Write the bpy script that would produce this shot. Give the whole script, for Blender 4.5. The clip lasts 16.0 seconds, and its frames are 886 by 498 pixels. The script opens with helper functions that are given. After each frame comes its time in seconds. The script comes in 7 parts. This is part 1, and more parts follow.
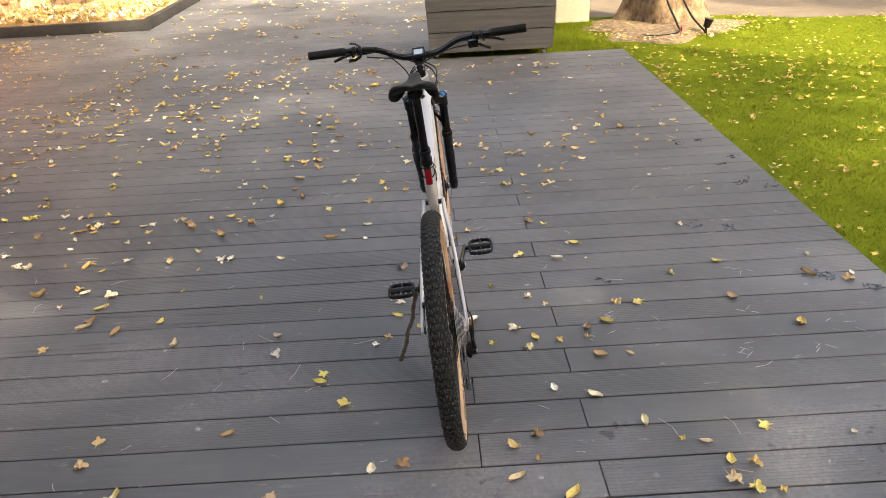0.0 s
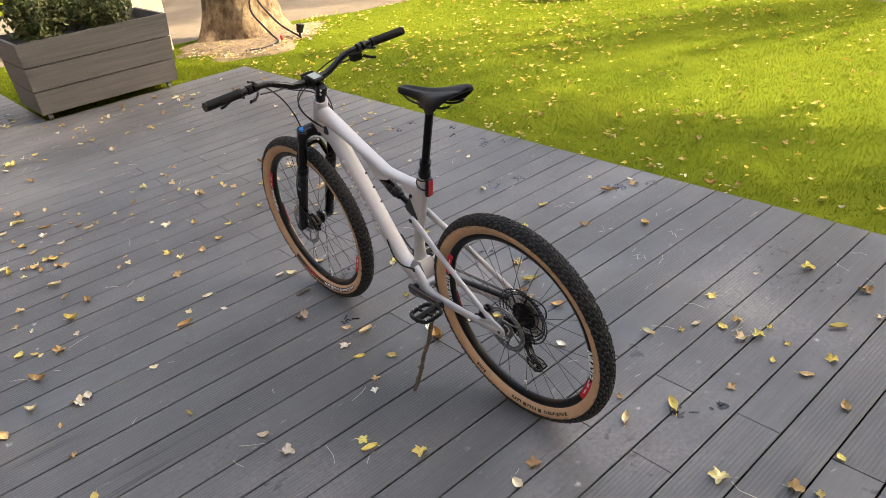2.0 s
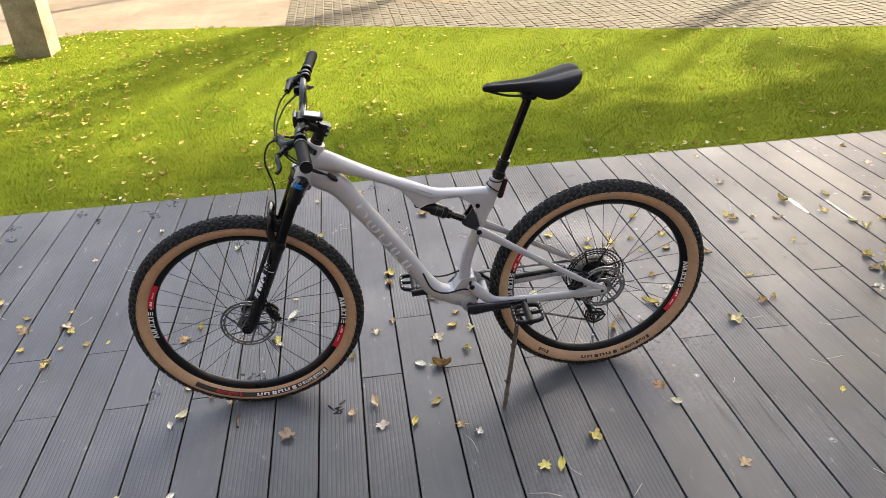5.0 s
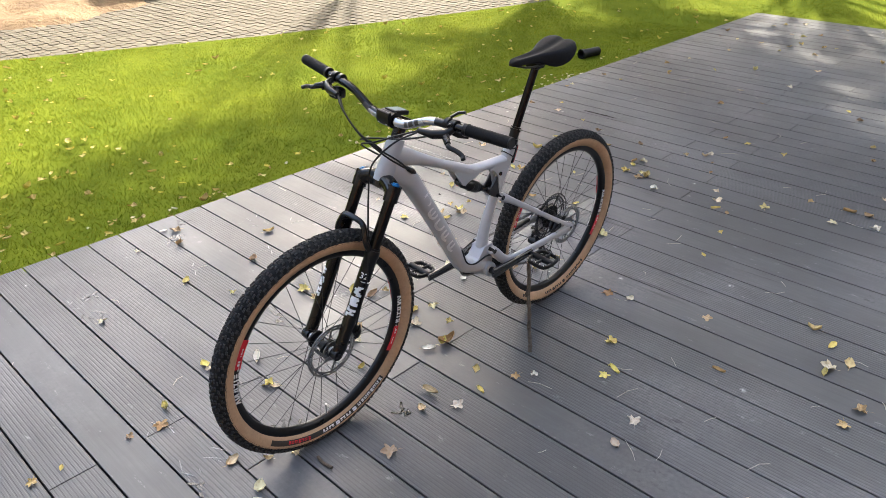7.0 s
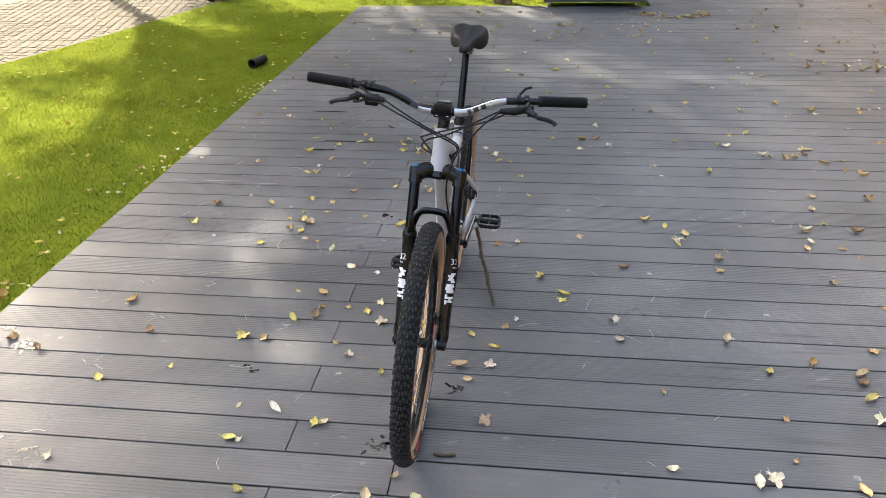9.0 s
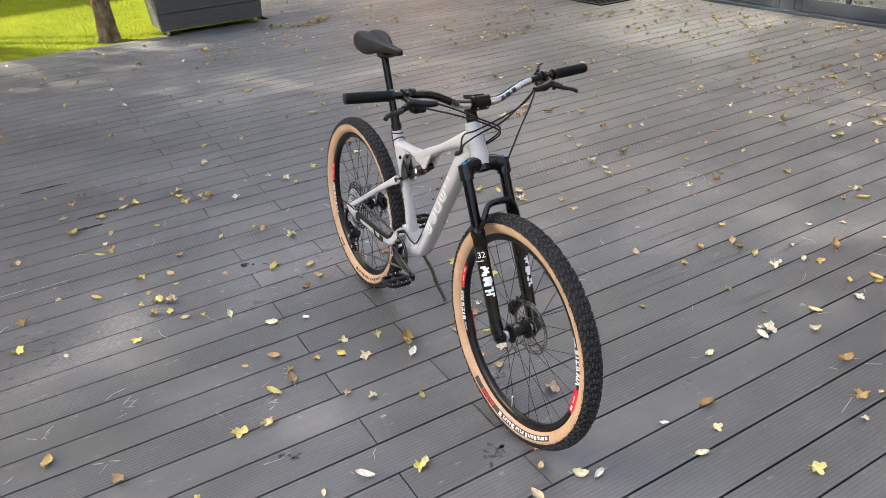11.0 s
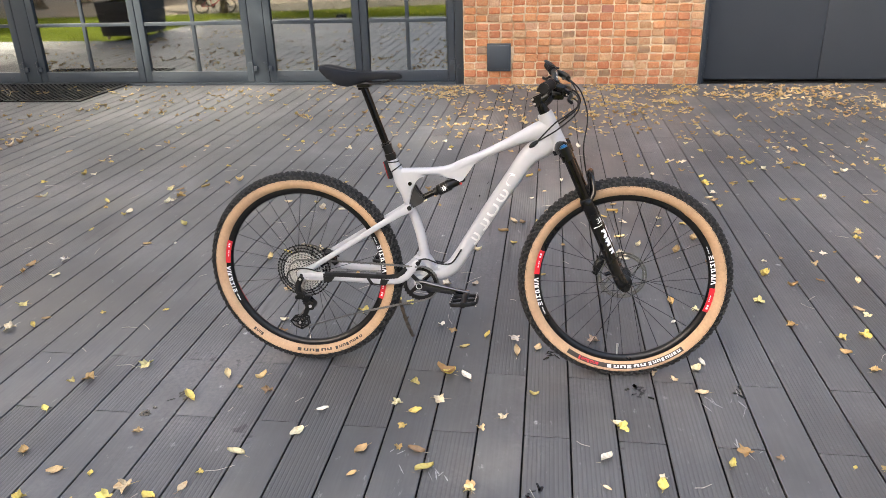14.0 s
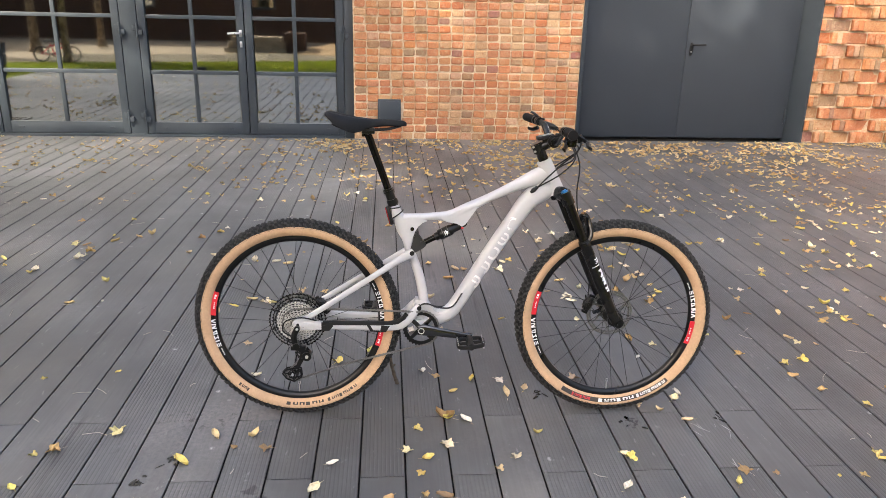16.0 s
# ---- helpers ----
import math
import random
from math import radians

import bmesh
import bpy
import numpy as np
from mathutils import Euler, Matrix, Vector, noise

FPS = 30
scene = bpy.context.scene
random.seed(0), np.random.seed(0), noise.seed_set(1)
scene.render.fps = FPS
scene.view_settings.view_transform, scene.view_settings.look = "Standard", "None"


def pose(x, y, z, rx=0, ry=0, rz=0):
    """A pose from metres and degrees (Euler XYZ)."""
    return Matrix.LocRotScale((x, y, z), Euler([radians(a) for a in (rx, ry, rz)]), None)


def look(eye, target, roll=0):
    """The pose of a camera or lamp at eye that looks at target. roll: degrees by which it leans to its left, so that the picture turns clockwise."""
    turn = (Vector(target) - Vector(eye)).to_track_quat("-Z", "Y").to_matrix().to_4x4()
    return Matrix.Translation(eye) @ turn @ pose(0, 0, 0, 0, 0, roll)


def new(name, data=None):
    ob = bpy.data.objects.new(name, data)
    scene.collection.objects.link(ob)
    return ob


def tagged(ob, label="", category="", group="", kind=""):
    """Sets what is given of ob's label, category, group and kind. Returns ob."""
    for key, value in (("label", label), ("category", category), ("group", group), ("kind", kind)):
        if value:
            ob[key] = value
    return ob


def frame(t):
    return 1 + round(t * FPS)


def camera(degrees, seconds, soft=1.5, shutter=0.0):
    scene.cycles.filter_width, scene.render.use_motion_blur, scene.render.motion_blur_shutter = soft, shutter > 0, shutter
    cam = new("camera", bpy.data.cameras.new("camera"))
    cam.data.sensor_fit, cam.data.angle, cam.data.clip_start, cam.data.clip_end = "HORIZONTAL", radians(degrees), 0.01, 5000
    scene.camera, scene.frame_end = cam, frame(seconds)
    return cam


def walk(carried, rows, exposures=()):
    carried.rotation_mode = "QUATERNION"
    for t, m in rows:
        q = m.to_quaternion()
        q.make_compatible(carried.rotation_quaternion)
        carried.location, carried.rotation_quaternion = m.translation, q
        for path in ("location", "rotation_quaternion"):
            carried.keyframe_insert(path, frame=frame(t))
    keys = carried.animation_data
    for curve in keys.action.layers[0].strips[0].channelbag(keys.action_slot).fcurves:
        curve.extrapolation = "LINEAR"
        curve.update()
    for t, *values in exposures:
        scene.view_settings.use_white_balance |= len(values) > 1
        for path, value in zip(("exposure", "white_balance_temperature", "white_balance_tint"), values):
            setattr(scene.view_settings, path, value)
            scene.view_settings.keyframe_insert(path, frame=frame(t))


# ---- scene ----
cam = camera(61.9, 16.0, soft=0.85)
PATH = [
    (0, (-0.01, -1.965, 1.662), (0.005, -0.185, 0.75), -3.0),
    (0.5, (-0.409, -1.919, 1.692), (-0.093, -0.172, 0.771), -3.8),
    (1, (-0.793, -1.831, 1.707), (-0.184, -0.167, 0.779), -4.9),
    (1.5, (-1.113, -1.629, 1.7), (-0.235, -0.1, 0.757), -5.7),
    (2, (-1.406, -1.367, 1.719), (-0.284, -0.013, 0.764), -6.1),
    (2.5, (-1.696, -1.077, 1.738), (-0.356, 0.052, 0.774), -5.9),
    (3, (-1.858, -0.716, 1.714), (-0.338, 0.156, 0.751), -5.0),
    (3.5, (-1.988, -0.347, 1.7), (-0.34, 0.258, 0.741), -4.3),
    (4, (-2.117, 0.032, 1.71), (-0.399, 0.364, 0.742), -3.9),
    (4.2, (-2.144, 0.172, 1.69), (-0.406, 0.399, 0.728), -3.9),
    (6.3, (-1.821, 1.777, 1.702), (-0.321, 0.856, 0.752), -1.0),
    (6.5, (-1.751, 1.919, 1.688), (-0.322, 0.891, 0.739), -1.0),
    (7, (-1.526, 2.247, 1.69), (-0.306, 0.979, 0.738), -0.5),
    (7.5, (-1.244, 2.497, 1.699), (-0.256, 1.041, 0.749), -0.2),
    (8, (-0.947, 2.765, 1.689), (-0.205, 1.169, 0.739), -0.0),
    (8.5, (-0.648, 2.956, 1.698), (-0.158, 1.264, 0.751), -0.5),
    (9, (-0.301, 3.037, 1.707), (-0.077, 1.288, 0.763), -1.3),
    (9.5, (0.065, 3.103, 1.713), (0.023, 1.343, 0.765), -1.9),
    (9.7, (0.197, 3.103, 1.712), (0.057, 1.347, 0.765), -2.3),
    (11.8, (1.602, 2.312, 1.651), (0.366, 1.043, 0.723), -4.1),
    (12, (1.711, 2.198, 1.626), (0.388, 1.013, 0.706), -4.0),
    (12.5, (2.024, 1.927, 1.552), (0.52, 0.96, 0.656), -3.5),
    (13, (2.231, 1.621, 1.523), (0.585, 0.872, 0.67), -3.1),
    (13.5, (2.372, 1.252, 1.509), (0.614, 0.748, 0.698), -2.6),
    (14, (2.474, 0.89, 1.511), (0.648, 0.623, 0.74), -1.7),
    (14.5, (2.472, 0.643, 1.497), (0.611, 0.548, 0.77), -1.1),
    (15, (2.498, 0.47, 1.497), (0.62, 0.488, 0.808), -0.3),
    (15.5, (2.525, 0.35, 1.49), (0.641, 0.447, 0.827), 0.5),
    (16, (2.538, 0.326, 1.487), (0.646, 0.477, 0.855), 1.3),
]
walk(cam, [(t, look(eye, target, roll)) for t, eye, target, roll in PATH], exposures=[(0.0, 2.68, 7700, 11), (1.5, 2.78, 7700, 11), (4.0, 2.78, 7400, 10), (7.0, 2.83, 6650, 9), (9.5, 3.03, 7000, 9), (12.0, 3.0, 7200, 10), (14.0, 3.02, 7150, 11), (16.0, 2.95, 7150, 11)])

# ------------------------------------------------------------------ light
SUN_EL, SUN_AZ = radians(38), radians(-50)  # azimuth from +x towards +y
sun_way = Vector((math.cos(SUN_EL) * math.cos(SUN_AZ), math.cos(SUN_EL) * math.sin(SUN_AZ), math.sin(SUN_EL)))
world = bpy.data.worlds.new("sky")
scene.world = world
world.use_nodes = True
wn, wl = world.node_tree.nodes, world.node_tree.links
sky = wn.new("ShaderNodeTexSky")
sky.sky_type, sky.sun_disc = "NISHITA", False
sky.sun_elevation, sky.sun_rotation = SUN_EL, radians(90) - SUN_AZ
sky.air_density, sky.dust_density, sky.ozone_density = 1.0, 4.3, 1.0
wl.new(sky.outputs["Color"], wn["Background"].inputs["Color"])
wn["Background"].inputs["Strength"].default_value = 0.15
sun = new("sun", bpy.data.lights.new("sun", "SUN"))
sun.data.energy, sun.data.angle, sun.data.color = 2.3, radians(0.9), (1.0, 0.94, 0.83)
sun.matrix_world = look(sun_way * 40, (0, 0, 0))
scene.view_settings.exposure = 0.0

# ------------------------------------------------------------------ materials
class Nodes:
    """A small builder of node materials."""

    def __init__(self, name):
        self.mat = bpy.data.materials.new(name)
        self.mat.use_nodes = True
        self.tree = self.mat.node_tree
        self.bsdf = self.tree.nodes["Principled BSDF"]

    def add(self, kind, **values):
        node = self.tree.nodes.new(kind)
        for key, value in values.items():
            if key in node.inputs:
                node.inputs[key].default_value = value
        return node

    def link(self, a, b):
        self.tree.links.new(a, b)

    def coords(self, which="Object", scale=(1, 1, 1)):
        if which == "World":
            out = self.add("ShaderNodeNewGeometry").outputs["Position"]
        else:
            out = self.add("ShaderNodeTexCoord").outputs[which]
        m = self.add("ShaderNodeMapping")
        m.inputs["Scale"].default_value = scale
        self.link(out, m.inputs["Vector"])
        return m.outputs["Vector"]

    def noise(self, vector, scale, detail=4.0, rough=0.55):
        n = self.add("ShaderNodeTexNoise", Scale=scale, Detail=detail, Roughness=rough)
        self.link(vector, n.inputs["Vector"])
        return n.outputs["Fac"]

    def ramp(self, fac, stops):
        r = self.add("ShaderNodeValToRGB")
        el = r.color_ramp.elements
        while len(el) < len(stops):
            el.new(0.5)
        for e, (pos, col) in zip(el, stops):
            e.position = pos
            e.color = (*col, 1) if len(col) == 3 else (col[0],) * 3 + (1,)
        self.link(fac, r.inputs["Fac"])
        return r.outputs["Color"]

    def mix(self, fac, a, b, blend="MIX"):
        n = self.tree.nodes.new("ShaderNodeMix")
        n.data_type, n.blend_type = "RGBA", blend
        for socket, value in ((n.inputs[0], fac), (n.inputs[6], a), (n.inputs[7], b)):
            if isinstance(value, (int, float)):
                socket.default_value = value
            elif isinstance(value, tuple):
                socket.default_value = (*value, 1)
            else:
                self.link(value, socket)
        return n.outputs[2]

    def math(self, op, a, b=0.0):
        n = self.tree.nodes.new("ShaderNodeMath")
        n.operation = op
        for socket, value in ((n.inputs[0], a), (n.inputs[1], b)):
            if isinstance(value, (int, float)):
                socket.default_value = value
            else:
                self.link(value, socket)
        return n.outputs[0]

    def random(self):
        return self.add("ShaderNodeObjectInfo").outputs["Random"]

    def island(self):
        return self.add("ShaderNodeNewGeometry").outputs["Random Per Island"]

    def bump(self, height, strength=0.3, distance=0.01, below=None):
        n = self.add("ShaderNodeBump", Strength=strength, Distance=distance)
        self.link(height, n.inputs["Height"])
        if below is not None:
            self.link(below, n.inputs["Normal"])
        return n.outputs["Normal"]

    def set(self, **values):
        names = {"color": "Base Color", "rough": "Roughness", "metal": "Metallic", "normal": "Normal", "coat": "Coat Weight",
                 "coat_rough": "Coat Roughness", "spec": "Specular IOR Level", "trans": "Transmission Weight",
                 "sub": "Subsurface Weight", "ior": "IOR"}
        for key, value in values.items():
            socket = self.bsdf.inputs[names[key]]
            if isinstance(value, (int, float)):
                socket.default_value = value
            elif isinstance(value, tuple):
                socket.default_value = (*value, 1)
            else:
                self.link(value, socket)
        return self.mat


def plain(name, color, rough=0.5, metal=0.0, spread=0.12, scale=40.0, bump=0.0, coat=0.0):
    """Paint, rubber, metal or plastic with slight variation of tone and gloss."""
    n = Nodes(name)
    v = n.coords("Object")
    f = n.noise(v, scale, 5)
    g = n.noise(v, scale * 0.15, 3)
    lo, hi = tuple(c * (1 - spread) for c in color), tuple(min(1, c * (1 + spread)) for c in color)
    c1 = n.ramp(f, [(0.3, lo), (0.7, hi)])
    c2 = n.mix(n.math("MULTIPLY", g, 0.5), c1, tuple(c * (1 - spread) for c in color))
    r = n.math("ADD", n.math("MULTIPLY", g, 0.2), rough - 0.1)
    n.set(color=c2, rough=r, metal=metal, coat=coat)
    if bump:
        n.set(normal=n.bump(f, bump, 0.002))
    return n.mat


def plank_material(name, grooved):
    n = Nodes(name)
    obj = n.add("ShaderNodeTexCoord").outputs["Object"]
    wv = n.coords("World")
    rnd = n.random()
    grain = n.noise(n.coords("World", (3, 90, 3)), 1.0, 5, 0.6)
    cloud = n.noise(wv, 1.3, 4, 0.6)
    fine = n.noise(wv, 60, 4, 0.7)
    base = n.ramp(rnd, [(0.0, (0.092, 0.092, 0.092)), (0.5, (0.108, 0.108, 0.108)), (1.0, (0.122, 0.122, 0.121))])
    base = n.mix(0.35, base, n.ramp(grain, [(0.3, (0.074, 0.074, 0.074)), (0.7, (0.16, 0.159, 0.158))]))
    dust = n.math("MULTIPLY", n.ramp(cloud, [(0.48, (0,)), (0.75, (1,))]), n.ramp(fine, [(0.35, (0,)), (0.75, (1,))]))
    base = n.mix(n.math("MULTIPLY", dust, 0.8), base, (0.3, 0.275, 0.27))
    # worn dark and greyed stretches, a metre or so across
    worn = n.ramp(n.noise(n.coords("World", (0.8, 1.3, 1)), 0.75, 6, 0.62), [(0.4, (0.8,)), (0.62, (0,))])
    base = n.mix(worn, base, (0.06, 0.06, 0.0605))
    # scuffs and pale scratches
    scuff = n.noise(n.coords("World", (9, 26, 9)), 1.0, 6, 0.75)
    sc = n.ramp(scuff, [(0.62, (0,)), (0.72, (1,))])
    base = n.mix(n.math("MULTIPLY", sc, 0.55), base, (0.36, 0.355, 0.35))
    # damp dark marks
    wet = n.noise(wv, 2.7, 5, 0.7)
    w = n.ramp(wet, [(0.665, (0,)), (0.70, (1,))])
    base = n.mix(n.math("MULTIPLY", w, 0.75), base, (0.018, 0.018, 0.019))
    fresh = n.math("MULTIPLY", n.ramp(n.noise(n.coords("World", (1, 1.6, 1)), 19, 3, 0.6), [(0.6, (0,)), (0.63, (1,))]), n.ramp(n.noise(wv, 1.0, 2), [(0.63, (0,)), (0.68, (1,))]))
    base = n.mix(n.math("MULTIPLY", fresh, 0.55), base, (0.014, 0.014, 0.015))
    streak = n.math("MULTIPLY", n.ramp(n.noise(n.coords("World", (1.1, 17, 1)), 1.0, 4, 0.6), [(0.6, (0,)), (0.68, (1,))]), n.ramp(n.noise(n.coords("World", (1, 1, 1)), 0.55, 2), [(0.5, (0,)), (0.6, (1,))]))
    base = n.mix(n.math("MULTIPLY", streak, 0.6), base, (0.022, 0.022, 0.023))
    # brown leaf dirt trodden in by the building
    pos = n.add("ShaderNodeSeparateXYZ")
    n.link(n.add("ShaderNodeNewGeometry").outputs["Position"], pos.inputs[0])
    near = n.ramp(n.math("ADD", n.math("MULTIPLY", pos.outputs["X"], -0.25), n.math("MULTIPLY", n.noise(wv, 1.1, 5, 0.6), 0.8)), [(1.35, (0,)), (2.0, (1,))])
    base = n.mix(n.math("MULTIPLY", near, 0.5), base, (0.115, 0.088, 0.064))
    # bird lime and paint specks
    vor = n.add("ShaderNodeTexVoronoi", Scale=7.0)
    n.link(wv, vor.inputs["Vector"])
    speck = n.math("MULTIPLY", n.ramp(vor.outputs["Distance"], [(0.05, (1,)), (0.1, (0,))]), n.ramp(cloud, [(0.5, (0,)), (0.56, (1,))]))
    base = n.mix(n.math("MULTIPLY", speck, n.ramp(fine, [(0.4, (0,)), (0.6, (0.8,))])), base, (0.55, 0.55, 0.53))
    rough = n.math("ADD", n.math("MULTIPLY", n.noise(wv, 0.9, 5, 0.65), 0.5), 0.25)
    rough = n.math("SUBTRACT", rough, n.math("MULTIPLY", w, 0.1))
    nor = n.bump(grain, 0.16, 0.002, n.bump(fine, 0.14, 0.001))
    if grooved:
        sep = n.add("ShaderNodeSeparateXYZ")
        n.link(obj, sep.inputs[0])
        s = n.math("SINE", n.math("MULTIPLY", sep.outputs["Y"], 2 * math.pi / 0.0135))
        groove = n.ramp(n.math("ADD", n.math("MULTIPLY", s, 0.5), 0.5), [(0.08, (0,)), (0.42, (1,))])
        base = n.mix(n.math("MULTIPLY", n.math("SUBTRACT", 1.0, groove), 0.22), base, (0.03, 0.03, 0.03))
        nor = n.bump(groove, 0.5, 0.0015, nor)
    return n.set(color=base, rough=rough, normal=nor, spec=0.43)


BRICK_TONES = [(0.0, (0.46, 0.15, 0.07)), (0.11, (0.56, 0.24, 0.12)), (0.22, (0.62, 0.29, 0.13)), (0.33, (0.5, 0.17, 0.075)), (0.43, (0.64, 0.44, 0.25)), (0.53, (0.6, 0.25, 0.095)),
               (0.63, (0.56, 0.25, 0.13)), (0.72, (0.6, 0.2, 0.08)), (0.81, (0.62, 0.42, 0.28)), (0.89, (0.42, 0.24, 0.11)), (0.95, (0.3, 0.22, 0.14)), (1.0, (0.33, 0.14, 0.12))]


def brick_material(name, single):
    n = Nodes(name)
    rnd, v = n.random() if single else n.island(), n.coords("World")
    c = n.ramp(rnd, BRICK_TONES)
    f, g = n.noise(v, 70, 6, 0.7), n.noise(v, 16, 4, 0.6)
    c = n.mix(n.math("MULTIPLY", n.ramp(g, [(0.5, (0,)), (0.72, (1,))]), 0.5), c, (0.7, 0.5, 0.31))
    c = n.mix(n.ramp(n.noise(v, 27, 3, 0.5), [(0.56, (0,)), (0.74, (0.6,))]), c, (0.4, 0.1, 0.04))
    c = n.mix(n.ramp(f, [(0.35, (0.4,)), (0.65, (0,))]), c, (0.17, 0.06, 0.035))
    c = n.mix(n.ramp(n.noise(v, 1.6, 4, 0.6), [(0.42, (0.3,)), (0.6, (0,))]), c, (0.27, 0.14, 0.075))
    return n.set(color=c, rough=0.88, normal=n.bump(f, 0.7, 0.006, n.bump(g, 0.6, 0.012)), spec=0.25)


def two_tone(name, a, b, scale, rough=0.8, bump=0.4, detail=6, lo=0.35, hi=0.65, dist=0.02, which="World", squash=(1, 1, 1), spec=0.3):
    n = Nodes(name)
    v = n.coords(which, squash)
    f, g = n.noise(v, scale, detail, 0.65), n.noise(v, scale * 9, 4, 0.6)
    c = n.ramp(f, [(lo, a), (hi, b)])
    c = n.mix(n.ramp(g, [(0.3, (0.35,)), (0.7, (0,))]), c, tuple(x * 0.55 for x in a))
    return n.set(color=c, rough=rough, normal=n.bump(g, bump, dist * 0.3, n.bump(f, bump, dist)), spec=spec)


def let_through(n, color, share):
    """Light shines through the thin blade or leaf."""
    t = n.add("ShaderNodeBsdfTranslucent")
    n.link(color, t.inputs["Color"])
    m = n.add("ShaderNodeMixShader", Fac=share)
    n.link(n.bsdf.outputs[0], m.inputs[1])
    n.link(t.outputs[0], m.inputs[2])
    n.link(m.outputs[0], n.tree.nodes["Material Output"].inputs["Surface"])
    return n.mat


def leaf_material(name, stops, which="island", spotted=True, through_share=0.0):
    n = Nodes(name)
    rnd = n.island() if which == "island" else n.random()
    v = n.coords("Object" if which != "island" else "World")
    c = n.ramp(rnd, stops)
    f = n.noise(v, 90, 4)
    if spotted:
        c = n.mix(n.ramp(f, [(0.5, (0,)), (0.7, (0.5,))]), c, (0.3, 0.15, 0.05))
    n.set(color=c, rough=0.6, normal=n.bump(f, 0.4, 0.003), spec=0.35 if spotted else 0.03)
    return let_through(n, c, through_share) if through_share else n.mat


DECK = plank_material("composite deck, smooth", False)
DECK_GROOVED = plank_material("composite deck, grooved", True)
BRICK, BRICK_FAR = brick_material("old brick", True), brick_material("old brick further up", False)
MORTAR = two_tone("lime mortar", (0.4, 0.245, 0.135), (0.7, 0.56, 0.385), 5, 0.95, 0.6, 8, 0.36, 0.58)
# near-black colour stands in for the shade below the plank gaps
UNDER = plain("plank gap shade", (0.012, 0.012, 0.012), 0.9)
ANTHRACITE = plain("anthracite powder coat", (0.031, 0.041, 0.051), 0.45, 0.0, 0.06, 6)
DOOR_GREY = plain("dark grey steel door", (0.027, 0.034, 0.043), 0.55, 0.0, 0.05, 3)
STEEL = plain("brushed steel", (0.6, 0.6, 0.6), 0.3, 1.0)
GRASS_SOIL = two_tone("lawn", (0.088, 0.122, 0.009), (0.15, 0.172, 0.014), 0.8, 0.95, 0.5, 7, 0.3, 0.7, 0.02, spec=0.02)
PAVER = two_tone("concrete paver", (0.086, 0.072, 0.045), (0.122, 0.104, 0.068), 3, 0.9, 0.4)
DIRT = two_tone("sandy ground", (0.135, 0.102, 0.066), (0.195, 0.153, 0.103), 0.9, 0.95, 0.6)
PLANTER_WOOD = two_tone("grey stained timber", (0.062, 0.06, 0.058), (0.112, 0.108, 0.103), 2.0, 0.6, 0.25, 6, 0.3, 0.7, 0.01, "World", (1, 1, 22))
EARTH = two_tone("potting soil", (0.02, 0.014, 0.009), (0.05, 0.035, 0.02), 20, 0.95, 0.8)
BARK = two_tone("plane tree bark", (0.15, 0.092, 0.05), (0.5, 0.355, 0.205), 10, 0.95, 1.0, 9, 0.38, 0.6, 0.09, "World", (1, 1, 0.6))
CREAM = two_tone("cream render", (0.68, 0.6, 0.42), (0.75, 0.68, 0.52), 6, 0.85, 0.2)
POST_BROWN = two_tone("weathered timber post", (0.22, 0.17, 0.11), (0.36, 0.29, 0.2), 6, 0.85, 0.4)
BARN = two_tone("brown boarding", (0.05, 0.025, 0.015), (0.1, 0.05, 0.03), 3, 0.8, 0.4, 6, 0.3, 0.7, 0.02, "World", (1, 8, 1))
BLACK_PLASTIC = plain("black plastic", (0.008, 0.008, 0.0085), 0.5)
RUBBER = plain("tyre rubber", (0.009, 0.009, 0.0092), 0.78, 0, 0.35, 120, 0.4)
GUM = two_tone("gum sidewall", (0.46, 0.295, 0.175), (0.56, 0.37, 0.225), 14, 0.6, 0.1, 5, 0.3, 0.7, 0.002, "Object")
FRAME_PAINT = plain("pearl grey frame paint", (0.435, 0.433, 0.442), 0.38, 0.0, 0.03, 30, 0, 0.15)
FRAME_LOGO = plain("silver frame lettering", (0.72, 0.7, 0.69), 0.3, 0.15, 0.03)
CARBON = plain("black anodised metal", (0.006, 0.006, 0.0065), 0.3, 0.0, 0.2)
STANCHION = plain("black fork stanchion", (0.005, 0.005, 0.0055), 0.12, 0.3, 0.1)
FORK_BLACK = plain("gloss black fork", (0.004, 0.004, 0.0045), 0.26, 0, 0.2, 60, 0, 0.15)
GRIP = plain("rubber grip", (0.007, 0.007, 0.0075), 0.7, 0, 0.3, 200, 0.5)
SADDLE = plain("black saddle cover", (0.008, 0.0085, 0.01), 0.58, 0, 0.2, 150, 0.2)
SILVER = plain("nickel steel", (0.55, 0.54, 0.52), 0.32, 0.55, 0.15, 80)
BAR_SILVER = plain("silver bar graphic", (0.55, 0.55, 0.56), 0.25, 0.7, 0.05)
SPOKE = plain("black spokes", (0.02, 0.02, 0.022), 0.35, 0.6)
RED = plain("red decal", (0.6, 0.015, 0.03), 0.4, 0, 0.05)
WHITE = plain("white decal", (0.8, 0.8, 0.8), 0.45, 0, 0.04)
BLACK_DECAL = plain("black tyre print", (0.03, 0.025, 0.02), 0.6)
BLUE = plain("blue anodised cap", (0.01, 0.2, 0.5), 0.3, 0.5)
RED_LENS = plain("red lamp lens", (0.3, 0.008, 0.012), 0.25, 0, 0.05, 40, 0, 0.2)
SCREEN = plain("grey display", (0.35, 0.4, 0.38), 0.15, 0, 0.05)
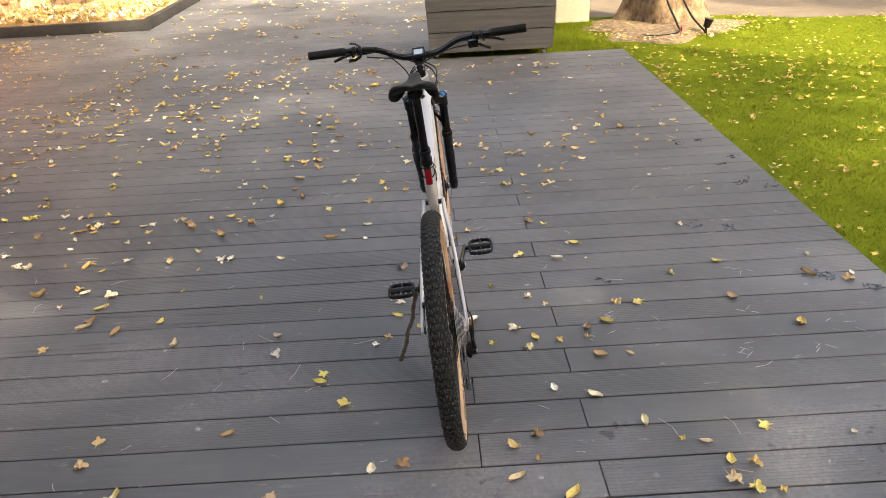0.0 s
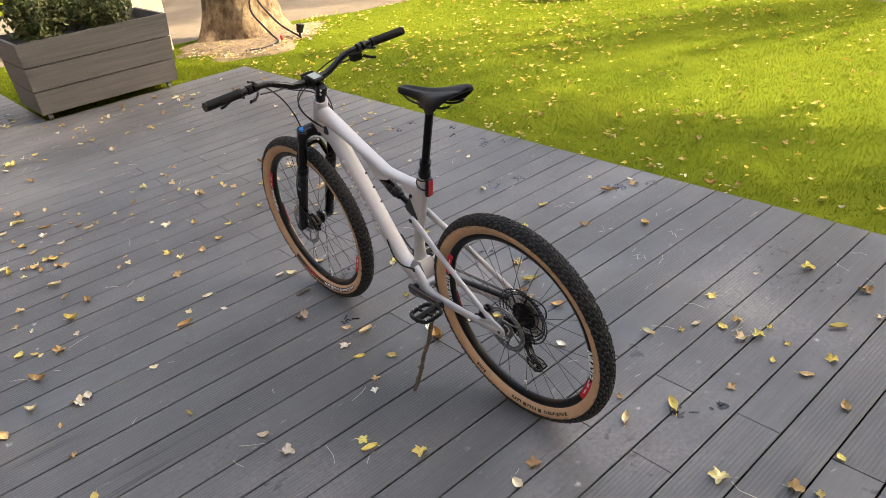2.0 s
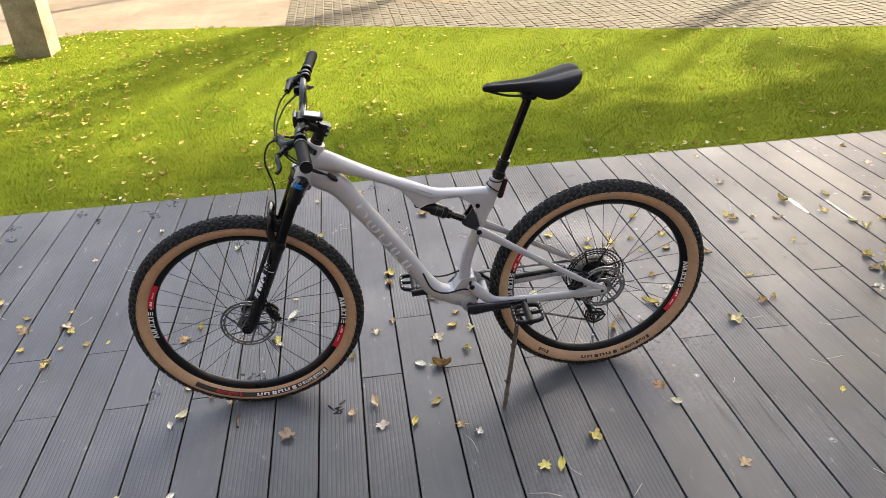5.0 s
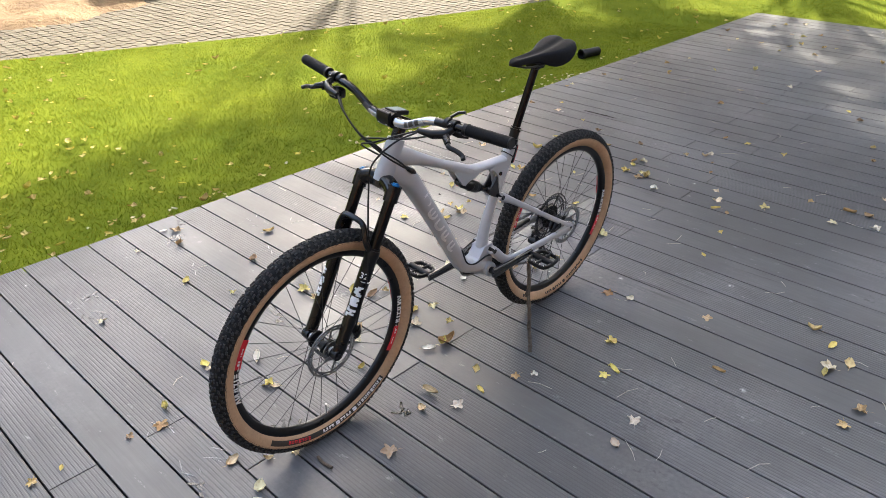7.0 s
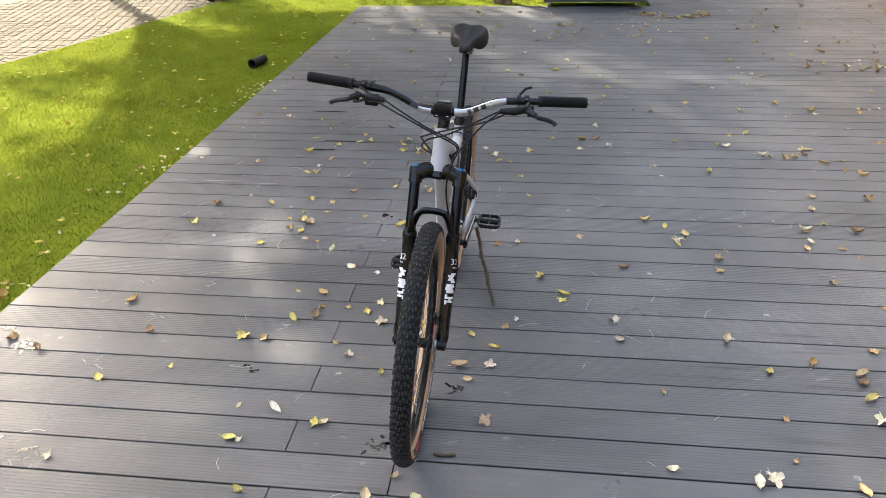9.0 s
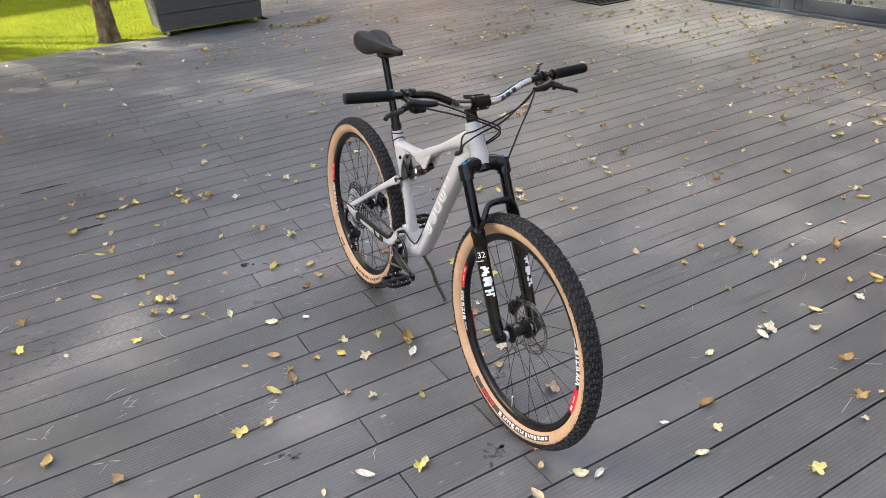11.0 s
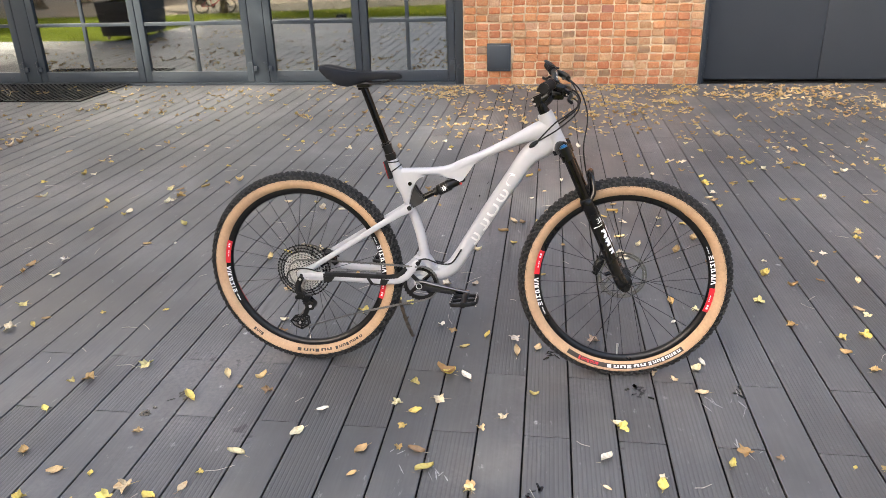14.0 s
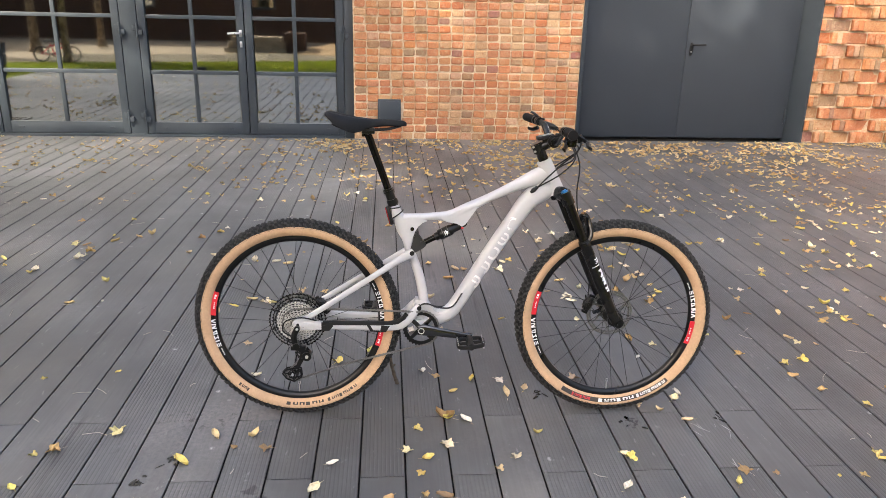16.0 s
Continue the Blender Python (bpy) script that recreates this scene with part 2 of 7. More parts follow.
LEAF_TONES = [(0.0, (0.6, 0.45, 0.13)), (0.11, (0.68, 0.54, 0.14)), (0.22, (0.42, 0.26, 0.1)), (0.33, (0.72, 0.66, 0.48)), (0.44, (0.56, 0.48, 0.16)),
              (0.55, (0.3, 0.17, 0.075)), (0.66, (0.66, 0.48, 0.2)), (0.77, (0.76, 0.72, 0.6)), (0.88, (0.52, 0.36, 0.16)), (1.0, (0.2, 0.125, 0.07))]
LEAF_YELLOW = leaf_material("fallen leaves", LEAF_TONES)
LEAF_DRIFT = leaf_material("drifted leaves", [(0.0, (0.5, 0.36, 0.17)), (0.2, (0.55, 0.43, 0.23)), (0.4, (0.35, 0.22, 0.1)), (0.6, (0.58, 0.48, 0.29)), (0.8, (0.5, 0.37, 0.13)), (1.0, (0.25, 0.15, 0.08))])
LEAF_ONE = leaf_material("fallen leaf", [(0.0, (0.62, 0.49, 0.15)), (0.16, (0.7, 0.6, 0.16)), (0.32, (0.44, 0.28, 0.13)), (0.45, (0.74, 0.68, 0.5)),
                         (0.6, (0.58, 0.5, 0.17)), (0.74, (0.66, 0.5, 0.24)), (0.87, (0.76, 0.73, 0.62)), (1.0, (0.32, 0.2, 0.11))], "object")
LEAF_GREEN = leaf_material("tree leaves", [(0.0, (0.06, 0.1, 0.02)), (0.45, (0.13, 0.165, 0.03)), (0.8, (0.38, 0.31, 0.05)), (1.0, (0.24, 0.22, 0.04))], through_share=0.5)
HEDGE = leaf_material("shrub leaves", [(0.0, (0.03, 0.055, 0.015)), (0.6, (0.07, 0.1, 0.03)), (1.0, (0.14, 0.16, 0.06))])


def grass_material():
    n = Nodes("grass blades")
    v = n.coords("World")
    c = n.ramp(n.island(), [(0.0, (0.060, 0.097, 0.0060)), (0.5, (0.131, 0.172, 0.0120)), (0.86, (0.191, 0.220, 0.0192)), (1.0, (0.349, 0.308, 0.0600))])
    c = n.mix(n.ramp(n.noise(v, 0.9, 5, 0.65), [(0.35, (0,)), (0.7, (0.6,))]), c, (0.218, 0.226, 0.0156))
    c = n.mix(n.ramp(n.noise(v, 2.6, 4, 0.6), [(0.48, (0,)), (0.72, (0.65,))]), c, (0.065, 0.110, 0.0084))
    c = n.mix(n.ramp(n.noise(v, 13, 4, 0.65), [(0.45, (0,)), (0.68, (0.6,))]), c, (0.057, 0.097, 0.0072))
    c = n.mix(n.ramp(n.noise(v, 19, 3, 0.6), [(0.52, (0,)), (0.72, (0.55,))]), c, (0.273, 0.275, 0.0300))
    n.set(color=c, rough=0.8, spec=0.03)
    return let_through(n, c, 0.35)


BLADE = grass_material()
LEAF_LAWN = leaf_material("yellow leaves in grass", [(0.0, (0.5, 0.4, 0.06)), (0.35, (0.58, 0.47, 0.09)), (0.55, (0.42, 0.27, 0.09)), (0.75, (0.56, 0.45, 0.18)), (1.0, (0.56, 0.38, 0.08))])
TREAD = plain("dusty tread rubber", (0.036, 0.0355, 0.0345), 0.8, 0, 0.45, 150, 0.4)
TWIG = two_tone("twig bark", (0.07, 0.055, 0.042), (0.17, 0.135, 0.1), 60, 0.9, 0.5, 5, 0.3, 0.7, 0.004)

for m in (CARBON, BLACK_PLASTIC, FORK_BLACK, STANCHION, GRIP, SADDLE, RUBBER, TREAD):
    m.node_tree.nodes["Principled BSDF"].inputs["Specular IOR Level"].default_value = 0.28
for m in (GRIP, SADDLE):
    m.node_tree.nodes["Principled BSDF"].inputs["Specular IOR Level"].default_value = 0.16
DISC = plain("ground disc steel", (0.27, 0.265, 0.258), 0.3, 0.9, 0.25, 200)


def glass_material():
    n = Nodes("coated window glass")
    t = n.add("ShaderNodeBsdfTransparent")
    t.inputs["Color"].default_value = (0.2, 0.22, 0.22, 1)
    g = n.add("ShaderNodeBsdfGlossy")
    g.inputs["Roughness"].default_value = 0.03
    g.inputs["Color"].default_value = (0.85, 0.9, 0.9, 1)
    m = n.add("ShaderNodeMixShader")
    m.inputs[0].default_value = 0.46
    n.link(t.outputs[0], m.inputs[1])
    n.link(g.outputs[0], m.inputs[2])
    n.link(m.outputs[0], n.tree.nodes["Material Output"].inputs["Surface"])
    return n.mat


GLASS = glass_material()

# ------------------------------------------------------------------ mesh helpers
class Shape:
    """Vertices and faces that grow into one mesh."""

    def __init__(self):
        self.v, self.f = [], []

    def put(self, verts, faces, m=None):
        k = len(self.v)
        self.v += [tuple(m @ Vector(p)) if m else tuple(p) for p in verts]
        self.f += [tuple(i + k for i in f) for f in faces]
        return self

    def box(self, x0, x1, y0, y1, z0, z1, b=0.0, m=None):
        """A box; b chamfers every edge."""
        if b <= 0:
            vs = [(x, y, z) for z in (z0, z1) for y in (y0, y1) for x in (x0, x1)]
            fs = [(0, 2, 3, 1), (4, 5, 7, 6), (0, 1, 5, 4), (2, 6, 7, 3), (0, 4, 6, 2), (1, 3, 7, 5)]
            return self.put(vs, fs, m)
        bm = bmesh.new()
        bmesh.ops.create_cube(bm, size=1.0)
        for q in bm.verts:
            q.co = Vector(((x0 + x1) / 2 + q.co.x * (x1 - x0), (y0 + y1) / 2 + q.co.y * (y1 - y0), (z0 + z1) / 2 + q.co.z * (z1 - z0)))
        bmesh.ops.bevel(bm, geom=bm.edges[:], offset=b, segments=2, affect="EDGES", profile=0.6)
        bm.verts.index_update()
        self.put([q.co.copy() for q in bm.verts], [tuple(q.index for q in f.verts) for f in bm.faces], m)
        bm.free()
        return self

    def sweep(self, pts, radii, n=12, e=2.0, side=None, caps=True, closed=False):
        """A tube along pts; radii: one number, one per point, or (across, up) pairs; e: section exponent (2 is round)."""
        pts = [Vector(p) for p in pts]
        if not isinstance(radii, (list, tuple)):
            radii = [radii] * len(pts)
        rings, normal = [], None
        for i, p in enumerate(pts):
            a = pts[i - 1] if i or closed else p
            c = pts[(i + 1) % len(pts)] if i < len(pts) - 1 or closed else p
            t = (c - a).normalized()
            if side is not None:
                s = Vector(side)
                s = (s - t * s.dot(t)).normalized()
            elif normal is None:
                s = t.orthogonal().normalized()
            else:
                s = (normal - t * normal.dot(t)).normalized()
            normal = s
            u = t.cross(s)
            r = radii[i]
            rx, ry = r if isinstance(r, (list, tuple)) else (r, r)
            ring = []
            for j in range(n):
                w = 2 * math.pi * j / n
                cx, cy = math.cos(w), math.sin(w)
                ring.append(p + s * rx * math.copysign(abs(cx) ** (2 / e), cx) + u * ry * math.copysign(abs(cy) ** (2 / e), cy))
            rings.append(ring)
        vs = [q for ring in rings for q in ring]
        m = len(rings)
        fs = [(i * n + j, i * n + (j + 1) % n, (i + 1) % m * n + (j + 1) % n, (i + 1) % m * n + j)
              for i in range(m if closed else m - 1) for j in range(n)]
        if caps and not closed:
            fs += [tuple(range(n - 1, -1, -1)), tuple((m - 1) * n + j for j in range(n))]
        return self.put(vs, fs)

    def rod(self, a, b, r, n=12, r2=None):
        return self.sweep([a, b], [r, r if r2 is None else r2], n)

    def lathe(self, profile, n=48, center=(0, 0, 0), closed=True, a0=0.0, a1=360.0):
        """profile: (x, r) pairs turned round the x axis through center; angles from +y towards +z."""
        full = abs(a1 - a0) >= 359.9
        steps = n if full else n + 1
        cx, cy, cz = center
        vs = []
        for i in range(steps):
            w = radians(a0 + (a1 - a0) * i / n)
            vs += [(cx + x, cy + r * math.cos(w), cz + r * math.sin(w)) for x, r in profile]
        k = len(profile)
        fs = []
        for i in range(n):
            for j in range(k if closed else k - 1):
                a, b = i * k, ((i + 1) % steps) * k
                fs.append((a + j, a + (j + 1) % k, b + (j + 1) % k, b + j))
        if not full and closed:
            fs += [tuple(range(k)), tuple((steps - 1) * k + j for j in reversed(range(k)))]
        return self.put(vs, fs)

    def plate(self, outline, x0, x1, m=None):
        """A flat outline of (y, z) points with thickness from x0 to x1."""
        k = len(outline)
        vs = [(x0, y, z) for y, z in outline] + [(x1, y, z) for y, z in outline]
        fs = [tuple(range(k)), tuple(k + i for i in reversed(range(k)))]
        fs += [(i, k + i, k + (i + 1) % k, (i + 1) % k) for i in range(k)]
        return self.put(vs, fs, m)

    def mesh(self, name, sharp=38.0, smooth=True):
        me = bpy.data.meshes.new(name)
        me.from_pydata([tuple(p) for p in self.v], [], self.f)
        if smooth:
            me.polygons.foreach_set("use_smooth", [True] * len(me.polygons))
            me.set_sharp_from_angle(angle=radians(sharp))
        return me


def fixed(me):
    """The same mesh with its normals turned outwards."""
    bm = bmesh.new()
    bm.from_mesh(me)
    bmesh.ops.recalc_face_normals(bm, faces=bm.faces)
    bm.to_mesh(me)
    bm.free()
    return me


def part(name, shape, material, parent, label="", smooth=True):
    """One mesh object under a thing or a part, in the thing's own coordinates."""
    me = fixed(shape.mesh(name, smooth=smooth))
    me.materials.append(material)
    ob = new(name, me)
    ob.parent = parent
    return tagged(ob, label)


def thing(name, label, category, group="", kind="", at=None):
    ob = new(name)
    ob.empty_display_size = 0.1
    if at is not None:
        ob.matrix_world = at
    return tagged(ob, label, category, group, kind)


def solid(name, shape, material, label="", category="", group="", kind="", at=None, smooth=True):
    me = fixed(shape.mesh(name, smooth=smooth))
    me.materials.append(material)
    ob = new(name, me)
    if at is not None:
        ob.matrix_world = at
    return tagged(ob, label, category, group, kind)


def raw(name, verts, faces, material, label="", category="", kind="", group=""):
    me = bpy.data.meshes.new(name)
    me.from_pydata(verts, [], faces)
    me.materials.append(material)
    return tagged(new(name, me), label, category, group, kind)


def curve_points(pts, steps=10):
    """A smooth Catmull-Rom line through the points."""
    p = [Vector(q) for q in pts]
    p = [2 * p[0] - p[1], *p, 2 * p[-1] - p[-2]]
    out = []
    for i in range(1, len(p) - 2):
        for k in range(steps):
            t = k / steps
            a, b, c, d = p[i - 1 : i + 3]
            out.append(0.5 * (2 * b + (c - a) * t + (2 * a - 5 * b + 4 * c - d) * t * t + (3 * b - a - 3 * c + d) * t ** 3))
    return out + [p[-2]]

# ------------------------------------------------------------------ ground
EDGE = 1.945          # lawn edge of the deck
WALL = -5.90          # face of the brick wall
SOUTH, NORTH = -6.79, 5.42
PITCH, ROW0 = 0.1527, 0.004

solid("ground", Shape().box(-400, 400, -400, 400, -1.0, -0.10), DIRT, "sandy bare ground reaching the horizon", "ground", kind="structure", smooth=False)
lawn_outline = [(EDGE + 0.012, -6.82), (-1.69, -6.82), (-1.69, -40), (3.0, -40), (3.6, -9.0), (4.62, -4.6), (5.35, -2.2), (6.3, 0.0), (6.9, 1.6), (7.4, 3.6), (6.7, 5.2),
                (6.05, 5.95), (5.5, 6.45), (4.2, 6.7), (3.7, 7.0), (2.6, 7.3), (1.6, 7.4), (0.9, 8.0), (0.4, 8.45), (0.075, 8.4), (0.075, 5.47), (EDGE + 0.012, 5.47)]
lawn = Shape()
k = len(lawn_outline)
lawn.put([(x, y, -0.035) for x, y in lawn_outline] + [(x, y, -0.5) for x, y in lawn_outline],
         [tuple(range(k)), *[(i, k + i, k + (i + 1) % k, (i + 1) % k) for i in range(k)]])
solid("lawn", lawn, GRASS_SOIL, "mown green lawn strewn with yellow leaves", "lawn", kind="structure", smooth=False)

solid("lawn_2", Shape().box(-3.4, 6.0, 13.3, 21.0, -0.4, -0.085), GRASS_SOIL, "strip of green lawn past the sandy ground", "lawn", kind="structure", smooth=False)

# grass blades on the lawn
def inside(x, y, outline):
    hit = np.zeros(len(x), bool)
    for (xa, ya), (xb, yb) in zip(outline, outline[1:] + outline[:1]):
        cross = ((ya > y) != (yb > y))
        with np.errstate(divide="ignore", invalid="ignore"):
            hit ^= cross & (x < (xb - xa) * (y - ya) / (yb - ya) + xa)
    return hit

rng = np.random.default_rng(4)
tufts = np.random.default_rng(12).uniform(0, 1, (256, 256))
def value_noise(x, y, cell):
    gx, gy = x / cell, y / cell
    ix, iy = np.floor(gx).astype(int), np.floor(gy).astype(int)
    fx, fy = gx - ix, gy - iy
    fx, fy = fx * fx * (3 - 2 * fx), fy * fy * (3 - 2 * fy)
    near = tufts[ix % 256, iy % 256] * (1 - fx) + tufts[(ix + 1) % 256, iy % 256] * fx
    far = tufts[ix % 256, (iy + 1) % 256] * (1 - fx) + tufts[(ix + 1) % 256, (iy + 1) % 256] * fx
    return near * (1 - fy) + far * fy

def blades(count, x0, x1, y0, y1, height, width):
    x, y = rng.uniform(x0, x1, count), rng.uniform(y0, y1, count)
    keep = inside(x, y, lawn_outline)
    x, y = x[keep], y[keep]
    m = len(x)
    a, lean, h = rng.uniform(0, 2 * np.pi, m), rng.uniform(0.35, 1.15, m), rng.uniform(0.5, 1.1, m) * height
    h *= 0.6 + 0.5 * value_noise(x, y, 0.09) + 0.5 * value_noise(x, y, 0.31)
    b = rng.uniform(0, 2 * np.pi, m)
    w = width * rng.uniform(0.7, 1.3, m)
    v = np.zeros((m, 3, 3))
    v[:, 0] = np.stack([x - np.cos(a) * w, y - np.sin(a) * w, np.full(m, -0.036)], 1)
    v[:, 1] = np.stack([x + np.cos(a) * w, y + np.sin(a) * w, np.full(m, -0.036)], 1)
    v[:, 2] = np.stack([x + np.cos(b) * lean * h, y + np.sin(b) * lean * h, -0.036 + h], 1)
    return v.reshape(-1, 3)
gv = np.concatenate([blades(390000, 1.9, 7.4, -5.5, 7.3, 0.0175, 0.0021), blades(80000, -5.9, 5.2, -14, -5.5, 0.025, 0.003), blades(34000, 0.0, 1.95, 5.4, 8.5, 0.028, 0.0024)])
raw("grass", gv.tolist(), np.arange(len(gv)).reshape(-1, 3).tolist(), BLADE, "short green grass blades of the lawn", "grass", kind="stuff")

# paved way of interlocking blocks beyond the lawn
pave_edge = [(6.9, 1.6), (6.3, 0.0), (5.35, -2.2), (4.62, -4.6), (3.6, -9.0), (3.0, -40)]
pave = Shape()
out = [(x + 0.02, y) for x, y in pave_edge] + [(6.5, -40), (7.4, -8), (8.6, -2), (9.6, 1.5), (9.6, 3.4), (7.42, 3.6)]
k = len(out)
pave.put([(x, y, -0.0535) for x, y in out] + [(x, y, -0.3) for x, y in out],
         [tuple(range(k)), *[(i, k + i, k + (i + 1) % k, (i + 1) % k) for i in range(k)]])
pavement = solid("pavement", pave, DIRT, "way of pale concrete paving blocks with sandy joints", "pavement", kind="structure", smooth=False)
kerb = Shape()
for (xa, ya), (xb, yb) in zip(pave_edge[:-2], pave_edge[1:-1]):
    d = Vector((xb - xa, yb - ya, 0))
    kerb.box(0, d.length, -0.03, 0.03, -0.3, -0.035, 0.006, Matrix.Translation((xa + 0.03, ya, 0)) @ Matrix.Rotation(math.atan2(d.y, d.x), 4, "Z"))
tagged(part("kerb_stone", kerb, PAVER, pavement), "narrow concrete edging")

# sand tipped on the far side of the paved way
heap = Shape()
n = 34
vs = []
for i in range(n + 1):
    for j in range(n + 1):
        u, w = 2 * i / n - 1, 2 * j / n - 1
        edge = 1 - min(1.0, (u * u + w * w) ** 0.5 * (1 + 0.25 * noise.noise((u * 2, w * 2, 4.0))))
        x, y = 9.35 + 1.35 * u + 0.9 * w, -0.75 - 0.75 * u + 1.75 * w
        vs.append((x, y, -0.075 + 0.34 * edge ** 0.8 + (0.07 * noise.noise((x * 2.2, y * 2.2, 1.0)) + 0.04 * noise.noise((x * 6, y * 6, 2.0))) * min(1.0, edge * 4)))
heap.put(vs, [(i * (n + 1) + j, (i + 1) * (n + 1) + j, (i + 1) * (n + 1) + j + 1, i * (n + 1) + j + 1) for i in range(n) for j in range(n)])
solid("sand_mound", heap, two_tone("orange building sand", (0.17, 0.105, 0.05), (0.28, 0.185, 0.095), 2.2, 0.95, 1.0, 9, 0.38, 0.6, 0.08), "low uneven mound of orange sand beside the paved way", "sand")

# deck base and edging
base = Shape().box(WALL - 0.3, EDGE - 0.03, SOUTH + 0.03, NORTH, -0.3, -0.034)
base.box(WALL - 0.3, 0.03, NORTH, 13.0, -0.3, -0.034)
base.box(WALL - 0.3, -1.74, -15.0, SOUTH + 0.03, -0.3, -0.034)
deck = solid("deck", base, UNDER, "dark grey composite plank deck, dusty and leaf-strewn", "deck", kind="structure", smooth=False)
part("edge_board", Shape().box(EDGE - 0.026, EDGE - 0.004, SOUTH, NORTH + 0.03, -0.25, -0.029, 0.003), DECK, deck, "plank edging towards the lawn")
part("edge_board", Shape().box(0.034, EDGE - 0.03, NORTH + 0.004, NORTH + 0.028, -0.25, -0.029, 0.003), DECK, deck)
part("edge_board", Shape().box(0.034, 0.056, NORTH + 0.032, 13.0, -0.25, -0.029, 0.003), DECK, deck)
part("edge_board", Shape().box(-1.7, EDGE - 0.03, SOUTH - 0.0, SOUTH + 0.022, -0.25, -0.029, 0.003), DECK, deck)

# ------------------------------------------------------------------ building
# TOP is out of view, raised to block sky on the building side
TOP, BRICK_TOP = 8.0, 3.1
wall = Shape()
wall.box(WALL - 0.35, WALL - 0.0085, -0.04, 2.52, -0.3, BRICK_TOP)           # pier between the doors
wall.box(WALL - 0.35, WALL - 0.0085, 5.235, 13.0, -0.3, BRICK_TOP)           # pier past the steel door
wall.box(WALL - 0.35, WALL - 0.0085, 2.52, 5.235, 2.75, BRICK_TOP)
wall.box(WALL - 0.35, WALL - 0.0085, -8.1, -0.04, 2.75, BRICK_TOP)
wall.box(WALL - 0.35, WALL - 0.0085, -14.0, -8.1, -0.3, BRICK_TOP)
brick_wall = solid("wall_west", wall, MORTAR, "old orange-red brick wall with pale mortar", "wall", kind="structure", smooth=False)
# added dark upper wall: screens sky and avoids sunlit brick bounce
solid("upper_wall_screen", Shape().box(WALL - 0.35, WALL + 0.02, -14.0, 13.0, BRICK_TOP + 0.004, TOP), ANTHRACITE, "unseen dark upper wall added to cut sky light and warm bounce", "wall", kind="structure", smooth=False)
room = Shape()
room.box(-10.0, -9.9, -14, 13, -0.3, TOP)
room.box(-10.0, WALL - 0.35, -14.1, -14, -0.3, TOP)
room.box(-10.0, WALL - 0.35, 13, 13.1, -0.3, TOP)
solid("wall_inside", room, plain("grey inside wall", (0.12, 0.115, 0.11), 0.8), "dim grey back walls inside the building", "wall", kind="structure", smooth=False)
solid("floor_inside", Shape().box(-10, WALL - 0.36, -14, 13, -0.3, -0.01), plain("inside floor", (0.1, 0.095, 0.09), 0.6), "dim inside floor", "floor", kind="structure", smooth=False)
solid("roof", Shape().box(-10.2, WALL + 0.25, -14.3, 13.3, TOP, TOP + 0.25), ANTHRACITE, "flat dark roof slab with a short overhang", "roof", kind="structure", smooth=False)


def glazed_leaf(y0, y1, cols, handle, parent):
    """One glazed leaf between y0 and y1, with panes in a grid."""
    x = WALL - 0.17
    leaf = Shape()
    rails = [(0.02, 0.145), (0.675, 0.715), (1.262, 1.302), (1.85, 1.89), (2.36, 2.44)]
    st = 0.085
    leaf.box(x, x + 0.06, y0 + 0.004, y0 + st, 0.02, 2.44, 0.004)
    leaf.box(x, x + 0.06, y1 - st, y1 - 0.004, 0.02, 2.44, 0.004)
    leaf.box(x + 0.001, x + 0.058, y0 + st, y1 - st, *rails[0], 0.003)
    leaf.box(x + 0.001, x + 0.058, y0 + st, y1 - st, *rails[-1], 0.003)
    ob = part("door_leaf", leaf, ANTHRACITE, parent, "anthracite metal leaf with a glazing grid")
    w = (y1 - y0 - 2 * st) / cols
    for z0, z1 in rails[1:-1]:
        part("glazing_bar", Shape().box(x + 0.012, x + 0.05, y0 + st, y1 - st, z0, z1, 0.003), ANTHRACITE, ob)
    for c in range(1, cols):
        yc = y0 + st + w * c
        part("glazing_bar", Shape().box(x + 0.014, x + 0.048, yc - 0.02, yc + 0.02, 0.145, 2.36, 0.003), ANTHRACITE, ob)
    for c in range(cols):
        for (_, za), (zb, _) in zip(rails, rails[1:]):
            pane = part("pane", Shape().box(x + 0.026, x + 0.032, y0 + st + w * c + 0.012, y0 + st + w * (c + 1) - 0.012, za - 0.006, zb + 0.006), GLASS, ob, "coated reflecting pane", False)
            pane.visible_shadow = False
    if handle:   # lever rosette, lever and key plate on the closing stile
        yh = y0 + 0.045 if handle > 0 else y1 - 0.042
        h = Shape().box(x + 0.06, x + 0.069, yh - 0.016, yh + 0.016, 1.085, 1.16, 0.004)
        h.sweep(curve_points([(x + 0.066, yh, 1.125), (x + 0.1, yh, 1.125), (x + 0.112, yh + handle * 0.02, 1.125), (x + 0.112, yh + handle * 0.13, 1.122)], 5), 0.0105, 10)
        part("door_handle", h, STEEL, ob, "steel lever handle")
        part("key_plate", Shape().box(x + 0.06, x + 0.067, yh - 0.015, yh + 0.015, 0.975, 1.04, 0.004).rod((x + 0.066, yh, 1.008), (x + 0.075, yh, 1.008), 0.009), STEEL, ob, "steel key plate")
    for yw in (y0 + 0.2, y1 - 0.2):   # drain caps in the bottom rail
        part("drain_cap", Shape().box(x + 0.058, x + 0.066, yw - 0.025, yw + 0.025, 0.075, 0.092, 0.002), ANTHRACITE, ob)


def hinge(y, z, parent):
    x = WALL - 0.11
    h = Shape().rod((x + 0.02, y, z - 0.075), (x + 0.02, y, z + 0.075), 0.012, 10)
    h.box(x, x + 0.026, y - 0.052, y - 0.004, z - 0.005, z + 0.05, 0.004)
    h.box(x, x + 0.026, y + 0.004, y + 0.052, z - 0.05, z + 0.005, 0.004)
    part("hinge", h, ANTHRACITE, parent)


